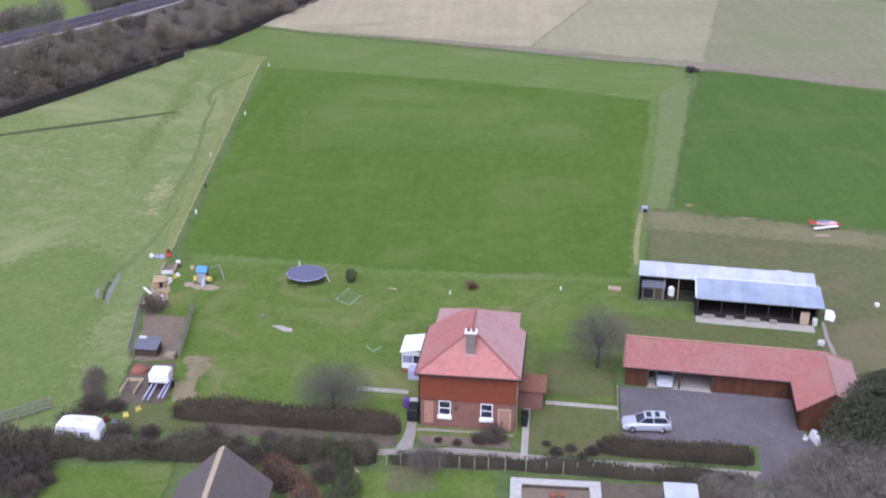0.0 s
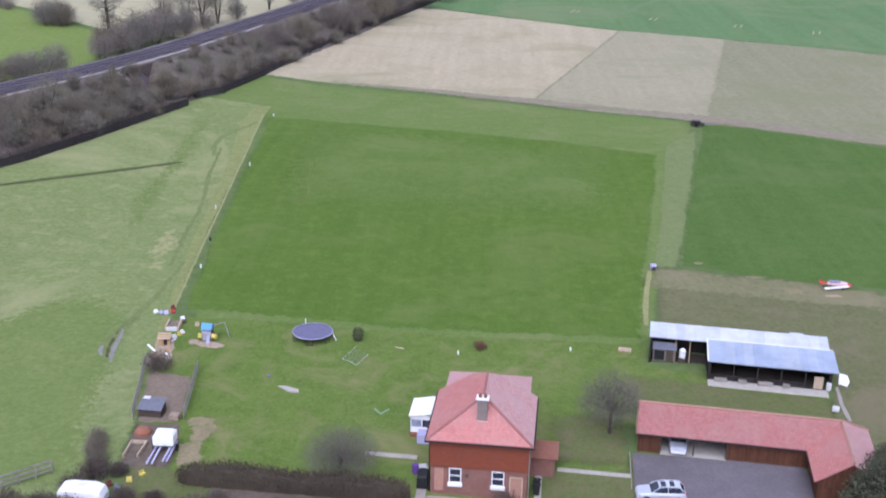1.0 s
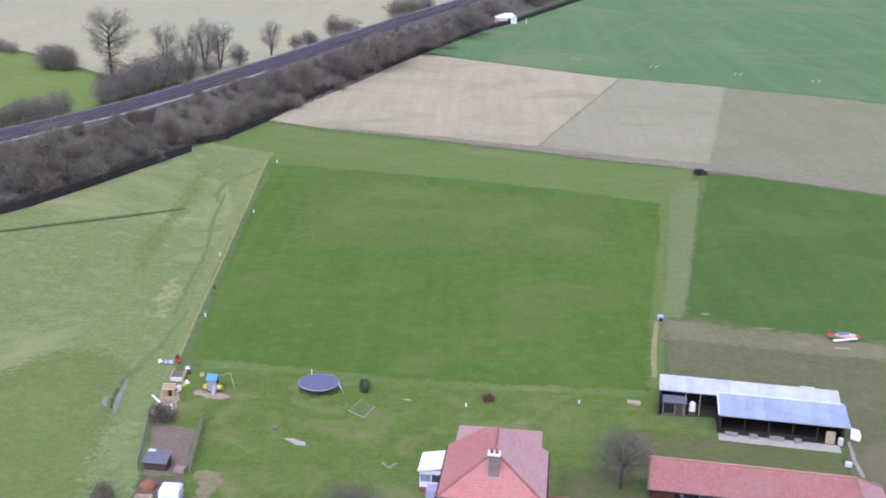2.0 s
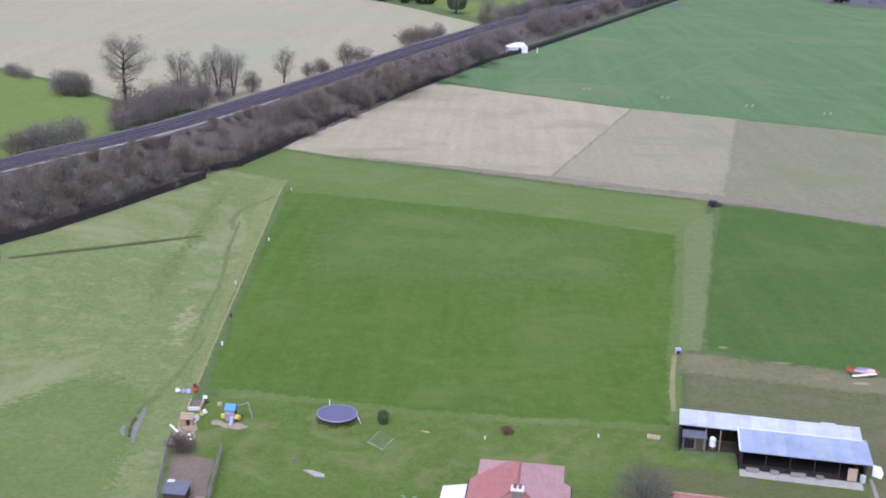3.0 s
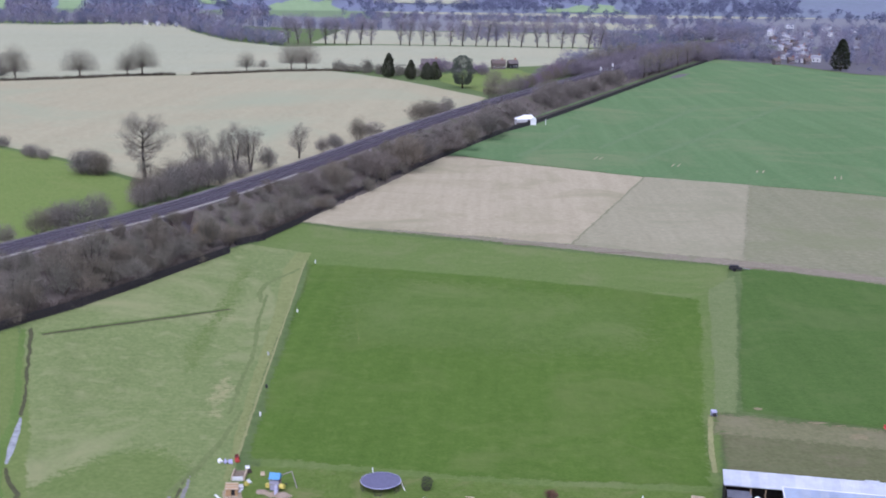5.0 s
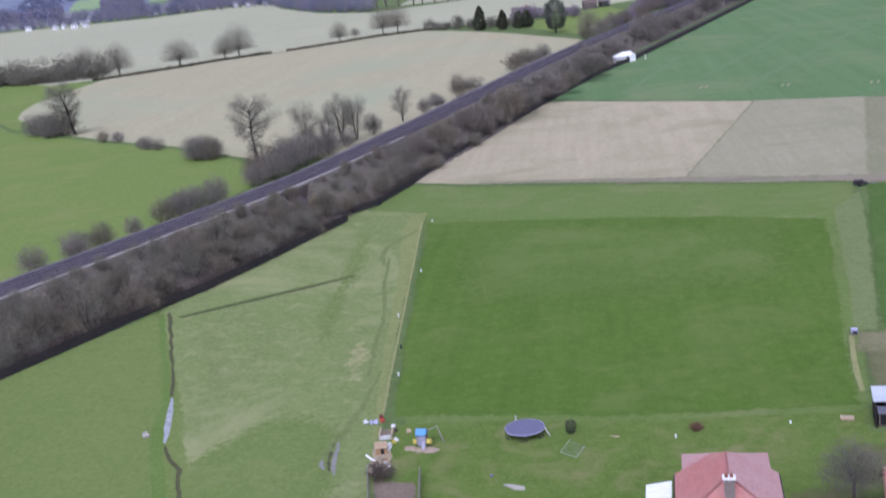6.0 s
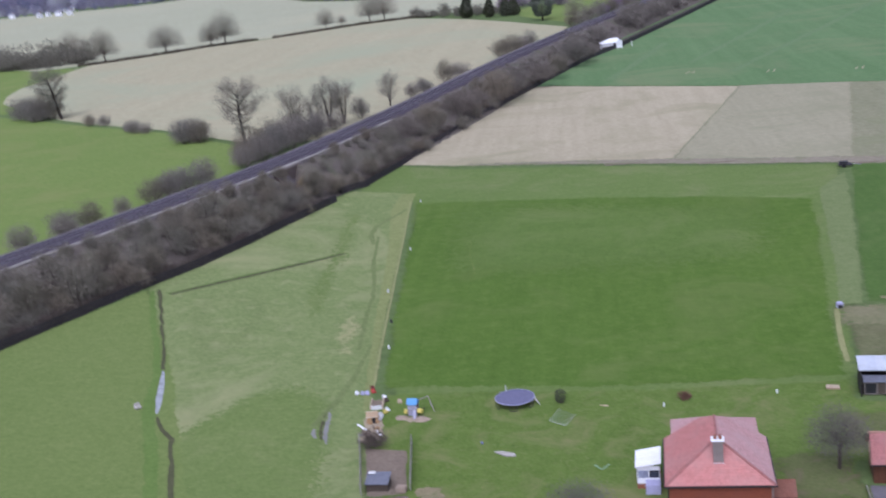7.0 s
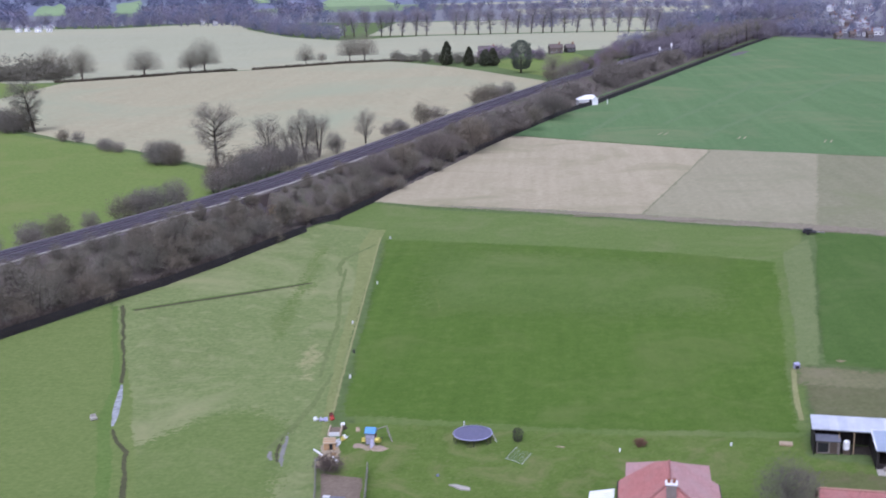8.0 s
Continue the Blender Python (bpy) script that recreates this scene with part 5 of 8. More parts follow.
for x, y, s in ((92, 806, 1.2), (100, 838, 1.3), (110, 862, 1.1), (118, 890, 1.4), (127, 915, 1.2), (136, 945, 1.3), (150, 985, 1.3), (166, 1025, 1.2), (58, 850, 1.2), (66, 880, 1.3), (78, 915, 1.4), (92, 960, 1.4), (106, 1005, 1.3)):
    plant(TALL_SLIM, x, y, 1.0, x * 1.3, s * 1.05, s, group="trackside trees")
for x, y, s, k in ((-138, 352, 1.7, 0), (-133, 351, 1.6, 2), (-141, 358, 1.7, 1), (-136, 356, 1.8, 4), (-168, 385, 1.05, 3), (-163, 382, 0.9, 0), (-172, 390, 0.95, 1), (-197, 414, 1.0, 2), (-190, 411, 0.95, 0), (-231, 442, 1.6, 1), (-228, 447, 1.7, 2), (-237, 450, 1.5, 4), (-243, 452, 1.4, 0)):
    s *= 1.5 if y > 440 else 1.0
    plant(MASSES[k % 3], x, y, 0, rng.uniform(0, 6), s * 0.68, s * 0.66, "bare bush in a field hedge", "hedge bushes")
for x, y, s, sz in ((-311, 709, 0.98, 1.4), (-280.5, 738, 1.22, 1.2), (-255, 756, 0.85, 1.05), (-248, 766, 1.2, 1.45), (-187, 811, 0.75, 0.95), (-181, 839, 0.42, 0.5), (-160, 838, 0.95, 1.35), (-149, 838, 1.0, 1.4), (-344, 735, 1.0, 1.35)):
    plant(ROUND, x, y, 0, rng.uniform(0, 6), s, sz, group="distant hedge trees")
for i in range(26):
    u = i / 25
    x = -238 + 336 * u + rng.uniform(-3, 3)
    if 0.30 < u < 0.36:
        continue
    plant(AVENUE, x, 1243 + rng.uniform(-5, 5) - (20 if u > 0.85 else 0), 0, rng.uniform(0, 6), rng.uniform(0.95, 1.2), rng.uniform(1.1, 1.4), group="avenue trees")
# low field hedges
def hedge_row(name, line, wide, tall, material, label, dens=9, size=0.28, seed=1, core="hedge_core", rough=0.15):
    """A clipped or rough hedge: a dense rounded body under a coat of small leaf and twig blades."""
    r = random.Random(seed)
    h = thing(name, label, "hedge")

    def girth(x, y):
        near = min(math.hypot(x - line[0][0], y - line[0][1]), math.hypot(x - line[-1][0], y - line[-1][1]))
        end = min(1.0, 0.45 + near / 1.5)
        a, b = swell(x, y)
        return a * end, b * min(1.0, end + 0.15)

    def swell(x, y):
        return 1 + rough * 1.6 * noise.noise((x * 0.35, y * 0.35, 5.5)), 1 + rough * 2.2 * noise.noise((x * 0.3, y * 0.3, 3.3))

    def skin(u):
        """Rounded upright section: u from 0 (one foot) over the top to 1 (other foot)."""
        c, s_ = math.cos(math.pi * u), math.sin(math.pi * u)
        return math.copysign(abs(c) ** 0.62, c), s_ ** 0.62

    k = Geo()
    rings = []
    for x, y, a in sample(line, 1.0) + [(*line[-1], math.atan2(line[-1][1] - line[-2][1], line[-1][0] - line[-2][0]))]:
        gw, gt_ = girth(x, y)
        s_, c_ = math.sin(a), math.cos(a)
        ring = []
        for j in range(9):
            o, z = skin(j / 8)
            ring.append((x + s_ * o * wide * 0.36 * gw, y - c_ * o * wide * 0.36 * gw, z * tall * 0.78 * gt_ - 0.05))
        rings.append(ring)
    k.solid(rings)
    part("body", k, core, h)
    g = Geo()
    for x, y, a in sample(line, 0.5):
        gw, gt_ = girth(x, y)
        for _ in range(dens):
            o, z = skin(r.random())
            q = r.uniform(0.74, 1.0)
            px = x + math.sin(a) * o * wide * 0.46 * gw * q + r.uniform(-0.3, 0.3)
            py = y - math.cos(a) * o * wide * 0.46 * gw * q + r.uniform(-0.3, 0.3)
            p = Vector((px, py, z * tall * 0.92 * gt_ * q))
            u = Vector((math.sin(a) * o + r.uniform(-0.8, 0.8), -math.cos(a) * o + r.uniform(-0.8, 0.8), z * 0.8 + r.uniform(-0.4, 0.8))).normalized()
            v = u.cross(Vector((r.uniform(-1, 1), r.uniform(-1, 1), r.uniform(-1, 1)))).normalized() * size * 0.16
            g.face(p - v, p + v, p + u * size * r.uniform(0.7, 1.6))
    tagged(part("foliage", g.mesh("foliage", False), material, h), kind="stuff")
    return h


hedge_row("field_hedge", [(-324, 696), (-308, 704), (-291.7, 718), (-274.6, 732.5), (-258.4, 752), (-227, 772)], 1.8, 1.6, "hedge_leaf", "low dark clipped field hedge", 8, 0.9, 3)
hedge_row("field_hedge", [(-217, 774), (-195.3, 793.4), (-165, 822), (-130, 838), (-112, 826)], 1.8, 1.5, "hedge_leaf", "low dark clipped field hedge", 8, 0.9, 4)
items = []
for i in range(26):
    v, f = SCRUB_RAW[rng.randrange(3)]
    s = rng.uniform(0.9, 1.6)
    items.append((v, f, -128 + 68 * i / 25 + rng.uniform(-3, 3), 840 - 50 * i / 25 + rng.uniform(-8, 8), 0, rng.uniform(0, 6), s, s))
for i in range(34):
    v, f = FAR_TREE_RAW[rng.randrange(3)]
    items.append((v, f, -330 - 150 * i / 33 + rng.uniform(-6, 6), 735 + rng.uniform(-12, 22), 0, rng.uniform(0, 6), 0.85, 0.82))
    v, f = SCRUB_RAW[rng.randrange(3)]
    for _ in range(3):
        v, f = SCRUB_RAW[rng.randrange(3)]
        items.append((v, f, -334 - 150 * i / 33 + rng.uniform(-6, 6), 726 + rng.uniform(-14, 18), 0, rng.uniform(0, 6), 2.0, 1.7))
merge("copse", items, "twigs", "bare dark copse at a field corner", "woodland")
# distant woods
items = []


FIELD_GAPS = ((-0.47, -0.43), (-0.392, -0.362), (-0.262, -0.238), (-0.2, -0.135))


def wood(x0, y0, x1, y1, n, depth, s0=0.8, s1=1.15):
    for _ in range(n):
        u = rng.random()
        s = rng.uniform(s0, s1)
        px, py = x0 + (x1 - x0) * u + rng.uniform(-8, 8), y0 + (y1 - y0) * u + rng.random() * depth
        gap = any(lo < (px + 10) / py < hi for lo, hi in FIELD_GAPS)
        if gap and py > 1990:
            continue
        if 1000 < py < 2000 and 0.222 < px / py < 0.262 and rng.random() < 0.5:
            continue
        v, f = (FAR_TREE_RAW if py < 2000 else FAR_TREE_LOW)[rng.randrange(3)]
        items.append((v, f, px, py, -2.5, rng.uniform(0, 6), s * 1.1, s))


wood(-1150, 1810, -690, 1745, 90, 60)
wood(-690, 1745, -550, 1890, 45, 60)
wood(-550, 1885, -430, 1570, 60, 50)
wood(-430, 1570, -310, 1300, 70, 40)
wood(-310, 1300, -235, 1190, 40, 40)
wood(-420, 1750, -180, 1690, 40, 30)
wood(-180, 1700, 190, 1660, 60, 60)
wood(-60, 1370, 20, 1420, 16, 50)
wood(45, 900, 130, 1200, 60, 40, 0.45, 0.8)
wood(120, 1190, 170, 1260, 25, 40, 0.6, 0.9)
wood(95, 1240, 330, 1600, 150, 60)
wood(110, 1010, 180, 1160, 50, 60, 0.6, 0.9)
wood(190, 1110, 250, 1060, 40, 60, 0.5, 0.9)
wood(250, 1160, 620, 1010, 130, 160, 0.6, 1.0)
wood(195, 1075, 262, 1010, 50, 60, 0.6, 0.95)
wood(290, 1010, 620, 800, 130, 60, 0.6, 0.95)
wood(262, 930, 330, 900, 10, 30, 0.3, 0.5)
wood(250, 1300, 700, 1250, 140, 260, 0.7, 1.1)
wood(-300, 2150, 400, 2050, 150, 260)
wood(-1500, 2100, -430, 2000, 300, 300, 1.1, 1.5)
wood(-1900, 1850, -1150, 1820, 90, 150)
wood(-1700, 2300, -350, 2150, 260, 420, 1.2, 1.7)
wood(-900, 1850, -420, 1700, 120, 160, 1.1, 1.5)
wood(-430, 1800, -200, 1730, 50, 160)
wood(200, 1750, 620, 1450, 120, 300)
# each distant tree gets one of three haze-tinted twig colours
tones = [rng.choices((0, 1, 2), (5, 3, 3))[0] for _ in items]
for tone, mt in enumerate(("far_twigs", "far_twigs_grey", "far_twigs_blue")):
    merge("distant_wood", [q for q, c in zip(items, tones) if c == tone], mt, "bare skyline woodland with haze in its colour", "woodland")
items = []
wood(-2600, 3300, -800, 2500, 120, 500, 1.2, 1.6)
wood(-900, 2500, 900, 2450, 120, 300, 1.0, 1.5)
wood(-2500, 4300, 1500, 4200, 200, 700, 1.3, 2.0)
wood(-400, 3300, 1000, 3200, 70, 300, 1.2, 1.7)
wood(330, 1600, 900, 1500, 120, 400)
for _ in range(1500):
    t_, r_ = rng.uniform(-27, 14), 3150 + 1450 * rng.random() ** 0.8
    if any(t0 - 0.25 < t_ < t1 + 0.25 and r0 - 120 < r_ < r1 for t0, t1, r0, r1, _ in HILL_FIELDS):
        continue
    v, f = FAR_TREE_LOW[rng.randrange(3)]
    s = rng.uniform(1.1, 1.9)
    items.append((v, f, *hill_point(radians(t_), r_, -3), rng.uniform(0, 6), s * 1.4, s))
merge("far_wood", items, "far_twigs_blue", "far woodland belts with blue haze in their colour", "woodland")

CONIFER = make_plant("conifer", (Geo().tube((0, 0, -0.3), (0, 0, 9), 0.3, 0.05), clump_mesh(51, lambda z: (3.0 * (1 - z) ** 0.55 * (0.55 + 0.45 * min(1, z * 6)) + 0.15, 0.6 + 10.5 * z), 1300, 0.5)), ("bark", "evergreen"), "dark green conifer by a distant house", "tree", ("trunk", "crown"))
for x, y, s, sz in ((-83, 780, 1.6, 1.45), (-67, 769, 1.3, 1.15), (-56, 767, 1.7, 1.0), (-51, 769, 1.6, 1.05), (262, 930, 2.6, 2.2)):
    plant(CONIFER, x, y, 0, rng.uniform(0, 6), s, sz)
HOLM = make_plant("evergreen_oak", (Geo().tube((0, 0, -0.3), (0, 0, 10), 0.6, 0.2), clump_mesh(53, lambda z: ((7.6 * math.sin(math.pi * (0.1 + 0.82 * z)) ** 0.8) * (1 + 0.16 * math.sin(z * 17) + 0.1 * math.sin(z * 31)), 2.4 + 16.5 * z), 9000, 0.36)), ("bark", "holm_leaf"), "large rounded dark evergreen tree in a paddock", "tree", ("trunk", "crown"))
plant(HOLM, -30.5, 703, 0, 0.6, 1.0, 1.05)
PLUM = make_plant("garden_tree", shrub_meshes(71, 10, 12, 4200, 1.1, 0.06), ("bark",) * 5 + ("twigs_plum",), "bare purple-brown garden tree", "tree", STEMS)
plant(ROUND, -11, 676, 0, 1.0, 0.7, 0.95, "bare grey tree in a paddock")
for x, y, s in ((-62, 830, 0.8), (-49, 838, 1.05), (-56, 846, 1.0), (-40, 832, 0.9), (-20, 818, 0.9), (-27, 826, 0.8), (6, 700, 0.7), (14, 722, 0.9), (22, 770, 1.1), (30, 800, 1.2)):
    plant(PLUM, x, y, 0, rng.uniform(0, 6), s, s, group="garden trees")


# ---- the brick house ----
def window(parent, x, y, z0, w, h, rows=2, out=-1.0, mat="white"):
    """A white sash window standing a little proud of a wall that faces local -y."""
    f = Geo()
    t = 0.09
    f.box(x, y - 0.06, z0, x + t, y + 0.05, z0 + h)
    f.box(x + w - t, y - 0.06, z0, x + w, y + 0.05, z0 + h)
    f.box(x + t, y - 0.06, z0 + h - t, x + w - t, y + 0.05, z0 + h)
    f.box(x + t, y - 0.06, z0, x + w - t, y + 0.05, z0 + t)
    win = part("window", f, mat, parent, "white-painted sash window")
    bars = Geo()
    for k in range(1, rows):
        zz = z0 + h * k / rows
        bars.box(x + t, y - 0.05, zz - 0.05, x + w - t, y + 0.03, zz + 0.05)
    part("glazing_bar", bars, mat, win)
    part("pane", Geo().box(x + t, y - 0.02, z0 + t, x + w - t, y + 0.0, z0 + h - t), "glass", win, "dark window glass")
    part("sill", Geo().box(x - 0.1, y - 0.2, z0 - 0.36, x + w + 0.1, y - 0.003, z0 - 0.01, 0.02), mat, win)
    return win


house = thing("house", "red-brick house with tile-hung upper storey and hipped clay roof", "house", (-0.95, 94.0, 0), -4)
ZE, ZR = 5.8, 8.8
w = Geo()
w.box(-4.45, 0.0, -0.2, 4.45, 9.2, 3.0)
part("lower_wall", w, "brick_pale", house, "pale weathered brick ground storey")
w = Geo()
w.box(-4.53, -0.08, 3.0, 4.53, 9.24, ZE - 0.05)
part("upper_wall", w, "tile_hung", house, "orange-red hung clay tiles")
part("rear_wall", Geo().box(-3.75, 9.25, -0.2, 3.75, 12.7, 6.1), "brick_red", house)
part("string_course", Geo().box(-4.57, -0.12, 2.94, 4.57, -0.085, 3.06), "tile_hung", house)


def roof_piece(name, pts, material, parent, thick=0.14, label=""):
    return part(name, Geo().slab(pts, thick), material, parent, label)


roof_piece("roof_slope", [(-4.9, -0.45, ZE), (4.9, -0.45, ZE), (0, 3.3, ZR)], "tile_red", house, label="red clay-tiled hip slope")
YN = 8.1
roof_piece("roof_slope", [(-4.9, 9.6, ZE), (-4.9, -0.45, ZE), (0, 3.3, ZR), (0, YN, ZR), (-1.4, 9.6, ZR - 0.857)], "tile_red", house, label="red clay-tiled roof slope")
roof_piece("roof_slope", [(4.9, -0.45, ZE), (4.9, 9.6, ZE), (1.4, 9.6, ZR - 0.857), (0, YN, ZR), (0, 3.3, ZR)], "tile_pink", house, label="lichened pinkish tiled roof slope")
roof_piece("roof_slope", [(-4.2, 13.1, 6.23), (-4.2, 9.6, 6.23), (-1.4, 9.6, ZR - 0.857)], "tile_pink", house, label="lichened pinkish tiled roof slope")
roof_piece("roof_slope", [(4.2, 9.6, 6.23), (4.2, 13.1, 6.23), (1.4, 9.6, ZR - 0.857)], "tile_pink", house, label="lichened pinkish tiled roof slope")
roof_piece("roof_slope", [(4.2, 13.1, 6.23), (-4.2, 13.1, 6.23), (-1.4, 9.6, ZR - 0.857), (0, YN, ZR), (1.4, 9.6, ZR - 0.857)], "tile_pink", house)
rt = Geo()
for p0, p1 in (((-4.9, -0.45, ZE), (0, 3.3, ZR)), ((4.9, -0.45, ZE), (0, 3.3, ZR)), ((0, 3.3, ZR), (0, YN, ZR))):
    a, b = Vector(p0), Vector(p1)
    n = max(2, int((b - a).length / 0.45))
    for k in range(n):
        rt.tube(a.lerp(b, k / n) + Vector((0, 0, 0.01)), a.lerp(b, (k + 0.94) / n) + Vector((0, 0, 0.03)), 0.12, 0.13, 6)
part("ridge_tiles", rt, "tile_lodge", house, "half-round clay ridge and hip tiles")
gut = Geo()
gut.tube((-4.95, -0.52, ZE - 0.12), (4.95, -0.52, ZE - 0.12), 0.07)
gut.tube((4.97, -0.5, ZE - 0.12), (4.97, 9.6, ZE - 0.12), 0.07)
gut.tube((-4.97, -0.5, ZE - 0.12), (-4.97, 9.6, ZE - 0.12), 0.07)
part("gutter", gut, "black", house, "black gutter under the eaves")
part("downpipe", Geo().tube((4.6, -0.17, 0), (4.6, -0.17, ZE - 0.2), 0.05), "wood_grey", house, "grey downpipe")
part("downpipe", Geo().tube((-4.62, 0.3, 0), (-4.62, 0.3, ZE - 0.2), 0.06), "black", house, "black downpipe")
window(house, -2.75, -0.003, 1.35, 1.15, 1.5)
window(house, 1.2, -0.003, 1.3, 1.15, 1.5)
door = part("door", Geo().box(2.95, -0.06, 0.05, 3.95, -0.003, 2.25), "pink_door", house, "faded pinkish timber door")
part("door_frame", Geo().box(2.83, -0.05, 0.05, 2.945, -0.004, 2.35).box(3.955, -0.05, 0.05, 4.07, -0.004, 2.35).box(2.83, -0.05, 2.255, 4.07, -0.004, 2.35), "wood_pale", door)
part("blocked_opening", Geo().box(-4.1, -0.03, 0.4, -3.25, -0.004, 2.75), "pink_door", house, "bricked-up lighter opening")
part("vent", Geo().box(-1.25, -0.03, 1.9, -0.95, -0.004, 2.3), "wood_dark", house, "small dark vent")
stack = part("chimney", Geo().box(-0.42, 1.35, 6.6, 0.48, 2.15, 9.15).box(-0.5, 1.27, 9.151, 0.56, 2.23, 9.32), "brick_grey", house, "grey weathered brick chimney stack")
part("flashing", Geo().box(-0.5, 1.24, 6.85, 0.56, 1.345, 7.2), "galv", stack, "blue-grey lead flashing")
part("cap", Geo().box(-0.56, 1.21, 9.321, 0.62, 2.29, 9.4), "white", stack, "pale mortar cap")
for k in range(2):
    part("chimney_pot", Geo().lathe([(0.15, 9.4), (0.17, 9.45), (0.13, 9.68), (0.16, 9.72), (0.16, 9.76)], 10, -0.2 + k * 0.46, 1.75), "brick_red", stack, "short terracotta chimney pot")
# side porch
pw = Geo().box(4.56, 4.3, -0.1, 6.9, 7.4, 2.15)
part("porch_wall", pw, "brick_pale", house, "low brick side porch")
part("porch_roof", Geo().slab([(4.5, 4.1, 2.1), (7.2, 4.1, 2.1), (7.2, 5.9, 3.1), (4.5, 5.9, 3.1)], 0.12), "tile_brown", house, "tiled porch roof slope")
part("porch_roof", Geo().slab([(7.2, 7.7, 2.1), (4.5, 7.7, 2.1), (4.5, 5.9, 3.1), (7.2, 5.9, 3.1)], 0.12), "tile_pink", house)
part("porch_gable", Geo().solid([[(6.82, 4.3, 2.13), (6.82, 7.4, 2.13), (6.82, 5.9, 2.92)], [(6.92, 4.3, 2.13), (6.92, 7.4, 2.13), (6.92, 5.9, 2.92)]]), "brick_red", house)
# conservatory on the garden side
con = thing("conservatory", "white framed conservatory with pale roof against a house", "conservatory", (-5.95, 100.6, 0), -4)
part("dwarf_wall", Geo().box(-2.35, 3.9, -0.1, -0.02, 7.3, 0.6), "brick_red", con, "red brick dwarf wall")
fr = Geo()
for x in (-2.33, -1.2, -0.1):
    fr.box(x, 3.9, 0.601, x + 0.08, 3.98, 2.5)
for k in range(5):
    fr.box(-2.34, 4.0 + k * 0.8, 0.601, -2.26, 4.08 + k * 0.8, 2.4)
fr.box(-2.34, 3.9, 0.602, -0.02, 3.98, 1.2)
fr.box(-2.34, 3.9, 2.05, -0.02, 3.98, 2.5)
fr.box(-2.34, 4.0, 2.1, -2.26, 7.3, 2.4)
part("window_frame", fr, "white", con, "white plastic glazing frame")
for k in range(4):
    part("pane", Geo().box(-2.31, 4.09 + k * 0.8, 0.61, -2.29, 4.79 + k * 0.8, 2.1), "glass_pale", con)
part("pane", Geo().box(-2.24, 3.93, 1.21, -1.21, 3.95, 2.04), "glass_pale", con)
part("pane", Geo().box(-1.11, 3.93, 1.21, -0.12, 3.95, 2.04), "glass", con)
part("roof", Geo().slab([(-2.5, 3.7, 2.5), (0.1, 3.7, 2.95), (0.1, 7.6, 2.95), (-2.5, 7.6, 2.5)], 0.1), "white", con, "opaque white roof panel")
for k in range(3):
    part("roof_rib", Geo().beam((-2.5, 4.6 + k * 1.2, 2.53), (0.1, 4.6 + k * 1.2, 2.98), 0.05, 0.06), "white", con)
part("lobby", Geo().box(-1.5, 2.6, -0.1, -0.02, 3.89, 1.05, 0.05), "lavender", con, "pale lavender panelled lobby")
single("water_butt", Geo().lathe([(0.28, 0), (0.33, 0.3), (0.33, 0.8), (0.28, 0.95)], 12), "purple", "purple barrel beside the conservatory", "barrel", (-7.0, 97.6, 0.1))
single("garden_sack", Geo().box(-0.45, -0.6, 0, 0.45, 0.6, 1.0, 0.2), "white_dull", "pale grey bulging sack by the house", "sack", (-6.2, 97.3, 0.1), 10)

# ---- the cart lodge ----
lodge = thing("cart_lodge", "L-shaped timber cart lodge with red tiled roof", "garage", (14.5, 102.75, 0), -7.6)
LE, LR = 2.5, 4.5
part("end_wall", Geo().box(0.2, 0.9, -0.1, 2.35, 1.05, LE), "boards_brown", lodge, "brown boarded wall")
part("side_wall", Geo().box(0.2, 1.051, -0.1, 0.35, 5.6, LE), "boards_brown", lodge)
part("front_boarding", Geo().box(8.9, 0.9, -0.1, 16.65, 1.05, LE), "boards_brown", lodge, "dark brown boarded front")
part("rear_wall", Geo().box(0.351, 5.45, -0.1, 22.4, 5.6, LE), "boards_dark", lodge)
part("partition", Geo().box(8.9, 1.051, -0.1, 9.05, 5.449, LE), "boards_dark", lodge)
part("wing_wall", Geo().box(16.65, -5.0, -0.1, 16.8, 1.05, LE), "boards_brown", lodge, "dark brown boarded wing")
part("wing_end", Geo().box(16.801, -5.0, -0.1, 22.4, -4.85, LE), "boards_brown", lodge)
part("wing_side", Geo().box(22.25, -4.849, -0.1, 22.4, 5.449, LE), "boards_dark", lodge)
part("wing_gable", Geo().solid([[(16.65, -5.0, LE), (22.4, -5.0, LE), (19.53, -5.0, LR - 0.12)], [(16.65, -4.88, LE), (22.4, -4.88, LE), (19.53, -4.88, LR - 0.12)]]), "boards_brown", lodge)
part("side_gable", Geo().solid([[(0.2, 0.9, LE), (0.2, 5.6, LE), (0.2, 3.0, LR - 0.12)], [(0.32, 0.9, LE), (0.32, 5.6, LE), (0.32, 3.0, LR - 0.12)]]), "boards_brown", lodge)
for x in (2.36, 5.55, 8.72):
    part("post", Geo().box(x, 0.9, 0.0, x + 0.15, 1.05, LE - 0.1), "wood_dark", lodge, "dark oak post")
part("lintel", Geo().box(2.36, 0.9, LE - 0.1, 8.89, 1.07, LE), "wood_dark", lodge)
part("floor_slab", Geo().box(2.4, 0.7, -0.1, 8.88, 5.44, 0.08), "concrete", lodge, "pale concrete bay floor")
XR = 19.53
tile = "tile_lodge"
roof_piece("roof_slope", [(0.0, 0.45, 2.24), (16.25, 0.45, 2.24), (XR, 3.0, LR), (0.0, 3.0, LR)], tile, lodge, label="red clay-tiled roof slope")
roof_piece("roof_slope", [(22.8, 6.0, 2.24), (0.0, 6.0, 2.24), (0.0, 3.0, LR), (XR, 3.0, LR)], tile, lodge)
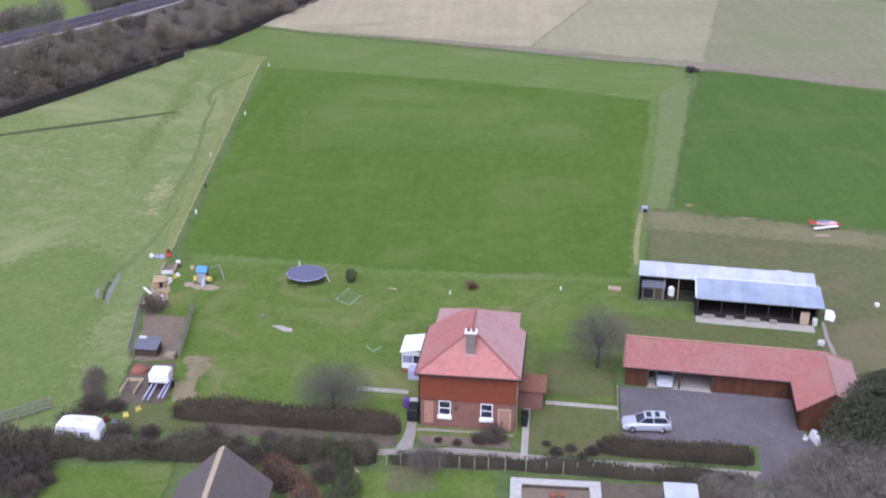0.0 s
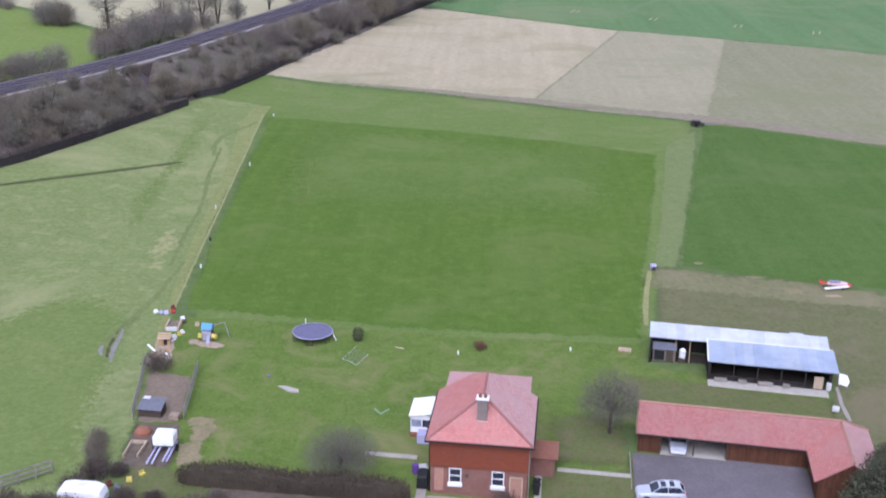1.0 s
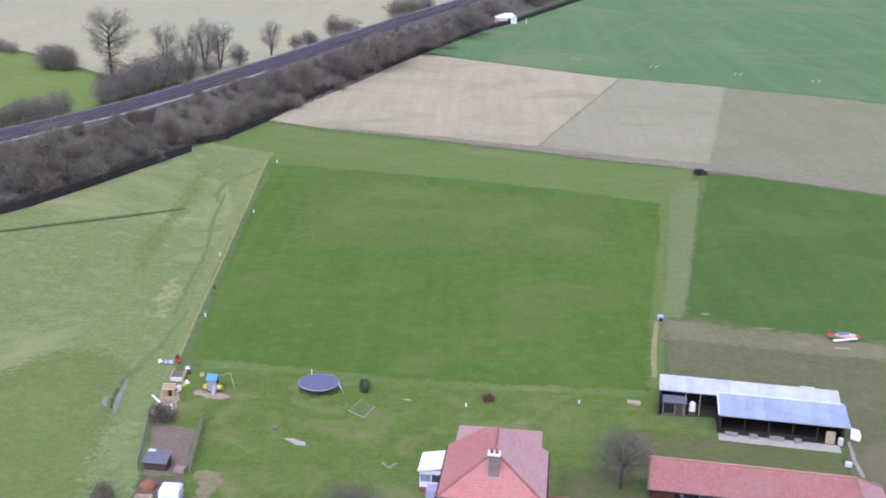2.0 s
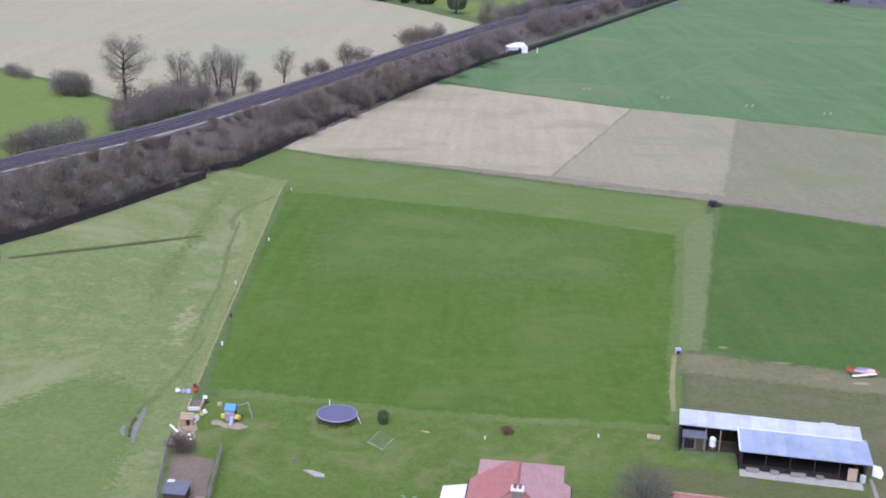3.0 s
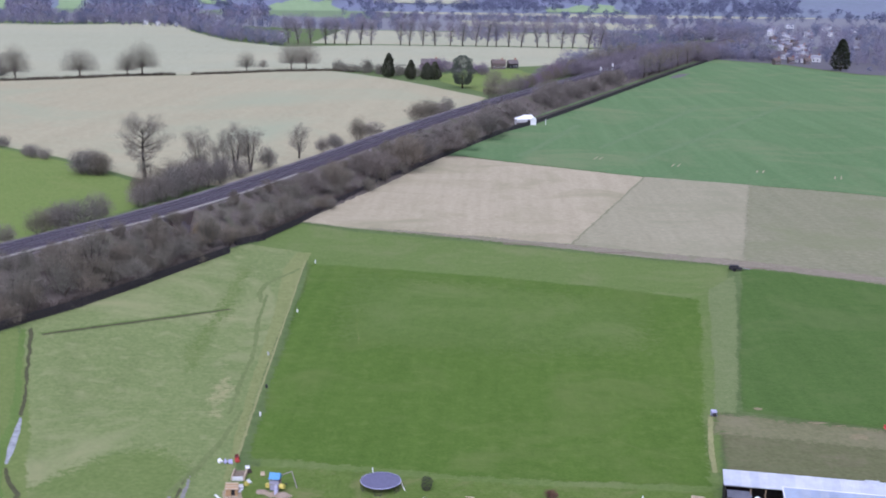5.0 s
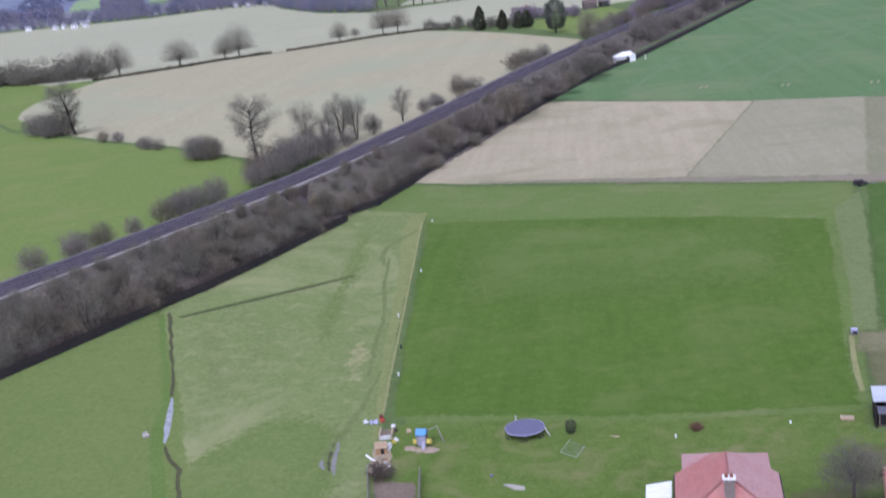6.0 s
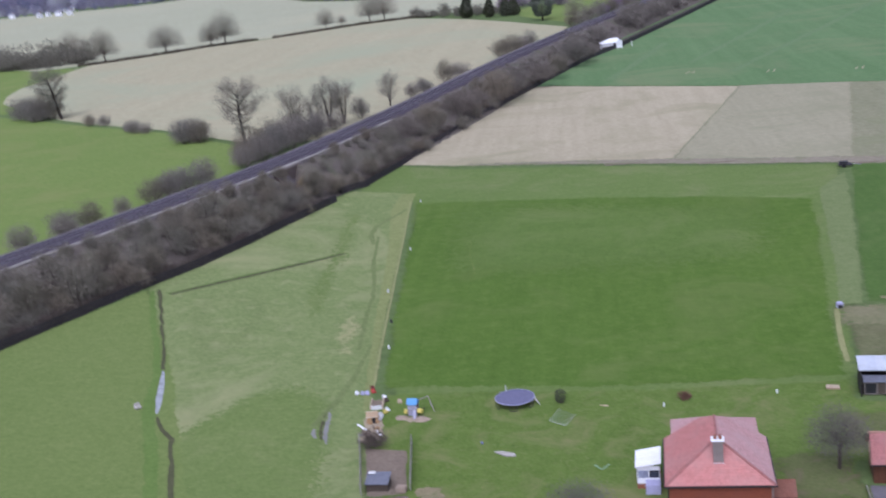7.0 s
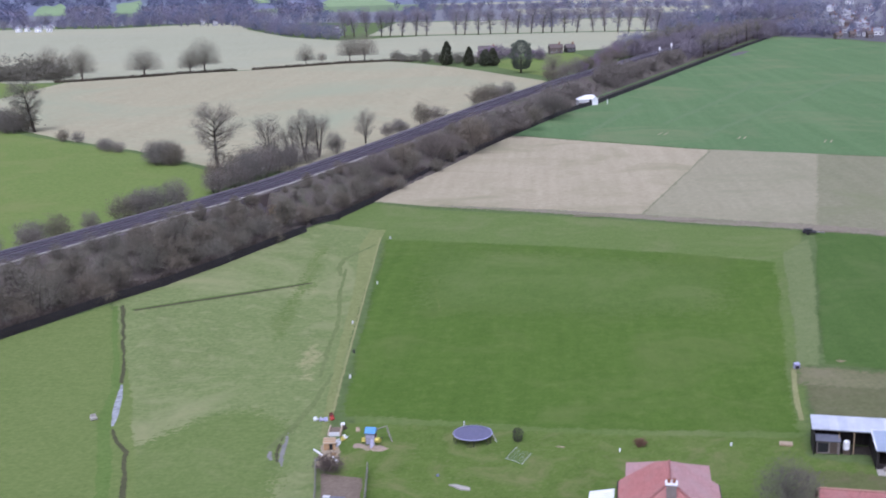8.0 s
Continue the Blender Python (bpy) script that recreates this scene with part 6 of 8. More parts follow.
roof_piece("roof_slope", [(16.25, 0.45, 2.24), (16.25, -5.3, 2.24), (XR, -5.3, LR), (XR, 3.0, LR)], "tile_red", lodge, label="lichened tiled slope of the wing")
roof_piece("roof_slope", [(22.8, -5.3, 2.24), (22.8, 6.0, 2.24), (XR, 3.0, LR), (XR, -5.3, LR)], "tile_pink", lodge)
rg = Geo()
for p0, p1 in (((0.0, 3.0, LR), (XR, 3.0, LR)), ((XR, 3.0, LR), (XR, -5.3, LR)), ((XR, 3.0, LR), (22.8, 6.0, 2.24))):
    a, b = Vector(p0), Vector(p1)
    n = int((b - a).length / 0.45)
    for k in range(n):
        rg.tube(a.lerp(b, k / n) + Vector((0, 0, 0.0)), a.lerp(b, (k + 0.94) / n) + Vector((0, 0, 0.03)), 0.11, 0.12, 6)
part("ridge_tiles", rg, "tile_ridge", lodge, "pale orange ridge tiles")
part("barge_board", Geo().beam((-0.1, 0.4, 2.18), (-0.1, 3.0, LR - 0.02), 0.05, 0.18).beam((-0.1, 6.0, 2.18), (-0.1, 3.0, LR - 0.02), 0.05, 0.18), "wood", lodge, "orange-brown barge board")
part("gutter", Geo().tube((-0.1, 0.37, 2.15), (16.3, 0.37, 2.15), 0.06).tube((16.2, 0.4, 2.15), (16.2, -5.3, 2.15), 0.06), "black", lodge)

# ---- the tin-roofed barn ----
barn = thing("barn", "long open-fronted barn with pale corrugated metal roof", "barn", (18.6, 125.6, 0), -8)
part("rear_wall", Geo().box(0.1, 2.8, -0.1, 20.1, 2.95, 3.15), "boards_dark", barn, "black boarded rear wall")
part("side_wall", Geo().box(0.1, -1.2, -0.1, 0.22, 2.79, 2.65), "boards_dark", barn)
part("side_wall", Geo().box(20.0, -4.3, -0.1, 20.12, 2.79, 2.38), "boards_dark", barn)
part("inner_wall", Geo().box(6.7, -4.3, -0.1, 6.82, 2.79, 2.35), "boards_dark", barn)
for k in range(6):
    x = 6.85 + k * 2.6
    part("post", Geo().box(x, -4.2, 0, x + 0.13, -4.07, 2.45), "boards_dark", barn)
for x in (2.95, 4.6):
    part("post", Geo().box(x, -0.3, 0, x + 0.12, -0.18, 2.7), "wood", barn)
part("kick_board", Geo().box(6.85, -3.95, 0.05, 17.3, -3.9, 0.6), "boards_dark", barn)
part("verge_flashing", Geo().beam((6.55, -4.75, 2.6), (6.55, 0.35, 3.0), 0.16, 0.06).beam((6.55, 0.42, 2.98), (20.6, 0.42, 2.98), 0.1, 0.06), "white", barn, "pale metal edge strip")
part("eaves_beam", Geo().box(6.7, -4.4, 2.2, 20.1, -4.301, 2.38), "wood_dark", barn)


def tin_sheet(x0, x1, y0, z0, y1, z1):
    """One corrugated sheet, ribs running down the slope."""
    g = Geo()
    n = 12
    top, bot = [], []
    for k in range(n + 1):
        x = x0 + (x1 - x0) * k / n
        h = 0.018 if k % 2 else -0.018
        top.append((x, y1, z1 + h))
        bot.append((x, y0, z0 + h))
    for k in range(n):
        g.face(bot[k], bot[k + 1], top[k + 1], top[k])
    g.face((x0, y0, z0 - 0.06), (x1, y0, z0 - 0.06), (x1, y0, z0 - 0.018), (x0, y0, z0 - 0.018))
    g.face((x0, y1, z1 - 0.06), (x1, y1, z1 - 0.06), (x1, y0, z0 - 0.06), (x0, y0, z0 - 0.06))
    return g


rear = part("rear_roof", Geo().slab([(0.0, 0.0, 2.72), (20.2, 0.0, 2.72), (20.2, 3.1, 3.3), (0.0, 3.1, 3.3)], 0.05), "galv", barn, "rear pent roof of corrugated sheets")
front = part("front_roof", Geo().slab([(6.6, -4.65, 2.42), (20.6, -4.65, 2.42), (20.6, 0.3, 2.78), (6.6, 0.3, 2.78)], 0.05), "galv", barn, "front pent roof of corrugated sheets")
for k in range(20):
    z_j = 0.012 * (k % 2)
    part("roof_sheet", tin_sheet(-0.05 + k * 1.015, -0.05 + (k + 1) * 1.015 + 0.03, -0.05, 2.82 + z_j, 3.15, 3.38 + z_j), "tin", rear)
for k in range(14):
    z_j = 0.012 * (k % 2)
    part("roof_sheet", tin_sheet(6.55 + k * 1.01, 6.55 + (k + 1) * 1.01 + 0.03, -4.75, 2.5 + z_j, 0.35, 2.9 + z_j), "tin_dull", front)
part("roof_patch", Geo().box(16.0, 2.8, 3.36, 17.6, 3.35, 3.46), "tin", barn, "loose blue-white sheet at roof edge")
single("barn_apron", Geo().box(6.7, -6.0, -0.1, 19.8, -4.35, 0.12, 0.03), "concrete", "pale concrete apron before a barn", "apron", (18.6, 125.6, 0), -8, kind="structure")
coop = thing("hen_house", "small grey wooden hen house under barn roof", "hen house", (18.95, 124.7, 0), -8)
part("body", Geo().box(0, 0, 0.15, 2.6, 1.2, 1.75), "boards_grey", coop)
part("roof", Geo().slab([(-0.1, -0.2, 1.75), (2.7, -0.2, 1.75), (2.7, 1.3, 2.05), (-0.1, 1.3, 2.05)], 0.06), "felt", coop, "grey felted lid")
part("door", Geo().box(1.5, -0.03, 0.2, 2.3, -0.003, 1.6), "wood_dark", coop)
part("mesh_front", Geo().box(0.15, -0.02, 0.3, 1.3, -0.004, 1.5), "black", coop)
part("leg", Geo().box(0.05, 0.05, 0, 0.15, 0.15, 0.15).box(2.45, 0.05, 0, 2.55, 0.15, 0.15), "wood", coop)
drum = thing("water_bowser", "white plastic tank on dark stand in barn", "tank", (22.4, 124.9, 0), -8)
part("tank", Geo().lathe([(0.2, 0.5), (0.38, 0.6), (0.38, 1.5), (0.2, 1.7)], 12), "white", drum)
part("stand", Geo().box(-0.4, -0.4, 0, 0.4, 0.4, 0.49), "wood_dark", drum)
single("pallet_board", Geo().box(0, -0.04, 0, 1.0, 0.02, 1.5, 0.015), "wood_pale", "pale timber door leaning in a barn", "board", (36.1, 118.9, 0.13), -8)
single("feed_bin", Geo().lathe([(0.25, 0), (0.3, 0.2), (0.3, 0.8), (0.22, 0.9)], 10), "white_dull", "grey feed bin in barn", "bin", (37.7, 118.6, 0.13))
single("tarpaulin", Geo().solid([[(-0.55, -0.3, 0.0), (0.35, -0.75, 0.0), (0.62, -0.1, 0.3), (0.4, 0.5, 0.75), (-0.5, 0.4, 1.0)], [(-0.55, -0.35, 0.1), (0.37, -0.8, 0.08), (0.64, -0.14, 0.4), (0.42, 0.46, 0.85), (-0.5, 0.36, 1.1)]]), "white", "white tarpaulin draped over a heap beside a barn", "tarpaulin", (39.9, 120.6, 0.03), -10)
for x, w_ in ((8.2, 1.4), (10.6, 0.9), (13.1, 1.6), (15.4, 0.8)):
    single("feed_trough", Geo().box(-w_ / 2, -0.25, 0, w_ / 2, 0.25, 0.4, 0.04), "wood_grey", "grey wooden feed trough at a barn front", "trough", (18.6 + x * 0.99 - 0.72, 125.6 - x * 0.139 - 4.6, 0.12), -8)
single("water_trough", Geo().box(-0.36, -0.3, 0, 0.36, 0.3, 0.5, 0.06), "white_dull", "white trough on grass", "trough", (37.2, 113.8, 0.06), -20)
single("white_bin", Geo().box(-0.24, -0.2, 0, 0.24, 0.2, 0.5, 0.05), "white", "white box on paddock grass", "box", (46.4, 124.3, 0.05), 10)

# ---- neighbouring roofs at the near edge ----
nb = thing("neighbour_house", "low house with grey slate gabled roof and pale ridge", "house", (-20.6, 79.9, 0), 2)
nb.scale = (0.78, 1.0, 1.0)
part("wall", Geo().box(-4.2, -13.5, -0.1, 4.2, -0.3, 3.0), "brick_red", nb)
part("roof_slope", Geo().slab([(-4.9, -14, 2.6), (0, -14, 6.0), (0, 0, 6.0), (-4.9, 0, 2.6)][::-1], 0.14), "tile_grey", nb, "grey-purple slate slope")
part("roof_slope", Geo().slab([(4.9, 0, 2.6), (0, 0, 6.0), (0, -14, 6.0), (4.9, -14, 2.6)][::-1], 0.14), "tile_grey", nb, "grey slate slope")
part("gable", Geo().solid([[(-4.2, -0.42, 3.0), (4.2, -0.42, 3.0), (0, -0.42, 5.85)], [(-4.2, -0.3, 3.0), (4.2, -0.3, 3.0), (0, -0.3, 5.85)]]), "brick_red", nb)
part("ridge_cap", Geo().solid([[(-0.55, y, 5.72), (0.12, y, 6.02), (0.12, y, 6.1), (-0.1, y, 6.12), (-0.6, y, 5.8)] for y in (-14, 0.02)]), "wood_pale", nb, "pale cream ridge capping")
shed = thing("garden_shed", "small shed with blue-white roof", "shed", (17.1, 81.6, 0), -3)
part("wall", Geo().box(-1.3, -1.0, 0, 1.3, 1.0, 2.1), "boards_grey", shed)
part("roof", Geo().slab([(-1.4, -1.2, 2.15), (1.4, -1.2, 2.15), (1.4, 0.95, 2.3), (-1.4, 0.95, 2.3)], 0.08), "tin", shed, "pale blue-white roof sheet")
pool = thing("raised_bed", "rectangular raised bed with broad white kerb", "planter", (6.8, 81.7, 0), -2)
part("kerb", Geo().box(-3.9, 2.6, 0, 3.9, 3.5, 0.5, 0.04).box(-3.9, -3.5, 0, -2.9, 2.59, 0.5, 0.04).box(2.9, -3.5, 0, 3.9, 2.59, 0.5, 0.04), "chalk", pool, "broad pale stone kerb")
part("soil", Geo().box(-2.89, -3.5, 0, 2.89, 2.59, 0.3), "soil_solid", pool)
part("inner_frame", Geo().box(-2.88, 2.3, 0.301, 2.88, 2.58, 0.45), "wood_dark", pool)
single("terracotta_pots", Geo().lathe([(0.25, 0.301), (0.4, 0.75), (0.36, 0.8)], 10).lathe([(0.2, 0.301), (0.32, 0.6), (0.28, 0.65)], 10, 0.8, 0.2), "brick_red", "terracotta pots in a raised bed", "plant pot", (6.6, 82.6, 0))

# ---- the railway's fence and buildings ----
FENCE_W = [(-125, 112), (-112, 145), (-102, 166.5), (-91.8, 189), (-85.6, 200.5), (-79.4, 216), (-68.0, 248.5)]
FENCE_E = [(-72.0, 260), (-68.2, 256.3), (-63.6, 261.5), (-58.2, 282), (-54.4, 303), (-43, 351), (-21, 430), (-6, 482), (9.5, 520), (43.6, 625), (95, 786), (124.7, 878), (181, 1046)]
gp = Geo()
for k in range(17):
    x = 0.08 + k * 0.16
    gp.box(x, -0.02, 0.05, x + 0.095, 0.02, 1.68)
gp.box(0, 0.021, 0.35, 2.75, 0.05, 0.42)
gp.box(0, 0.021, 1.45, 2.75, 0.05, 1.52)
PALES = gp.mesh("fence_panel", False)
POST = Geo().box(-0.05, 0.051, -0.1, 0.05, 0.13, 1.9).mesh("post", False)


def palisade(line, name):
    f = thing(name, "black steel palisade fence at the foot of a railway bank", "fence", kind="structure")
    pts = sample(line, 2.75)
    for x, y, a in pts:
        m = pose(x, y, 0, 0, 0, math.degrees(a))
        if y < 460:
            part("fence_panel", PALES, "dark_steel", f, m=m)
            part("post", POST, "dark_steel", f, m=m)
    far = [p for p in pts if p[1] >= 460]
    if far:
        g = Geo()
        for x, y, a in far:
            c, s = math.cos(a), math.sin(a)
            for k in range(6):
                px, py = x + c * (0.1 + k * 0.46), y + s * (0.1 + k * 0.46)
                g.beam((px, py, 0.95), (px + c * 0.36, py + s * 0.36, 0.95), 0.04, 1.9)
        tagged(part("far_fence", g, "dark_steel", f), kind="stuff")


# brambly strip whose dark colour gives the shade below the shrubs
ribbon("bank_foot", offset_line(FENCE_W, -3.2), 7.0, 0.1, "shaded_scrub", "brambly ground behind railway fence, darkened as shade", "scrub", wob=0.5, feather=1.0)
ribbon("bank_foot", offset_line(FENCE_E[2:], -4.0), 7.6, 0.1, "shaded_scrub", "brambly ground behind railway fence, darkened as shade", "scrub", wob=0.5, feather=1.0)
BRAMBLE = [make_plant("bramble", shrub_meshes(s_, h_, w_, 900, 0.5, 0.042), ("bark",) * 5 + ("twigs_dark",), "dark tangled bramble behind the railway fence", "bramble", STEMS) for s_, h_, w_ in ((81, 2.4, 3.4), (82, 2.0, 3.8))]
brush = random.Random(19)
for line, lo, hi in ((FENCE_W, 150, 247), (FENCE_E[2:], 262, 430)):
    for x, y, a in sample(offset_line(line, -1.7), 3.1):
        if lo < y < hi:
            s_ = brush.uniform(0.75, 1.15)
            plant(BRAMBLE[brush.randrange(2)], x + brush.uniform(-0.6, 0.3), y + brush.uniform(-0.6, 0.6), 0.0, brush.uniform(0, 6), s_, s_ * brush.uniform(0.8, 1.1), group="brambles behind the fence")
palisade(FENCE_W, "railway_fence_west")
palisade(FENCE_E, "railway_fence_east")
under = thing("underbridge", "small brick railway underbridge with black block for the shade in the opening", "bridge", (-81.9, 260.6, 0), 70)
arch = [(-1.35, 3.41)] + [(-1.35 * math.cos(math.pi * k / 8), 3.4 + 1.35 * math.sin(math.pi * k / 8)) for k in range(1, 8)] + [(1.35, 3.41)]
for side in (-1, 1):
    part("abutment", Geo().box(min(side * 5.6, side * 1.35), -0.5, -0.2, max(side * 5.6, side * 1.35), 0.1, 3.4), "brick_dark", under)
    part("wing_wall", Geo().solid([[(side * 5.2, -0.51, -0.2), (side * 5.2, -0.51, 5.9), (side * 5.6, -0.51, 5.9), (side * 5.6, -0.51, -0.2)][::side], [(side * 7.0, -6.5, -0.2), (side * 7.0, -6.5, 2.4), (side * 7.4, -6.5, 2.4), (side * 7.4, -6.5, -0.2)][::side]]), "brick_dark", under)
    part("passage_wall", Geo().box(min(side * 1.36, side * 1.7), 0.11, -0.2, max(side * 1.36, side * 1.7), 8.0, 4.8), "brick_dark", under)
face = [(-5.6, 3.41)] + arch + [(5.6, 3.41), (5.6, 6.3), (-5.6, 6.3)]
part("spandrel", Geo().solid([[(x, -0.5, z) for x, z in face], [(x, 0.1, z) for x, z in face]]), "brick_dark", under)
part("parapet", Geo().box(-5.8, -0.6, 6.301, 5.8, 0.0, 6.75, 0.05), "brick_grey", under, "pale stone coping")
# Black panel closes the passage and stands in for its inner shade.
part("passage_end", Geo().box(-1.35, 7.6, -0.2, 1.35, 8.0, 4.8), "black", under, "black panel for the darkness inside the passage")
part("passage_vault", Geo().box(-1.7, 0.11, 4.81, 1.7, 8.0, 5.1), "brick_dark", under)
cab = thing("relay_cabin", "white rendered railway building with pale hipped roof", "building", (4.2, 513.6, 0.9), 14)
cab.scale = (0.95, 0.95, 0.8)
part("wall", Geo().box(-5.0, -2.3, -1.1, 4.2, 2.3, 2.1), "white_dull", cab)
part("end_wall", Geo().box(1.2, -2.42, -1.1, 4.32, -2.301, 2.6), "white", cab, "bright white front bay")
part("roof", Geo().solid([[(-5.5, -2.7, 2.1), (-5.5, 2.7, 2.1), (-1.0, 0.3, 4.4), (-1.0, -0.3, 4.4)], [(4.5, -2.7, 2.1), (4.5, 2.7, 2.1), (2.6, 0.3, 4.4), (2.6, -0.3, 4.4)]]), "white", cab, "pale sheet roof")
part("bay_gable", Geo().solid([[(1.1, -2.78, 2.0), (4.42, -2.78, 2.0), (2.75, -2.78, 3.7)], [(1.1, -2.71, 2.0), (4.42, -2.71, 2.0), (2.75, -2.71, 3.7)]]), "white", cab)
part("door", Geo().box(0.1, -2.36, 0.0, 1.15, -2.303, 2.0), "black", cab, "dark doorway")
part("plinth", Geo().box(-5.3, -2.5, -1.1, -0.1, -2.31, 0.4), "brick_dark", cab, "dark brick plinth")
single("white_post", Geo().box(-0.14, -0.14, 0, 0.14, 0.14, 2.4, 0.03), "white", "white post beside railway fence", "post", (13.0, 514.5, 0))
for x, y, h in ((68, 783, 3.4), (58, 758, 2.4)):
    sg = thing("signal_post", "white railway signal post beside the track", "signal", (x, y, 6.4), 20)
    part("post", Geo().tube((0, 0, 0), (0, 0, h), 0.15, 0.12), "white_dull", sg)
    part("head", Geo().box(-0.5, -0.3, h, 0.5, 0.3, h + 2.0, 0.1), "white", sg)


def far_house(x, y, rz, w, d, h, wall, roof, label, win=3):
    ho = thing("distant_house", label, "house", (x, y, 0), rz)
    part("wall", Geo().box(-w / 2, -d / 2, -0.3, w / 2, d / 2, h), wall, ho)
    part("roof", Geo().solid([[(-w / 2 - 0.4, -d / 2 - 0.4, h), (-w / 2 - 0.4, d / 2 + 0.4, h), (-w / 2 - 0.4, 0, h + d * 0.42)], [(w / 2 + 0.4, -d / 2 - 0.4, h), (w / 2 + 0.4, d / 2 + 0.4, h), (w / 2 + 0.4, 0, h + d * 0.42)]]), roof, ho)
    part("chimney", Geo().box(w / 4, -0.5, h, w / 4 + 1, 0.5, h + d * 0.42 + 1.3), "brick_red", ho)
    for k in range(win):
        for z in (1.0, 3.6):
            if z + 1.3 < h:
                xx = -w / 2 + w * (k + 0.5) / win - 0.6
                wi = part("window", Geo().box(xx - 0.1, -d / 2 - 0.05, z - 0.1, xx + 1.3, -d / 2 - 0.004, z + 1.4), "white", ho)
                part("pane", Geo().box(xx, -d / 2 - 0.08, z, xx + 1.2, -d / 2 - 0.051, z + 1.3), "glass", wi)
    return ho


far_house(-9, 886, 12, 10, 7, 4.4, "brick_dark", "brick_dark", "distant dark red house with tiled roof")
far_house(2, 899, 20, 7, 7, 3.6, "boards_dark", "tile_grey", "distant dark boarded barn")
far_house(-60, 872, 0, 14, 8, 4.5, "brick_dark", "tile_grey", "distant dark house among trees")
for x, y, rz, w_, mt in ((387, 1718, -19, 16, "white_dull"), (364, 1563, 0, 14, "white"), (361, 1513, -9, 12, "white_dull"), (425, 1665, -14, 12, "white"), (505, 2091, 19, 22, "white"), (294, 1263, 14, 12, "white_dull"), (323, 1287, -8, 10, "white_dull"), (383, 1631, 5, 14, "white"), (400, 1770, -10, 16, "white_dull"), (439, 1712, 12, 15, "white"), (524, 1940, 8, 15, "white_dull"), (268, 1052, -8, 9, "white_dull"), (312, 1249, -20, 9, "white_dull"), (258, 1044, -5, 10, "white_dull"), (245, 1020, 4, 8, "brick_dark"), (257, 1012, 7, 8, "brick_dark"), (549, 2009, -5, 20, "white_dull"), (557, 1892, 24, 20, "white"), (228, 1000, 15, 9, "brick_dark"), (333, 1360, -11, 10, "brick_dark"), (324, 1434, 9, 10, "brick_dark")):
    far_house(x, y, rz, w_ * 0.6, 5.5, 3.4 if y < 1400 else 6.0, mt, "brick_dark" if mt[:5] == "brick" else "roof_pale", "distant pale village house among bare trees", 2)
village = random.Random(77)
for k in range(22):
    y = 1030 + 700 * (k / 21) ** 1.4 + village.uniform(-12, 12)
    x = y * village.uniform(0.226, 0.262 if k % 3 else 0.3)
    mt = ("white_dull", "roof_pale", "brick_dark")[village.randrange(3)]
    far_house(x, y, village.uniform(-40, 40), village.uniform(5, 8), 5.5, village.uniform(3.2, 4.6), mt, "roof_pale" if k % 2 else "tile_grey", "distant small village house among bare trees", 2)
field("village_ground", [(186, 1064), (229, 1008), (262, 889), (620, 703), (900, 800), (900, 1300), (330, 1310), (190, 1250)], 0.04, "village_earth", "grey ground among village trees", "ground", step=30, wob=3, feather=6)
for x, y, rz, w_ in ((-831, 1799, 15, 12), (-812, 1785, 60, 13), (-814, 1805, 10, 9), (-721, 1838, 30, 8), (-720, 1858, 75, 11), (-657, 1895, 10, 8), (-563, 1800, 30, 7), (-529, 1753, 20, 8), (-501, 1752, 10, 8), (-286, 1372, 10, 6), (-270, 1378, 60, 7), (-110, 1660, 0, 9), (80, 1690, 0, 12)):
    far_house(x, y, rz, w_ * 0.8, 6.5, 4.6, "white_dull", "roof_pale", "distant white house at wood edge", 3)

for k, (x, y) in enumerate(((-889, 1748), (-806, 1670), (-800, 1686), (-765, 1646), (-752, 1655), (-672, 1935))):
    far_house(x, y, (20, -15, 70, 8, 40, 0)[k], (9, 7, 6, 9, 7, 5)[k], 6.0, 5.2, "white", "roof_pale", "distant white house before a bare wood", 2)


# ---- drive, paths and beds ----
field("drive", [(14.2, 103.2), (13.4, 94.0), (13.5, 92.6), (25.8, 92.4), (25.2, 88.0), (24.0, 86.6), (30, 85.5), (40, 84), (40, 94), (31, 94.5), (31.0, 102)], 0.10, "drive", "grey gravel drive and yard", "drive", step=1.5, wob=0.15, feather=0.25)
ribbon("gravel_lane", [(-13, 89.0), (-8, 89.4), (-2, 89.9), (3.5, 89.4), (8, 88.9), (14, 88.6), (20, 88.2), (26, 87.4)], [0.9, 1.2, 1.3, 1.3, 1.2, 1.0, 1.0, 1.5], 0.09, "gravel", "narrow pale gravel lane", "path", feather=0.18)
ribbon("house_path", [(-6.7, 89.6), (-6.3, 92.5), (-6.2, 95.5), (-6.6, 99)], [1.8, 1.2, 1.0, 0.9], 0.10, "gravel", "pale path past house corner", "path", feather=0.18)
ribbon("front_path", [(-5.8, 93.5), (-2, 93.3), (3.5, 92.9)], [0.7, 0.5, 0.5], 0.11, "gravel", "pale path under house wall", "path", feather=0.18)
field("flower_bed", [(-5.6, 92.9), (3.3, 92.3), (3.2, 90.4), (-4.6, 90.6), (-5.7, 91.4)], 0.10, "bare_earth", "winter flower bed with bare brown soil", "bed", step=1, wob=0.2, feather=0.45)
field("bed_strip", [(-26, 91.6), (-7.4, 90.0), (-7.4, 92.9), (-26, 94.6)], 0.09, "slope_scrub", "brown leaf-strewn bed under hedge", "bed", step=1, wob=0.2, feather=0.45)
field("south_lawn", [(-15, 86.2), (2.0, 87.2), (2.2, 70), (-14, 70)], 0.07, "garden_lawn", "near garden lawn with worn patches", "lawn", step=2, wob=0.4, feather=0.8)
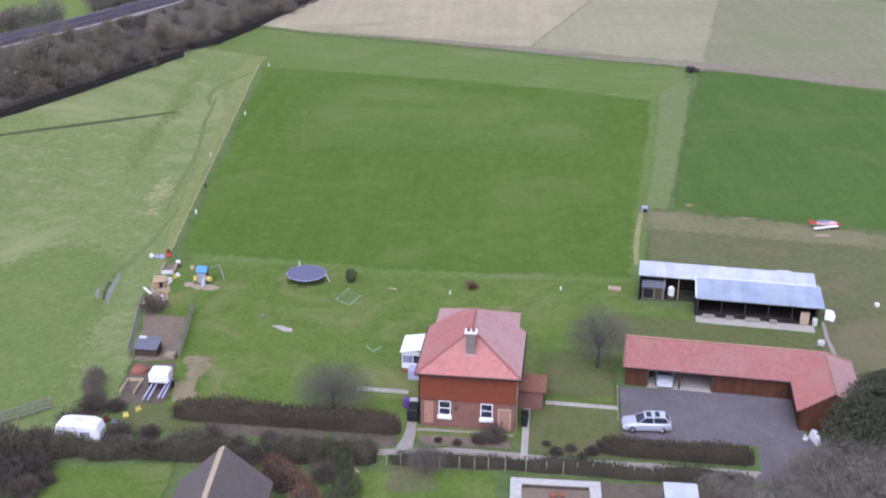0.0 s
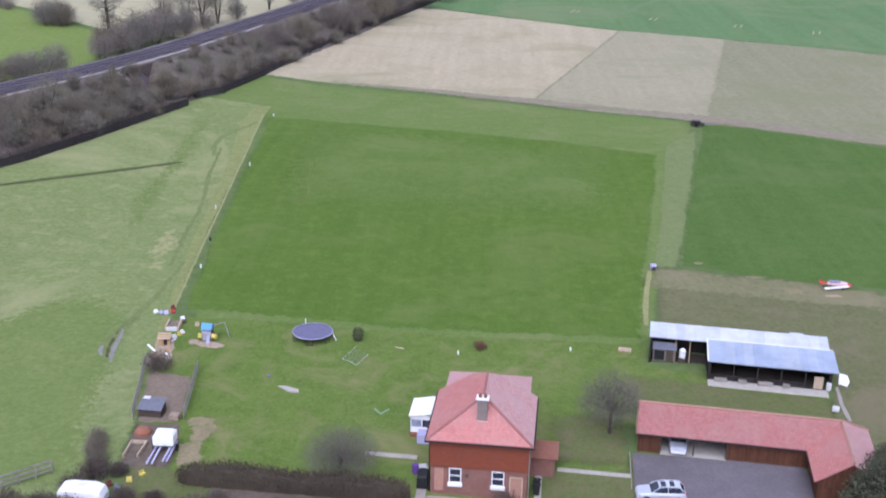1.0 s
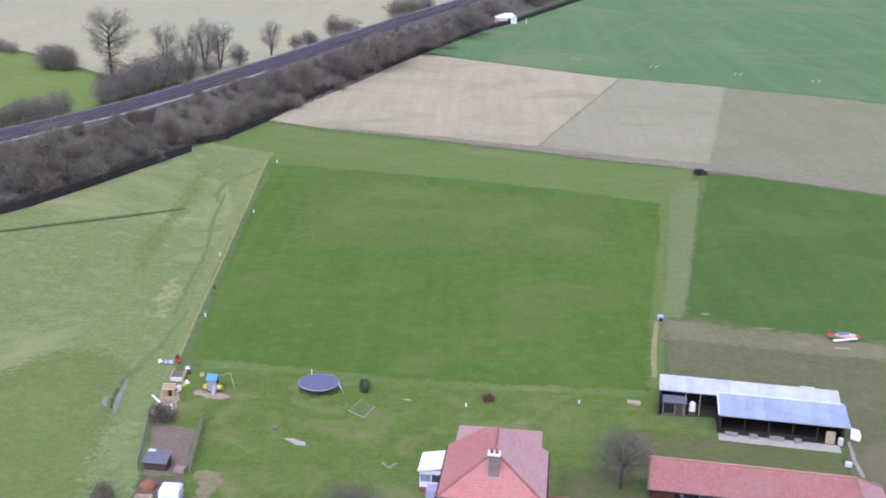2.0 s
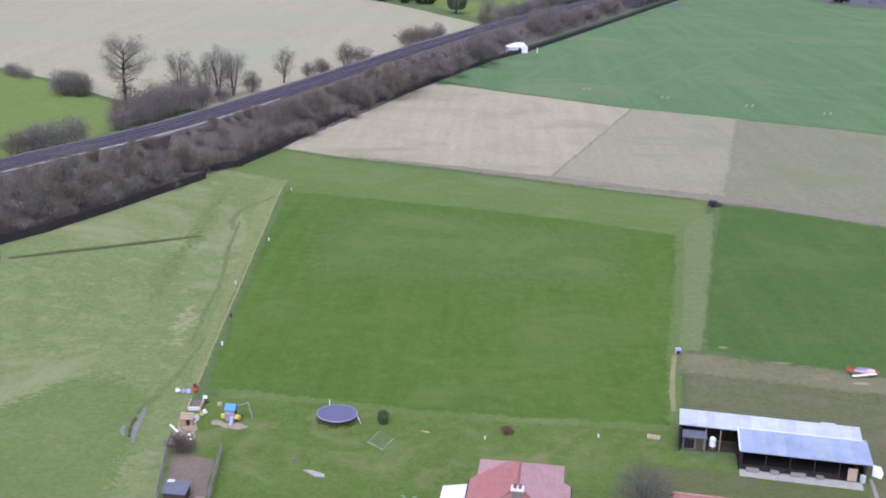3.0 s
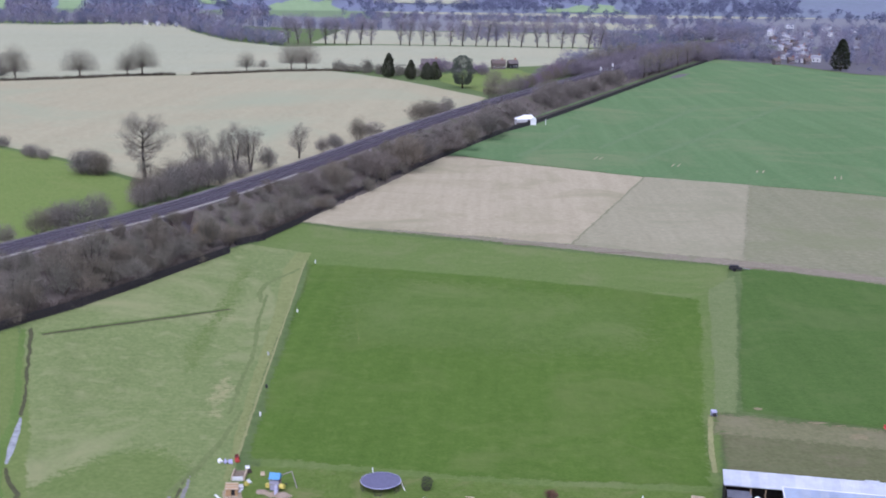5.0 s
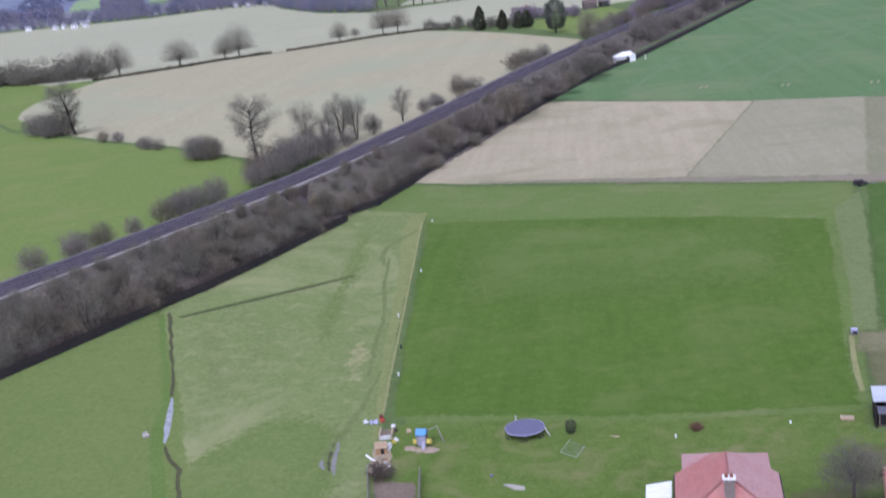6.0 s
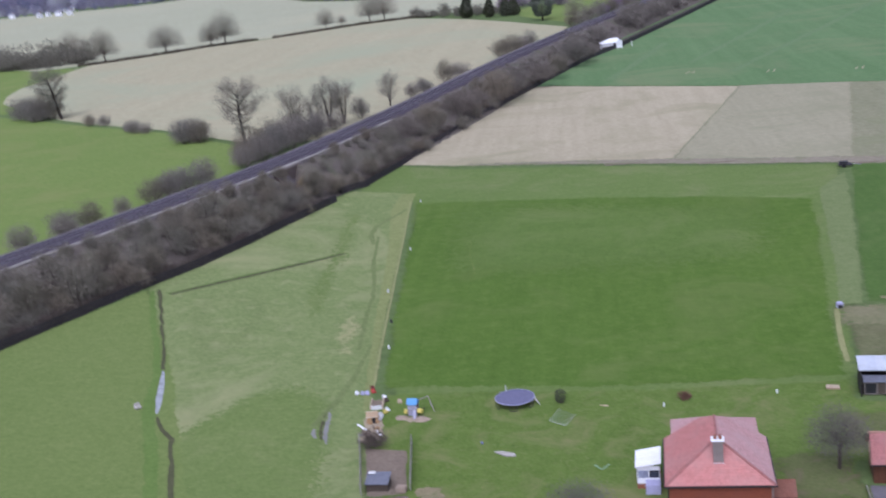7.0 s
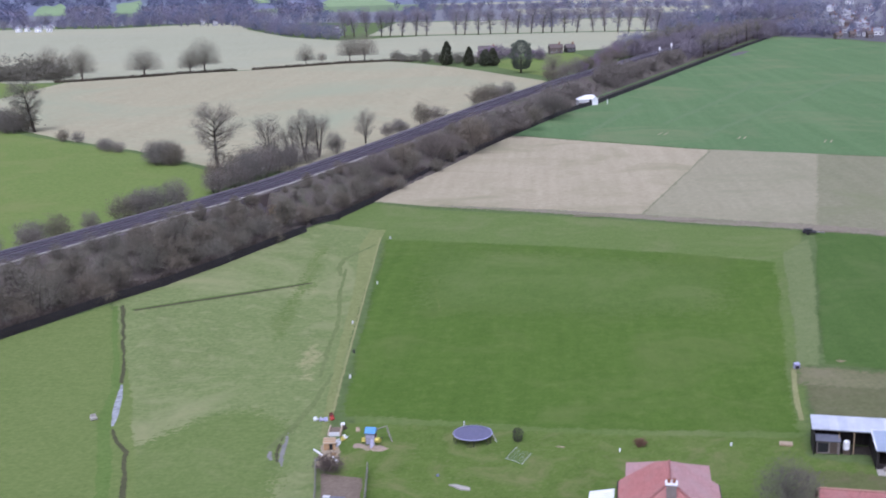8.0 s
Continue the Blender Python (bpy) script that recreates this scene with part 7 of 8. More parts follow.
field("west_lawn", [(-37, 85.5), (-26.5, 86.6), (-26, 70), (-45, 70)], 0.07, "garden_lawn", "near garden lawn between hedges", "lawn", step=2, wob=0.5, feather=0.8)
field("worn_lawn", [(-8.5, 88.2), (-3.6, 88.2), (-2.8, 83), (-8, 82.5)], 0.09, "trodden", "worn earthy patch in lawn", "lawn", step=1, wob=0.5, feather=1.2)
field("pen_soil", [(-38.6, 117.5), (-33.2, 116.2), (-31.8, 105.6), (-36.4, 105.2)], 0.08, "bare_earth", "bare brown soil in a fenced plot", "soil", step=1, wob=0.2, feather=0.45)
field("plot_soil", [(-36.4, 105.2), (-31.6, 105.6), (-30.4, 99), (-30.5, 96.5), (-35.6, 96.5)], 0.08, "slope_scrub", "brown trampled vegetable plot", "soil", step=1, wob=0.3, feather=0.45)
field("sand_patch", [(-32.0, 107.4), (-28.2, 107.6), (-27.4, 104.2), (-27.9, 100.6), (-27.2, 96.8), (-30.8, 96.6), (-31.2, 100.6), (-30.6, 103.0)], 0.09, "sand_tan", "tan bare patch beside a plot", "soil", step=0.7, wob=0.7, feather=1.3)
field("worn_corner", [(-34, 97), (-27, 96.5), (-26, 92), (-35, 90.5)], 0.085, "lawn_brown", "olive-brown worn corner by a hedge", "soil", step=1, wob=0.5, feather=0.45)
field("brown_bed", [(-40.2, 127.4), (-37.8, 127.6), (-36.4, 119), (-39.4, 118.6)], 0.08, "pale_earth", "dry pale rubbish heap ground", "soil", step=0.8, wob=0.4, feather=0.45)


field("worn_side_lawn", [(3.6, 100.4), (9, 100.8), (15.4, 100.2), (15.4, 88.6), (9, 88.4), (3.4, 89)], 0.07, "lawn_brown", "worn brownish lawn beside the drive", "lawn", step=1, wob=1.0, feather=2.6)
field("worn_rear_lawn", [(4.5, 112), (15.6, 113), (15.8, 98.6), (4.5, 99)], 0.068, "lawn_brown", "worn brownish lawn behind the house", "lawn", step=1, wob=1.0, feather=4.2)
field("barn_lawn", [(13, 122), (24, 120.5), (39, 117.5), (38, 107), (13, 110)], 0.062, "lawn_brown", "worn lawn strip between barn and lodge", "lawn", step=1, wob=1.0, feather=3.4)
field("worn_front_lawn", [(-5, 110), (3, 110.5), (4, 106), (-6, 106)], 0.09, "lawn_brown", "thin worn lawn close to the house", "lawn", step=1, wob=0.8, feather=2.6)


field("scrubby_bed", [(2.6, 86.4), (11.4, 85.9), (25, 85.2), (27.5, 78), (3.0, 78)], 0.10, "slope_scrub", "brown leaf-strewn bed round a shed", "bed", step=1, wob=0.4, feather=0.7)


def flags(name, line, n, size, label):
    """Paving: separate stone flags laid along a line."""
    th = thing(name, label, "path", kind="structure")
    (x0, y0), (x1, y1) = line
    a = math.atan2(y1 - y0, x1 - x0)
    me = Geo().box(-size / 2 + 0.01, -size * 0.45, 0, size / 2 - 0.01, size * 0.45, 0.14, 0.02).mesh("flagstone", False)
    r = random.Random(5)
    for k in range(n):
        u = (k + 0.5) / n
        part("flagstone", me, "concrete", th, m=pose(x0 + (x1 - x0) * u, y0 + (y1 - y0) * u, r.uniform(-0.01, 0.01), 0, 0, math.degrees(a) + r.uniform(-1.5, 1.5)))


flags("paved_path_east", ((6.6, 99.3), (13.7, 98.6)), 10, 0.71, "pale stone-flag path between lawn and drive")
flags("paved_path_west", ((-12.2, 101.0), (-7.0, 100.5)), 7, 0.74, "pale stone-flag path across lawn")
flags("paved_path_south", ((4.9, 100.2), (4.3, 89.4)), 15, 0.72, "pale stone-flag path beside the house")

# ---- hedges and garden shrubs ----
hedge_row("clipped_hedge", [(-29, 94.6), (-20, 94.0), (-12, 93.4), (-7.2, 92.9)], 2.2, 2.2, "hedge_leaf", "long clipped brown beech hedge", 150, 0.26, 11)
hedge_row("clipped_hedge", [(11.2, 90.8), (18, 90.2), (25.0, 89.6)], 2.0, 1.6, "hedge_leaf", "clipped brown beech hedge beside drive", 150, 0.26, 12)
hedge_row("low_hedge", [(-7.5, 87.6), (3, 87.6), (12, 86.8), (24, 86.2)], 1.3, 1.25, "evergreen", "low dark hedge along a garden fence", 90, 0.22, 13, rough=0.3)
hedge_row("low_hedge", [(-46, 84), (-41, 86.3), (-36, 87.4), (-26, 87.6), (-16, 88.0), (-9, 88.2)], 2.6, 1.9, "hedge_mixed", "rough green-brown hedge at garden edge", 130, 0.3, 14, rough=0.5)
hedge_row("ivy_hedge", [(-13.6, 89.0), (-11.8, 86.4), (-11, 83), (-11.5, 78)], 2.0, 2.2, "ivy", "ivy-green overgrown hedge beside neighbouring roof", 130, 0.28, 15, rough=0.4)
hedge_row("brown_hedge", [(-18.5, 85.2), (-14.5, 82), (-13.5, 76)], 2.4, 2.0, "russet_leaf", "russet winter hedge beside roof", 130, 0.28, 17, rough=0.4)
FINE = [make_plant("garden_bush", shrub_meshes(s, h, w_, 2200, 0.4, 0.038), ("bark",) * 5 + (t,), "bare twiggy garden bush", "bush", STEMS) for s, h, w_, t in ((61, 3.4, 4.4, "twigs_dark"), (62, 2.4, 3.4, "twigs_dark"), (63, 1.8, 2.6, "twigs_dark"))]
ORCHARD = make_plant("fruit_tree", dome_tree(64, 6.6, 1.2, 16000, 0.24, 0.022, 0.34, 16), ("bark", "twigs_fruit"), "bare grey fruit tree on lawn", "tree", ("trunk", "crown"))
plant(ORCHARD, 12.3, 106.9, 0, 0.5, 0.95, 1.08)
ORCHARD_LOW = make_plant("fruit_tree", dome_tree(65, 5.2, 1.5, 16000, 0.24, 0.022, 0.3, 16), ("bark", "twigs_fruit"), "low spreading bare fruit tree on lawn", "tree", ("trunk", "crown"))
plant(ORCHARD_LOW, -4.4, 86.0, 0, 1.0, 0.5, 0.6, "small bare ornamental tree on lawn")
plant(ORCHARD_LOW, -14.0, 96.6, 0, 2.0, 1.05, 0.95)
for x, y, s, k in ((1.6, 91.9, 0.75, 1), (0.2, 91.6, 0.6, 2), (-37.6, 117.6, 0.8, 0), (-37, 94.6, 0.9, 1), (-35, 95.4, 0.7, 2), (-40, 88.2, 0.95, 1), (-43, 84, 1.1, 0), (-42.5, 80, 1.1, 0), (10.5, 90.2, 0.5, 2), (8.6, 90.6, 0.4, 2), (7.2, 90.0, 0.45, 2), (9.6, 89.4, 0.35, 2), (6.4, 91.4, 0.3, 2), (-3.6, 91.4, 0.3, 2), (-1.8, 91.0, 0.35, 2), (-18, 88.5, 0.8, 1), (-22, 89, 0.8, 2), (-44, 86, 1.0, 1), (-40.5, 85.5, 0.9, 1), (-38, 87.5, 0.8, 0), (-33, 88.2, 0.7, 1), (-29.5, 87.6, 0.75, 1), (-27, 88.6, 0.8, 1), (-24, 88.4, 0.7, 0), (-20, 87.2, 0.8, 1), (-15, 88.6, 0.8, 1), (-11.5, 88.0, 0.8, 1), (-13.0, 84.6, 0.9, 1), (-16.4, 83.2, 0.9, 1), (-47, 82, 1.1, 0), (-46.5, 86, 1.0, 0), (-43, 88.6, 0.9, 1), (-45, 78.6, 1.1, 0), (-38.2, 92.0, 0.8, 1), (-33, 90.2, 0.8, 1), (-30.4, 90.8, 0.7, 2), (-24.5, 90.4, 0.7, 1), (-19, 90.2, 0.6, 1), (-42.2, 85.6, 0.9, 0), (-40.3, 83.6, 0.9, 1), (-38.4, 84.6, 0.8, 1), (-40.6, 81.2, 1.0, 0), (-38.2, 80.6, 0.9, 1), (-37.2, 82.6, 0.7, 2)):
    plant(FINE[k], x, y, 0.05, x * 1.7, s, s * 0.9)
PALE_BUSH = make_plant("garden_bush", shrub_meshes(69, 2.6, 2.6, 2200, 0.34, 0.03), ("bark",) * 5 + ("twigs_brown",), "brown-grey twiggy bush beside a plot", "bush", STEMS)
for x, y, s in ((-38.7, 100.6, 0.8), (-38.2, 98.4, 0.9), (-37.4, 96.6, 0.75)):
    plant(PALE_BUSH, x, y, 0.05, x * 2.1, s, s * 0.95)
RUSSET = make_plant("garden_bush", shrub_meshes(68, 1.8, 2.6, 1600, 0.4, 0.03), ("bark",) * 5 + ("russet_leaf",), "small russet bush on lawn", "bush", STEMS)
plant(RUSSET, -1.2, 126.5, 0.05, 0.5, 0.6, 0.55)
EVER = make_plant("evergreen_bush", (Geo().tube((0, 0, -0.2), (0, 0, 2.5), 0.16, 0.06), clump_mesh(66, lambda z: ((3.0 * math.sin(3.0 * (0.08 + 0.9 * z)) ** 0.7 + 0.2) * (1 + 0.1 * math.sin(z * 26)), 0.2 + 5.4 * z), 13000, 0.11)), ("bark", "evergreen"), "dense dark green evergreen tree by the yard", "tree", ("trunk", "foliage"))
plant(EVER, 35.9, 92.0, 0, 0.4, 1.2, 1.12)
plant(EVER, 40.2, 92.6, 0, 2.4, 1.2, 1.15)
plant(EVER, 38.4, 95.6, 0, 1.2, 1.1, 1.1)
YARD_BUSH = make_plant("garden_bush", shrub_meshes(60, 3.4, 4.4, 2600, 0.34, 0.03), ("bark",) * 5 + ("twigs_mauve",), "bare mauve-grey bush by the yard", "bush", STEMS)
for x, y, s in ((28.8, 86.4, 0.95), (29.4, 88.4, 0.8), (36.5, 88.0, 1.4), (39, 86.5, 1.5), (34.2, 87.4, 1.3), (41.5, 88.5, 1.5), (37.5, 83.5, 1.5), (33.2, 83.8, 1.4), (33.0, 89.6, 1.1), (31.4, 85.4, 1.0), (30.0, 82.8, 1.1), (35.4, 85, 1.3), (40, 83, 1.4), (31.0, 88.2, 0.9), (28.4, 83.6, 0.9), (26, 84.4, 0.8), (23, 84.2, 0.7), (20.4, 84.4, 0.7), (27, 81.4, 1.0), (23.6, 81.6, 0.9)):
    plant(YARD_BUSH, x, y, 0.05, x, s, s * 0.9)
TOPIARY = make_plant("clipped_bush", (Geo().tube((0, 0, -0.1), (0, 0, 0.6), 0.06, 0.05), clump_mesh(67, lambda z: (0.62 * math.sin(3.0 * (0.1 + 0.85 * z)) ** 0.5 + 0.05, 0.05 + 1.6 * z), 1500, 0.06)), ("bark", "evergreen"), "dark clipped oval bush on lawn", "bush", ("stem", "foliage"))
plant(TOPIARY, -16.0, 127.4, 0.05, 0, 1.0, 1.0)

field("barn_floor", [(18.9, 128), (38.4, 125.3), (37.4, 118.2), (24.4, 120.2), (24.8, 124.2), (18.5, 124.9)], 0.10, "barn_floor", "dark earth barn floor", "floor", step=1, wob=0.2, feather=0.4)
# Black block added for the dark shadow area left of the house.
single("oil_tank", Geo().box(-0.5, -0.9, 0, 0.5, 0.9, 1.3, 0.12), "black", "black block added for a shadowed spot by the house wall", "tank", (-6.15, 95.6, 0.1), -4)
for x, y in ((4.45, 94.6), (4.5, 95.5)):
    wb = thing("wheelie_bin", "dark wheeled bin against the house", "bin", (x, y, 0.12), 80)
    part("body", Geo().solid([[(-0.24, -0.26, 0.05), (0.24, -0.26, 0.05), (0.24, 0.26, 0.05), (-0.24, 0.26, 0.05)], [(-0.29, -0.33, 1.0), (0.29, -0.33, 1.0), (0.29, 0.33, 1.0), (-0.29, 0.33, 1.0)]]), "black", wb)
    part("lid", Geo().box(-0.31, -0.36, 1.0, 0.31, 0.36, 1.08, 0.02), "black", wb)

# ---- vehicles ----
def loft(g, sections):
    """Body skin through cross-sections of (x, half width, [(share of width, z)...])."""
    rings = []
    for x, hw, prof in sections:
        ring = [(x, hw * s, z) for s, z in prof] + [(x, -hw * s, z) for s, z in reversed(prof)]
        rings.append(ring)
    return g.solid(rings)


def estate_car(name, at, rz, paint, label):
    """Estate car, 4.5 m long, nose towards local -x."""
    c = thing(name, label, "car", at, rz)
    low = Geo()
    low.smooth = False
    loft(low, [(-2.25, 0.62, [(0.8, 0.32), (1.0, 0.42), (1.0, 0.62), (0.85, 0.72)]), (-2.0, 0.82, [(0.9, 0.22), (1.0, 0.35), (1.0, 0.7), (0.9, 0.86)]), (-0.95, 0.88, [(0.9, 0.2), (1.0, 0.35), (1.0, 0.82), (0.9, 0.98)]),
               (0.2, 0.9, [(0.9, 0.2), (1.0, 0.35), (1.0, 0.86), (0.92, 0.98)]), (1.7, 0.89, [(0.9, 0.22), (1.0, 0.36), (1.0, 0.88), (0.92, 1.0)]), (2.2, 0.8, [(0.9, 0.3), (1.0, 0.42), (1.0, 0.88), (0.9, 0.98)])])
    body = part("body", low, paint, c, "silver painted body")
    cab = Geo()
    loft(cab, [(-1.0, 0.8, [(1.0, 0.97), (0.96, 0.985)]), (-0.25, 0.76, [(1.0, 0.98), (0.86, 1.45)]), (0.6, 0.78, [(1.0, 0.98), (0.86, 1.52)]), (1.6, 0.77, [(1.0, 0.99), (0.86, 1.48)]), (2.12, 0.74, [(1.0, 0.98), (0.9, 1.05)])])
    part("window_band", cab, "glass", c, "dark car windows")
    roof = Geo()
    loft(roof, [(-0.3, 0.64, [(1.0, 1.455), (0.9, 1.475)]), (0.6, 0.68, [(1.0, 1.525), (0.9, 1.56)]), (1.7, 0.66, [(1.0, 1.485), (0.9, 1.52)])])
    part("roof_panel", roof, paint, c)
    part("sunroof", Geo().slab([(-0.1, -0.45, 1.515), (1.15, -0.45, 1.578), (1.15, 0.45, 1.578), (-0.1, 0.45, 1.515)], 0.02), "glass", c, "dark glass sunroof")
    for y in (-0.66, 0.66):
        part("roof_rail", Geo().tube((-0.1, y, 1.56), (1.7, y, 1.55), 0.025, n=6), "galv", c)
        part("pillar", Geo().beam((-0.98, y * 1.2, 0.98), (-0.28, y * 1.02, 1.46), 0.06, 0.06).beam((0.55, y * 1.18, 0.98), (0.5, y * 1.02, 1.5), 0.06, 0.08).beam((2.12, y * 1.08, 1.0), (1.65, y * 1.0, 1.48), 0.06, 0.12), paint, c)
        part("wing_mirror", Geo().box(-0.8, y * 1.42 - 0.08, 0.98, -0.62, y * 1.42 + 0.08, 1.1, 0.02), paint, c)
        part("headlight", Geo().box(-2.2, y * 0.85 - 0.16, 0.6, -2.02, y * 0.85 + 0.16, 0.76, 0.02), "white", c)
        part("tail_light", Geo().box(2.1, y * 1.08 - 0.08, 0.75, 2.24, y * 1.08 + 0.06, 1.05, 0.02), "red", c)
        for x in (-1.42, 1.35):
            wh = part("wheel", Geo().tube((x, y * 1.2 - 0.1, 0.33), (x, y * 1.2 + 0.1, 0.33), 0.33, n=18), "rubber", c, "black tyre")
            part("rim", Geo().tube((x, y * 1.2 - 0.115, 0.33), (x, y * 1.2 + 0.115, 0.33), 0.2, n=12), "galv", wh)
    part("bumper", Geo().box(-2.3, -0.7, 0.28, -2.05, 0.7, 0.5, 0.05), "silver_paint", c)
    part("bumper", Geo().box(2.05, -0.72, 0.3, 2.3, 0.72, 0.55, 0.05), "silver_paint", c)
    part("number_plate", Geo().box(2.301, -0.26, 0.62, 2.31, 0.26, 0.73), "yellow", c)
    return c


estate_car("estate_car", (15.95, 94.9, 0.1), 1, "silver_paint", "silver estate car with sunroof parked on gravel drive")
estate_car("garaged_car", (19.0, 104.9, 0.08), 82, "silver_paint", "pale car parked inside the open cart lodge")
van = thing("caravan", "white touring caravan parked beside a hedge", "caravan", (-36.4, 89.6, 0.05), -3)
cb = Geo()
loft(cb, [(-2.5, 0.9, [(0.9, 0.75), (1.0, 0.95), (1.0, 1.5), (0.85, 1.75)]), (-2.1, 1.08, [(0.95, 0.5), (1.0, 0.7), (1.0, 2.2), (0.8, 2.45)]), (-1.2, 1.1, [(0.95, 0.45), (1.0, 0.6), (1.0, 2.4), (0.82, 2.62)]), (1.4, 1.1, [(0.95, 0.45), (1.0, 0.6), (1.0, 2.4), (0.82, 2.62)]), (2.2, 1.06, [(0.95, 0.5), (1.0, 0.7), (1.0, 2.1), (0.8, 2.35)]), (2.5, 0.9, [(0.9, 0.8), (1.0, 1.0), (1.0, 1.5), (0.85, 1.7)])])
part("body", cb, "white", van)
part("window", Geo().box(-1.4, -1.13, 1.25, -0.3, -1.105, 1.75), "glass_pale", van)
part("window", Geo().box(0.4, -1.13, 1.25, 1.5, -1.105, 1.75), "glass_pale", van)
part("roof_light", Geo().box(-0.4, -0.3, 2.621, 0.4, 0.3, 2.72, 0.03), "white_dull", van)
for y in (-1.0, 1.0):
    part("wheel", Geo().tube((0, y - 0.09, 0.32), (0, y + 0.09, 0.32), 0.32, n=16), "rubber", van)
part("drawbar", Geo().beam((2.3, -0.5, 0.45), (3.6, 0, 0.45), 0.08, 0.1).beam((2.3, 0.5, 0.45), (3.6, 0, 0.45), 0.08, 0.1), "galv", van)
part("steady_leg", Geo().box(-1.9, -0.8, 0, -1.8, -0.7, 0.5).box(1.8, -0.8, 0, 1.9, -0.7, 0.5), "galv", van)
van.scale = (0.86, 0.86, 0.86)
plane = thing("light_aircraft", "small red and white glider with folded wing on paddock edge", "aircraft", (47.1, 150.2, 0.05), -3)
fu = Geo()
loft(fu, [(-2.1, 0.08, [(0.7, 0.6), (1.0, 0.66), (1.0, 0.74), (0.7, 0.8)]), (-0.6, 0.16, [(0.7, 0.5), (1.0, 0.6), (1.0, 0.78), (0.7, 0.9)]), (0.6, 0.27, [(0.7, 0.34), (1.0, 0.5), (1.0, 0.85), (0.6, 1.05)]), (1.5, 0.27, [(0.7, 0.32), (1.0, 0.48), (1.0, 0.8), (0.6, 0.95)])])
part("fuselage", fu, "pale_pink", plane, "faded pink and white fuselage")
part("nose_cowl", Geo().tube((1.48, 0, 0.63), (2.15, 0, 0.55), 0.3, 0.12, 12), "red", plane, "red nose cowl")
part("wing", Geo().slab([(1.6, -0.32, 0.55), (1.7, -0.6, 0.5), (-1.6, -1.5, 0.32), (-1.75, -1.05, 0.36)], 0.09), "white", plane, "folded white wing")
part("tailplane", Geo().slab([(-2.15, -0.45, 0.74), (-1.7, -0.4, 0.74), (-1.7, 0.5, 0.74), (-2.15, 0.5, 0.74)], 0.05), "red", plane, "red tailplane")
part("fin", Geo().solid([[(-2.15, -0.03, 0.8), (-1.7, -0.03, 0.8), (-1.9, -0.03, 1.25), (-2.2, -0.03, 1.25)], [(-2.15, 0.03, 0.8), (-1.7, 0.03, 0.8), (-1.9, 0.03, 1.25), (-2.2, 0.03, 1.25)]]), "red", plane)
part("tail_cone", Geo().tube((-2.12, 0, 0.7), (-1.2, 0, 0.72), 0.12, 0.2, 10), "red", plane, "red tail cone")
part("canopy", Geo().box(-0.9, -0.24, 0.85, 0.6, 0.24, 1.15, 0.1), "dull_blue", plane, "blue-tinted canopy")
for x, y in ((0.9, -0.35), (0.9, 0.35), (-1.5, 0.0)):
    part("wheel", Geo().tube((x, y - 0.05, 0.14), (x, y + 0.05, 0.14), 0.14, n=10), "rubber", plane)
    part("undercarriage_leg", Geo().tube((x, y, 0.15), (x, y * 0.5, 0.6), 0.03, n=6), "galv", plane)
mower = thing("farm_implement", "dark rusty farm implement at a field corner", "implement", (43.6, 243.2, 0.05), -8)
part("chassis", Geo().box(-1.6, -0.6, 0.35, 1.2, 0.6, 0.75, 0.05), "dark_steel", mower)
part("hopper", Geo().solid([[(-1.2, -0.5, 0.751), (0.2, -0.5, 0.75), (0.2, 0.5, 0.75), (-1.2, 0.5, 0.75)], [(-1.5, -0.7, 1.15), (0.4, -0.7, 1.15), (0.4, 0.7, 1.15), (-1.5, 0.7, 1.15)]]), "dark_steel", mower)
part("drawbar", Geo().beam((1.2, 0, 0.5), (3.0, 0.2, 0.4), 0.14, 0.14), "rail", mower)
for y in (-0.8, 0.8):
    part("wheel", Geo().tube((-0.5, y - 0.12, 0.42), (-0.5, y + 0.12, 0.42), 0.42, n=14), "rubber", mower)

# ---- play things and clutter ----
tr = thing("trampoline", "large round trampoline with blue-grey mat and thin rim", "trampoline", (-21.5, 127.75, 0.05))
R = 2.4


def disc(r, z, t, n=40, inner=0.0):
    g = Geo()
    if inner:
        ro = [[(q * math.cos(2 * math.pi * k / n), q * math.sin(2 * math.pi * k / n), zz) for k in range(n)] for q, zz in ((inner, z), (r, z), (r, z + t), (inner, z + t), (inner, z))]
        return g.solid(ro, False)
    return g.lathe([(r, z), (r, z + t)], n)


part("jumping_mat", disc(R - 0.22, 0.86, 0.03), "tramp_mat", tr, "dark blue-grey mat")
part("safety_pad", disc(R - 0.02, 0.88, 0.05, inner=R - 0.24), "tramp_mat", tr, "padded edge cover")
part("rim", disc(R + 0.03, 0.85, 0.08, inner=R - 0.015), "lavender", tr, "thin pale metal rim")
for k in range(6):
    a = math.pi * 2 * k / 6 + 0.3
    part("leg", Geo().tube((R * math.cos(a), R * math.sin(a), 0), (R * math.cos(a), R * math.sin(a), 0.86), 0.03, n=6).tube((R * math.cos(a + 0.35), R * math.sin(a + 0.35), 0), (R * math.cos(a + 0.35), R * math.sin(a + 0.35), 0.86), 0.03, n=6).tube((R * math.cos(a), R * math.sin(a), 0.04), (R * math.cos(a + 0.35), R * math.sin(a + 0.35), 0.04), 0.03, n=6), "dark_steel", tr)
part("ladder", Geo().tube((R + 0.45, -0.35, 0), (R + 0.05, -0.2, 0.85), 0.03, n=6).tube((R + 0.6, -0.75, 0), (R + 0.1, -0.55, 0.85), 0.03, n=6).tube((R + 0.35, -0.3, 0.3), (R + 0.42, -0.7, 0.3), 0.03, n=6), "white", tr, "white access ladder")
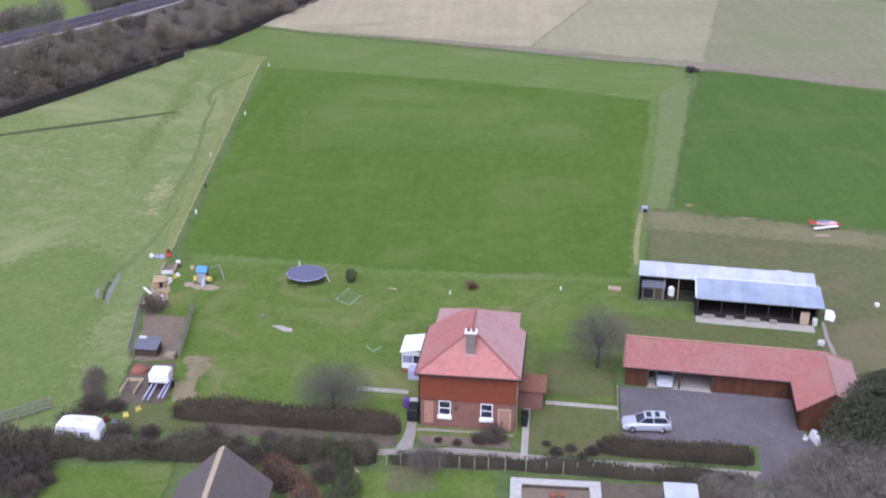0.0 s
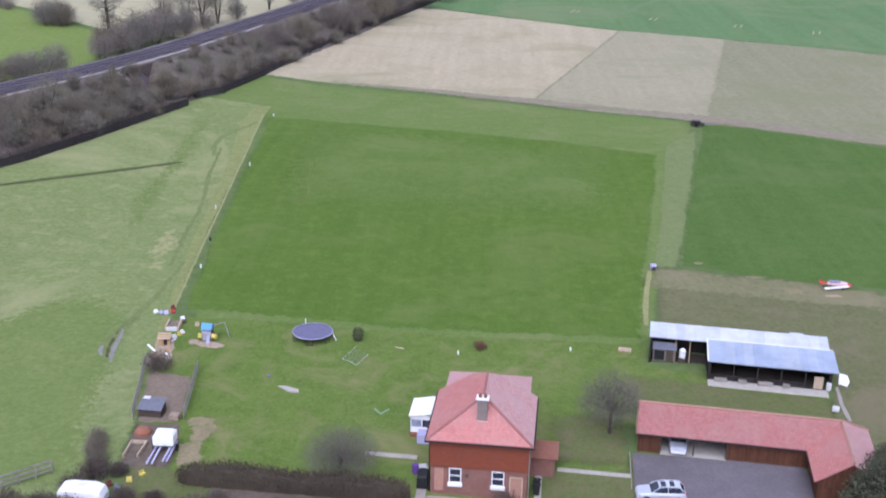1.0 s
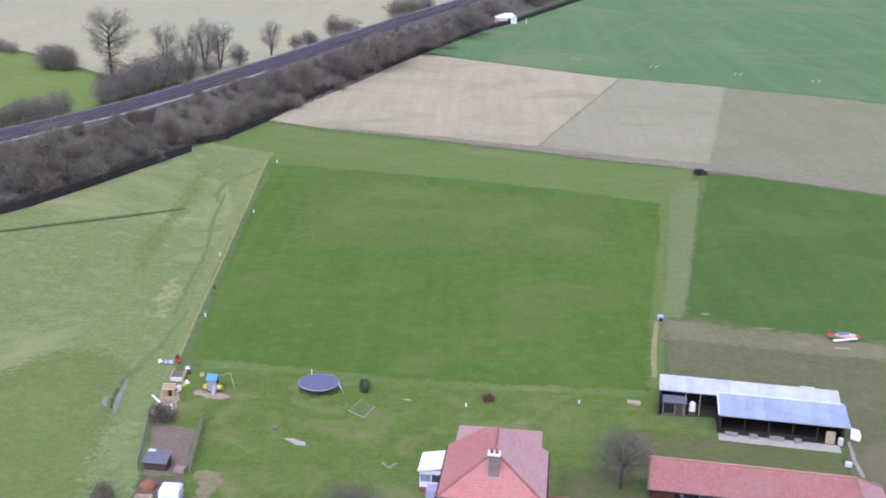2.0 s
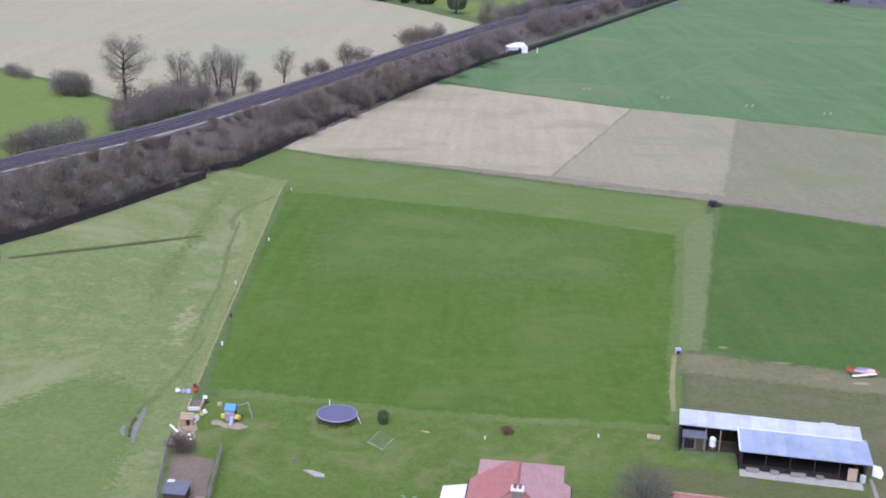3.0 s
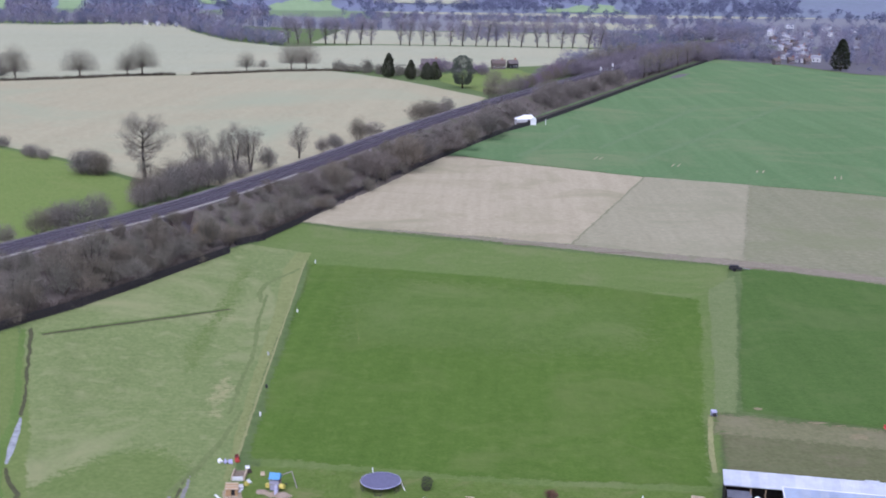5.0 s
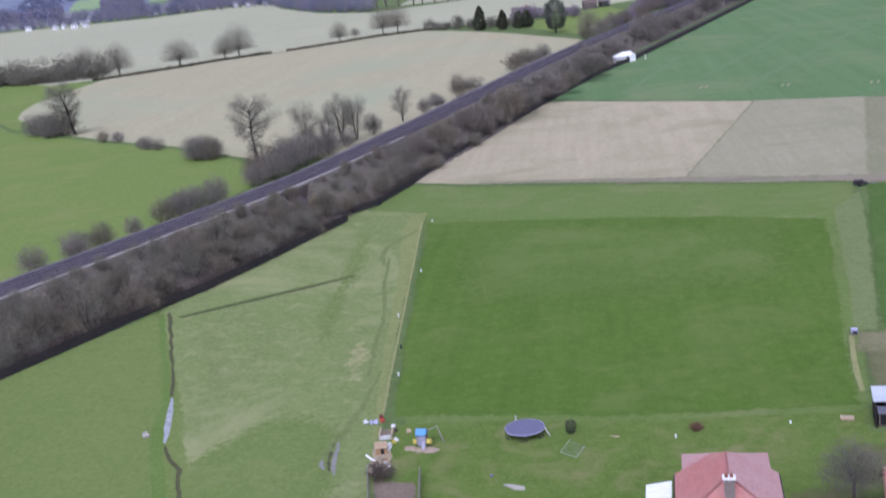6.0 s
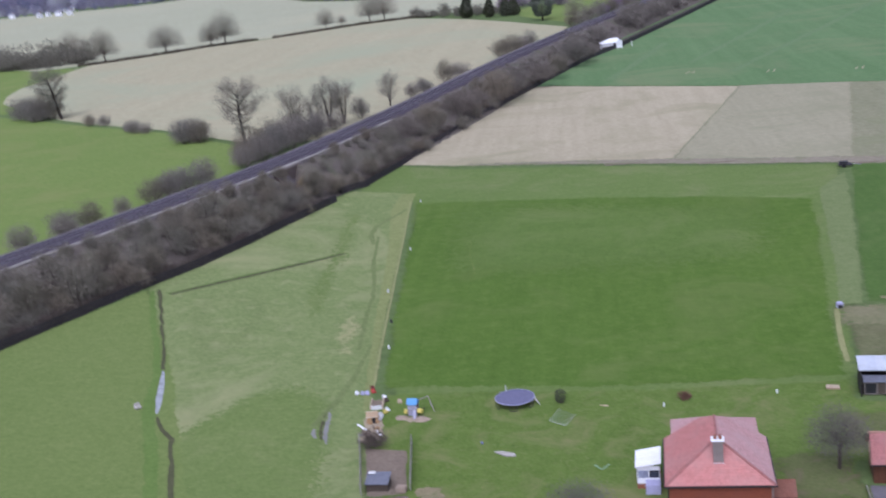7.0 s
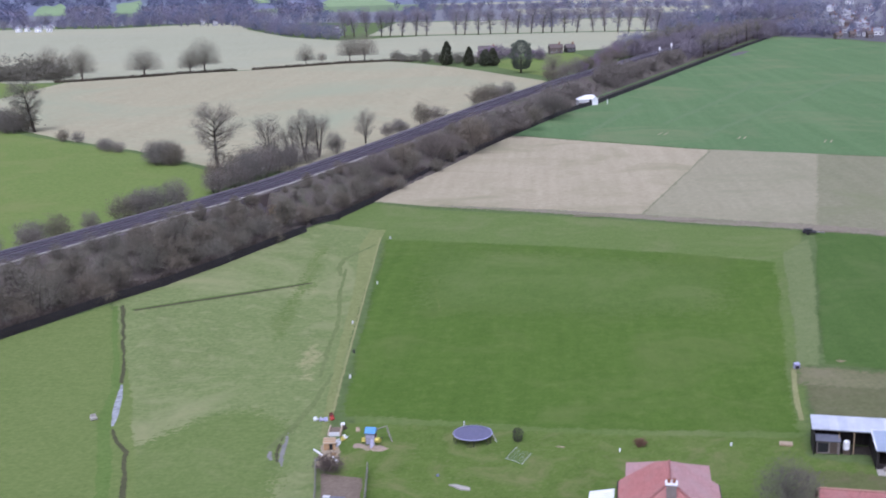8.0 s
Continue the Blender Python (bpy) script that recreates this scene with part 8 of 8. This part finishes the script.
part("net_post", Geo().tube((-1.2, R - 0.3, 0.9), (-1.2, R - 0.3, 1.6), 0.05, n=6), "white", tr)
play = thing("climbing_frame", "wooden climbing tower with blue roof, swing arm and sandy mounds", "climbing frame", (-33.9, 126.2, 0.05), -5)
for x in (-0.62, 0.62):
    for y in (-0.55, 0.55):
        part("post", Geo().box(x - 0.05, y - 0.05, 0, x + 0.05, y + 0.05, 1.95), "wood_grey", play)
part("platform", Geo().box(-0.7, -0.62, 0.9, 0.7, 0.62, 0.98), "wood_grey", play)
part("roof", Geo().solid([[(-0.75, -0.75, 1.75), (-0.75, 0.75, 1.75), (-0.75, 0, 2.45)], [(0.75, -0.75, 1.75), (0.75, 0.75, 1.75), (0.75, 0, 2.45)]]), "blue", play, "light blue canvas roof")
for y in (-0.58, 0.58):
    part("side_panel", Geo().box(-0.6, y - 0.03, 1.0, 0.6, y + 0.03, 1.5), "wood_lilac", play, "grey-lilac side panel")
part("skirt_panel", Geo().box(-0.57, -0.56, 0.1, 0.57, -0.5, 0.88), "wood_lilac", play)
part("swing_beam", Geo().tube((0.55, 0.4, 1.9), (1.9, 1.5, 2.1), 0.085, n=6), "wood_grey", play)
part("swing_leg", Geo().tube((1.9, 1.5, 2.1), (2.75, 0.9, 0), 0.085, n=6), "wood_grey", play)
part("swing_leg", Geo().tube((1.9, 1.5, 2.1), (2.0, 2.7, 0), 0.085, n=6), "wood_grey", play)
part("swing_seat", Geo().box(1.1, 0.75, 0.5, 1.45, 1.0, 0.54), "black", play)
part("slide", Geo().slab([(0.35, -1.95, 0.12), (0.75, -1.85, 0.12), (0.5, -0.6, 0.95), (0.1, -0.7, 0.95)], 0.06), "wood_lilac", play, "pale grey slide")
part("play_barrel", Geo().tube((0.72, -0.3, 0.7), (1.35, -0.45, 0.7), 0.36, n=12), "yellow", play, "yellow play barrel")
part("climbing_panel", Geo().box(-1.25, -0.5, 0.35, -0.75, -0.1, 0.95, 0.04), "yellow", play, "yellow panel")
part("red_bucket", Geo().lathe([(0.14, 0.98), (0.2, 1.35), (0.16, 1.38)], 10, 0.5, 0.2), "maroon", play, "dark red bucket")
for x, y, rx_, ry_, h_ in ((-1.35, -1.0, 0.85, 0.6, 0.3), (1.25, -1.5, 0.95, 0.75, 0.36), (0.35, -1.1, 0.8, 0.5, 0.22)):
    md = Geo()
    rings = []
    for q, z in ((1.0, -0.02), (0.86, h_ * 0.4), (0.55, h_ * 0.8), (0.12, h_)):
        rings.append([(x + rx_ * q * math.cos(k * 0.628) * (1 + 0.16 * math.sin(k * 2.3 + x)), y + ry_ * q * math.sin(k * 0.628), z) for k in range(10)])
    single("sand_mound", md.solid(rings), "sand_brown", "low mound of brown sand under a climbing frame", "sand", (-33.9, 126.2, 0.05), -5)
play.scale = (0.88, 0.88, 0.88)
field("play_sand", [(-36.2, 125.2), (-34.8, 126.0), (-32.2, 125.6), (-30.9, 124.6), (-32.0, 123.2), (-34.4, 123.6)], 0.10, "pale_earth", "worn sandy ground under a climbing frame", "soil", step=0.6, wob=0.5, feather=0.8)
net = thing("goal_net", "collapsed small goal frame with pale netting on lawn", "goal", (-15.6, 123.0, 0.05), -20)
net.scale = (0.8, 1.0, 1.0)
part("goal_post", Geo().tube((-1.6, 2.2, 0.05), (-1.6, -1.3, 0.05), 0.022, n=6).tube((-1.6, -1.3, 0.05), (1.4, -2.2, 0.05), 0.022, n=6).tube((1.4, -2.2, 0.05), (1.5, 0.6, 0.3), 0.022, n=6), "white_dull", net)
gn = Geo()
for k in range(9):
    u = k / 8
    gn.beam((-1.6 + 3.0 * u, -1.3 - 0.9 * u, 0.06), (-1.6 + 3.1 * u, 2.0 - 1.4 * u, 0.12), 0.012, 0.014)
    gn.beam((-1.6, -1.3 + 3.3 * u, 0.07), (1.42, -2.2 + 2.8 * u, 0.07), 0.012, 0.014)
part("netting", gn, "net", net, "loose pale green net")
single("plywood_sheet", Geo().solid([[(-1.5, 0.3, 0), (0.1, -0.8, 0), (1.2, -0.7, 0), (1.0, -0.1, 0), (-0.6, 0.5, 0)], [(-1.5, 0.3, 0.1), (0.1, -0.8, 0.16), (1.2, -0.7, 0.14), (1.0, -0.1, 0.12), (-0.6, 0.5, 0.1)]]), "concrete", "weathered pale board lying on lawn", "board", (-21.9, 114.1, 0.06), -8)
cloth = thing("garden_netting", "crumpled pale mint netting lying on lawn", "netting", (-11.5, 109.7, 0.03), 0)
cloth.scale = (0.8, 0.8, 0.8)
part("fold", Geo().slab([(-1.1, 0.8, 0.02), (-0.75, 0.85, 0.05), (0.12, -0.7, 0.08), (-0.05, -0.8, 0.02)], 0.03), "mint", cloth)
part("fold", Geo().slab([(0.14, -0.7, 0.03), (0.0, -0.4, 0.06), (0.9, 0.8, 0.06), (1.15, 0.7, 0.02)], 0.03), "mint", cloth)
single("ball", Geo().lathe([(0.02, 0.0), (0.14, 0.06), (0.18, 0.18), (0.14, 0.3), (0.02, 0.36)], 10), "dull_blue", "dull blue ball on lawn", "ball", (-24.8, 116.8, 0.05))
single("offcut", Geo().solid([[(-0.7, 0.2, 0), (0.1, 0.1, 0), (0.45, -0.15, 0), (0.2, -0.2, 0)], [(-0.7, 0.2, 0.06), (0.1, 0.1, 0.1), (0.45, -0.15, 0.12), (0.2, -0.2, 0.08)]]), "wood_pale", "pale wood offcut on lawn", "offcut", (-10.7, 125.7, 0.05))
pal = thing("wooden_pallet", "low pale wooden pallet on grass", "pallet", (16.0, 127.3, 0.06), -10)
for k in range(6):
    part("slat", Geo().box(-0.75 + k * 0.26, -0.5, 0.18, -0.53 + k * 0.26, 0.5, 0.22), "wood_pale", pal)
part("bearer", Geo().box(-0.75, -0.5, 0, 0.77, -0.4, 0.179).box(-0.75, -0.05, 0, 0.77, 0.05, 0.179).box(-0.75, 0.4, 0, 0.77, 0.5, 0.179), "wood", pal)
for x, y in ((-3.8, 124.6), (9.5, 126.7)):
    single("white_peg", Geo().box(-0.09, -0.07, 0, 0.09, 0.07, 0.45, 0.02), "white", "white marker peg in lawn", "marker", (x, y, 0.05), 15, "white marker pegs")
for x, y in ((-40.6, 149.7), (-44.5, 202), (-42.0, 161.1), (-44.8, 176.5), (-60.4, 291.5), (-47.4, 241.0)):
    single("field_marker", Geo().box(-0.13, -0.1, 0, 0.13, 0.1, 0.6, 0.03), "white_dull" if y not in (161.1,) else "dark_steel", "small marker at field edge", "marker", (x, y, 0.05), 20, "field edge markers")
single("metering_box", Geo().box(-0.38, -0.32, 0, 0.38, 0.32, 0.8, 0.05), "lavender", "pale lavender metal box at a paddock corner", "box", (22.9, 155.2, 0.05), 6)
single("box_hatch", Geo().box(-0.3, -0.05, 0.0, 0.3, 0.0, 0.5, 0.01), "dark_steel", "dark plate at the front of a metal box", "hatch", (22.93, 154.84, 0.06), 6)
ribbon("pale_verge", [(22.3, 154.6), (21.0, 147), (20.0, 140), (19.5, 135.0)], [0.9, 1.0, 1.0, 0.8], 0.10, "verge", "straw-pale uncut grass beside paddock", "field", wob=0.2, feather=0.3)
for x, y, w_, d_ in ((29.8, 158.4, 1.3, 1.0), (36.8, 153.4, 2.2, 0.8), (39.7, 152.6, 1.5, 0.7), (42.3, 151.6, 1.6, 0.9), (41.2, 148.6, 1.8, 1.6)):
    field("bare_patch", [(x - w_, y - d_ * 0.3), (x - w_ * 0.4, y - d_), (x + w_ * 0.6, y - d_ * 0.8), (x + w_, y), (x + w_ * 0.5, y + d_), (x - w_ * 0.6, y + d_ * 0.7)], 0.10, "sand_tan", "scuffed tan patch of bare earth in grass", "soil", step=0.8, wob=0.5, feather=0.9)
single("loose_board", Geo().solid([[(-1.1, -0.35, 0), (1.1, -0.3, 0), (0.8, 0.35, 0), (-0.9, 0.3, 0)], [(-1.1, -0.35, 0.08), (1.1, -0.3, 0.1), (0.8, 0.35, 0.1), (-0.9, 0.3, 0.08)]]), "sand_solid", "flat pale sheet lying in grass", "board", (46.0, 147.2, 0.05))


def post_rail(name, line, label, tall=1.2, step=2.0, material="wood_grey"):
    f = thing(name, label, "fence")
    pts = sample(line, step)
    for x, y, a in pts:
        part("post", Geo().box(x - 0.06, y - 0.06, 0, x + 0.06, y + 0.06, tall), material, f)
    for (x0, y0, _), (x1, y1, _) in zip(pts, pts[1:]):
        for z in (0.3, 0.65, 1.0):
            part("rail", Geo().beam((x0, y0, z * tall), (x1, y1, z * tall), 0.06, 0.2), material, f)
    return f


post_rail("plot_fence", [(-39.3, 118.6), (-38.0, 112), (-36.7, 104.6)], "grey board fence round a vegetable plot", 1.3, 1.6)
post_rail("plot_fence", [(-33.0, 117.6), (-32.2, 111), (-31.5, 104.9)], "grey board fence round a vegetable plot", 1.3, 1.6)
post_rail("field_gate_fence", [(-44.8, 91.8), (-41.0, 95.2)], "grey slatted gate fence at field edge", 1.4, 1.6)
post_rail("drive_rail", [(14.0, 103), (13.3, 94.4)], "low pale kerb rail beside drive", 0.14, 2.2, "concrete")
coop2 = thing("hutch", "dark grey felt-roofed hutch in a soil plot", "hutch", (-35.2, 107.2, 0.08), -4)
coop2.scale = (0.74, 1.0, 1.0)
single("crate", Geo().box(-0.55, -0.4, 0, 0.55, 0.4, 0.5, 0.04).box(-0.5, -0.35, 0.501, 0.5, 0.35, 0.56), "sand_brown", "faded brown crate in a soil plot", "crate", (-32.6, 106.4, 0.09), -10)
part("body", Geo().box(-1.6, -0.7, 0, 1.6, 0.9, 1.0), "wood_dark", coop2)
part("roof", Geo().slab([(-1.75, -0.95, 0.95), (1.75, -0.95, 0.95), (1.75, 1.05, 1.45), (-1.75, 1.05, 1.45)], 0.07), "felt", coop2, "blue-grey felt roof")
part("lid", Geo().box(-1.5, 0.5, 1.46, -0.5, 1.0, 1.55), "white_dull", coop2)
tank = thing("trailer_tank", "white square tank on a pale trailer frame", "trailer", (-31.8, 99.9, 0.1), 1)
part("tank", Geo().box(-1.0, -0.7, 0.7, 1.0, 1.0, 2.05, 0.25), "white", tank)
part("frame_rail", Geo().beam((-0.75, 1.0, 0.55), (-0.95, -3.3, 0.45), 0.14, 0.14).beam((-0.35, 1.0, 0.55), (-0.45, -3.3, 0.45), 0.14, 0.14).beam((0.65, 1.0, 0.55), (0.45, -2.8, 0.45), 0.14, 0.14).beam((0.95, 1.0, 0.55), (0.85, -2.8, 0.45), 0.14, 0.14), "lavender", tank, "pale lilac frame rails")
for x in (-1.1, 1.1):
    part("wheel", Geo().tube((x - 0.1, 0.1, 0.33), (x + 0.1, 0.1, 0.33), 0.33, n=14), "rubber", tank)
cold = thing("cold_frame", "pale wooden cold frame in vegetable plot", "planter", (-34.7, 99.9, 0.035), 2)
cold.scale = (0.85, 0.85, 0.9)
for p0, p1 in (((-0.9, 1.4, 0.25), (0.9, 1.4, 0.25)), ((-0.9, 1.4, 0.25), (-1.0, -2.0, 0.25)), ((0.9, 1.4, 0.25), (0.6, -1.8, 0.25))):
    part("side_board", Geo().beam(p0, p1, 0.16, 0.4), "wood_pale", cold)
single("russet_compost", Geo().lathe([(0.9, 0.0), (0.85, 0.3), (0.5, 0.6), (0.1, 0.7)], 12), "brick_red", "heap of russet compost", "heap", (-35.0, 103.2, 0.05))
for x, y, mt, nm, lb in ((-32.7, 95.2, "yellow", "toy_digger", "yellow plastic toy on bare ground"), (-33.6, 94.0, "yellow", "toy_digger", "yellow plastic toy on bare ground"), (-34.3, 92.6, "dull_blue", "crate", "blue plastic crate beside hedge"), (-35.2, 93.2, "maroon", "crate", "dark red plastic crate beside hedge"),
                         (-42.3, 133.5, "white", "bin", "white plastic bin on grass"), (-41.55, 133.4, "lavender", "crate", "lilac plastic crate on grass"), (-40.95, 133.3, "lavender", "crate", "lilac plastic crate on grass"), (-40.5, 134.9, "maroon", "toy_car", "dark red toy on grass"), (-40.2, 133.8, "red", "toy_car", "red plastic toy on grass"),
                         (-38.4, 131.6, "white", "bucket", "white bucket on grass"), (-38.0, 130.7, "wood_dark", "crate", "dark wooden crate on grass"), (-37.4, 127.6, "white", "garden_chair", "white plastic garden seat"), (-37.55, 127.0, "yellow", "toy_digger", "yellow plastic toy on grass"), (-36.2, 130.0, "wood_pale", "offcut", "pale wood offcut on grass"), (-38.0, 126.2, "white_dull", "bucket", "pale bucket by a timber den"), (-71.9, 133.0, "concrete", "trough", "pale trough beside ditch"), (30.6, 93.8, "white_dull", "sack", "pale sack at lodge corner"), (-10.6, 85.7, "wood_pale", "crate", "pale wooden crate by hedge")):
    big = 0.28 if nm != "trough" else 0.42
    th = thing(nm, lb, nm.replace("_", " "), (x, y, 0.06), x * 37 % 90)
    part("body", Geo().box(-big, -big * 0.7, 0.0, big, big * 0.7, big * 1.1, 0.08), mt, th)
    part("top", Geo().box(-big * 0.9, big * 0.3, big * 1.101, big * 0.9, big * 0.68, big * 1.8, 0.05), mt, th)
fr_ = thing("planter_frame", "open pale-rimmed wooden planter frame on grass", "planter", (-39.0, 129.7, 0.06), 4)
part("side_board", Geo().box(-0.85, -1.5, 0, -0.66, 1.2, 0.5, 0.03), "wood_pale", fr_)
part("side_board", Geo().box(0.66, -1.5, 0, 0.85, 1.2, 0.5, 0.03), "wood_pale", fr_)
part("end_board", Geo().box(-0.65, -1.5, 0, 0.65, -1.28, 0.5, 0.03), "white_dull", fr_, "grey-white end board")
part("soil", Geo().box(-0.65, -1.27, 0, 0.65, 1.2, 0.2), "soil_solid", fr_, "dark soil")
ph = thing("playhouse", "weathered orange timber den with black block for the shade in the opening", "playhouse", (-38.7, 124.6, 0.06), 8)
part("side_wall", Geo().slab([(-0.95, -0.8, 0.0), (-0.8, -0.7, 1.1), (-0.75, 0.8, 1.25), (-0.95, 0.9, 0.0)], 0.12), "wood_orange", ph)
part("side_wall", Geo().slab([(0.75, 0.9, 0.0), (0.7, 0.8, 1.2), (0.75, -0.7, 1.0), (0.8, -0.8, 0.0)], 0.12), "wood_orange", ph)
part("back_wall", Geo().box(-0.8, 0.78, 0, 0.7, 0.9, 1.15), "wood_orange", ph)
for k, (w0, w1) in enumerate(((-0.78, -0.45), (-0.42, -0.12), (0.42, 0.74))):
    part("board", Geo().box(w0, -0.8 + 0.03 * k, 0, w1, -0.73 + 0.03 * k, 1.0 - 0.12 * k, 0.01), "wood_orange", ph)
for k in range(5):
    part("roof_board", Geo().slab([(-1.0, -0.85 + k * 0.36, 1.12 + k * 0.05), (0.85, -0.8 + k * 0.36, 1.04 + k * 0.05), (0.85, -0.46 + k * 0.36, 1.1 + k * 0.05), (-1.0, -0.51 + k * 0.36, 1.18 + k * 0.05)], 0.04), "wood_orange" if k % 2 else "wood_pale", ph)
ph.scale = (0.82, 0.82, 0.82)
# Black block set in the den's opening to give its inner shade.
part("interior", Geo().box(-0.1, -0.6, 0.02, 0.4, -0.5, 0.85), "black", ph, "black block for the shade in the opening")
for x, y, rz, ln in ((-39.9, 123.1, -52, 2.2), (-37.5, 121.2, -62, 1.7), (-37.9, 125.4, 75, 1.0)):
    single("plank", Geo().box(-ln / 2, -0.13, 0, ln / 2, 0.13, 0.1, 0.02), "white", "white-painted plank lying on rubble", "plank", (x, y, 0.1), rz, "loose white planks")
for x, y, r_, mt in ((-38.9, 121.3, 0.5, "sand_brown"), (-39.6, 120.9, 0.35, "wood_grey"), (-37.9, 122.6, 0.4, "wood_orange"), (-38.4, 119.9, 0.45, "wood_dark")):
    single("rubble_heap", Geo().lathe([(r_, 0), (r_ * 0.9, r_ * 0.3), (r_ * 0.55, r_ * 0.6), (r_ * 0.1, r_ * 0.7)], 7), mt, "small heap of timber scraps and rubble", "heap", (x, y, 0.06), x * 41 % 90)
single("motorbike_cover", Geo().solid([[(-0.45, -1.0, 0.0), (0.45, -1.0, 0.0), (0.3, -0.8, 0.75), (-0.3, -0.8, 0.75)], [(-0.5, 0.1, 0.0), (0.5, 0.1, 0.0), (0.3, 0.0, 1.15), (-0.3, 0.0, 1.15)], [(-0.42, 1.0, 0.0), (0.42, 1.0, 0.0), (0.22, 0.8, 0.95), (-0.22, 0.8, 0.95)]]), "white", "white covered motorbike standing at lodge corner", "motorbike", (31.4, 93.6, 0.1), 12).scale = (0.5, 0.82, 0.9)
for k in range(16):
    x = -8 + k * 1.55 + 0.3 * math.sin(k * 5.1)
    single("fence_stake", Geo().box(-0.05, -0.05, 0, 0.05, 0.05, 1.25, 0.01), "wood_grey", "grey stake in low garden hedge", "stake", (x, 87.0 - 0.03 * x, 0), 0, "garden fence stakes")
for x, y in ((26, 408), (51.5, 394), (78, 383), (101, 373), (123, 362)):
    for k in (0, 2.0):
        ribbon("wheeling", [(x + k, y), (x + k + 1.0, y + 3.2), (x + k + 2.2, y + 7.0)], [0.5, 0.7, 0.35], 0.09, "pale_earth", "short pale wheeling at crop edge", "field", wob=0.1, feather=0.12)
ribbon("paddock_path", [(38.9, 119.6), (38.3, 115.4), (38.1, 111.4)], [0.5, 0.55, 0.6], 0.10, "gravel", "thin pale path between barn and lodge", "path", wob=0.1, feather=0.12)
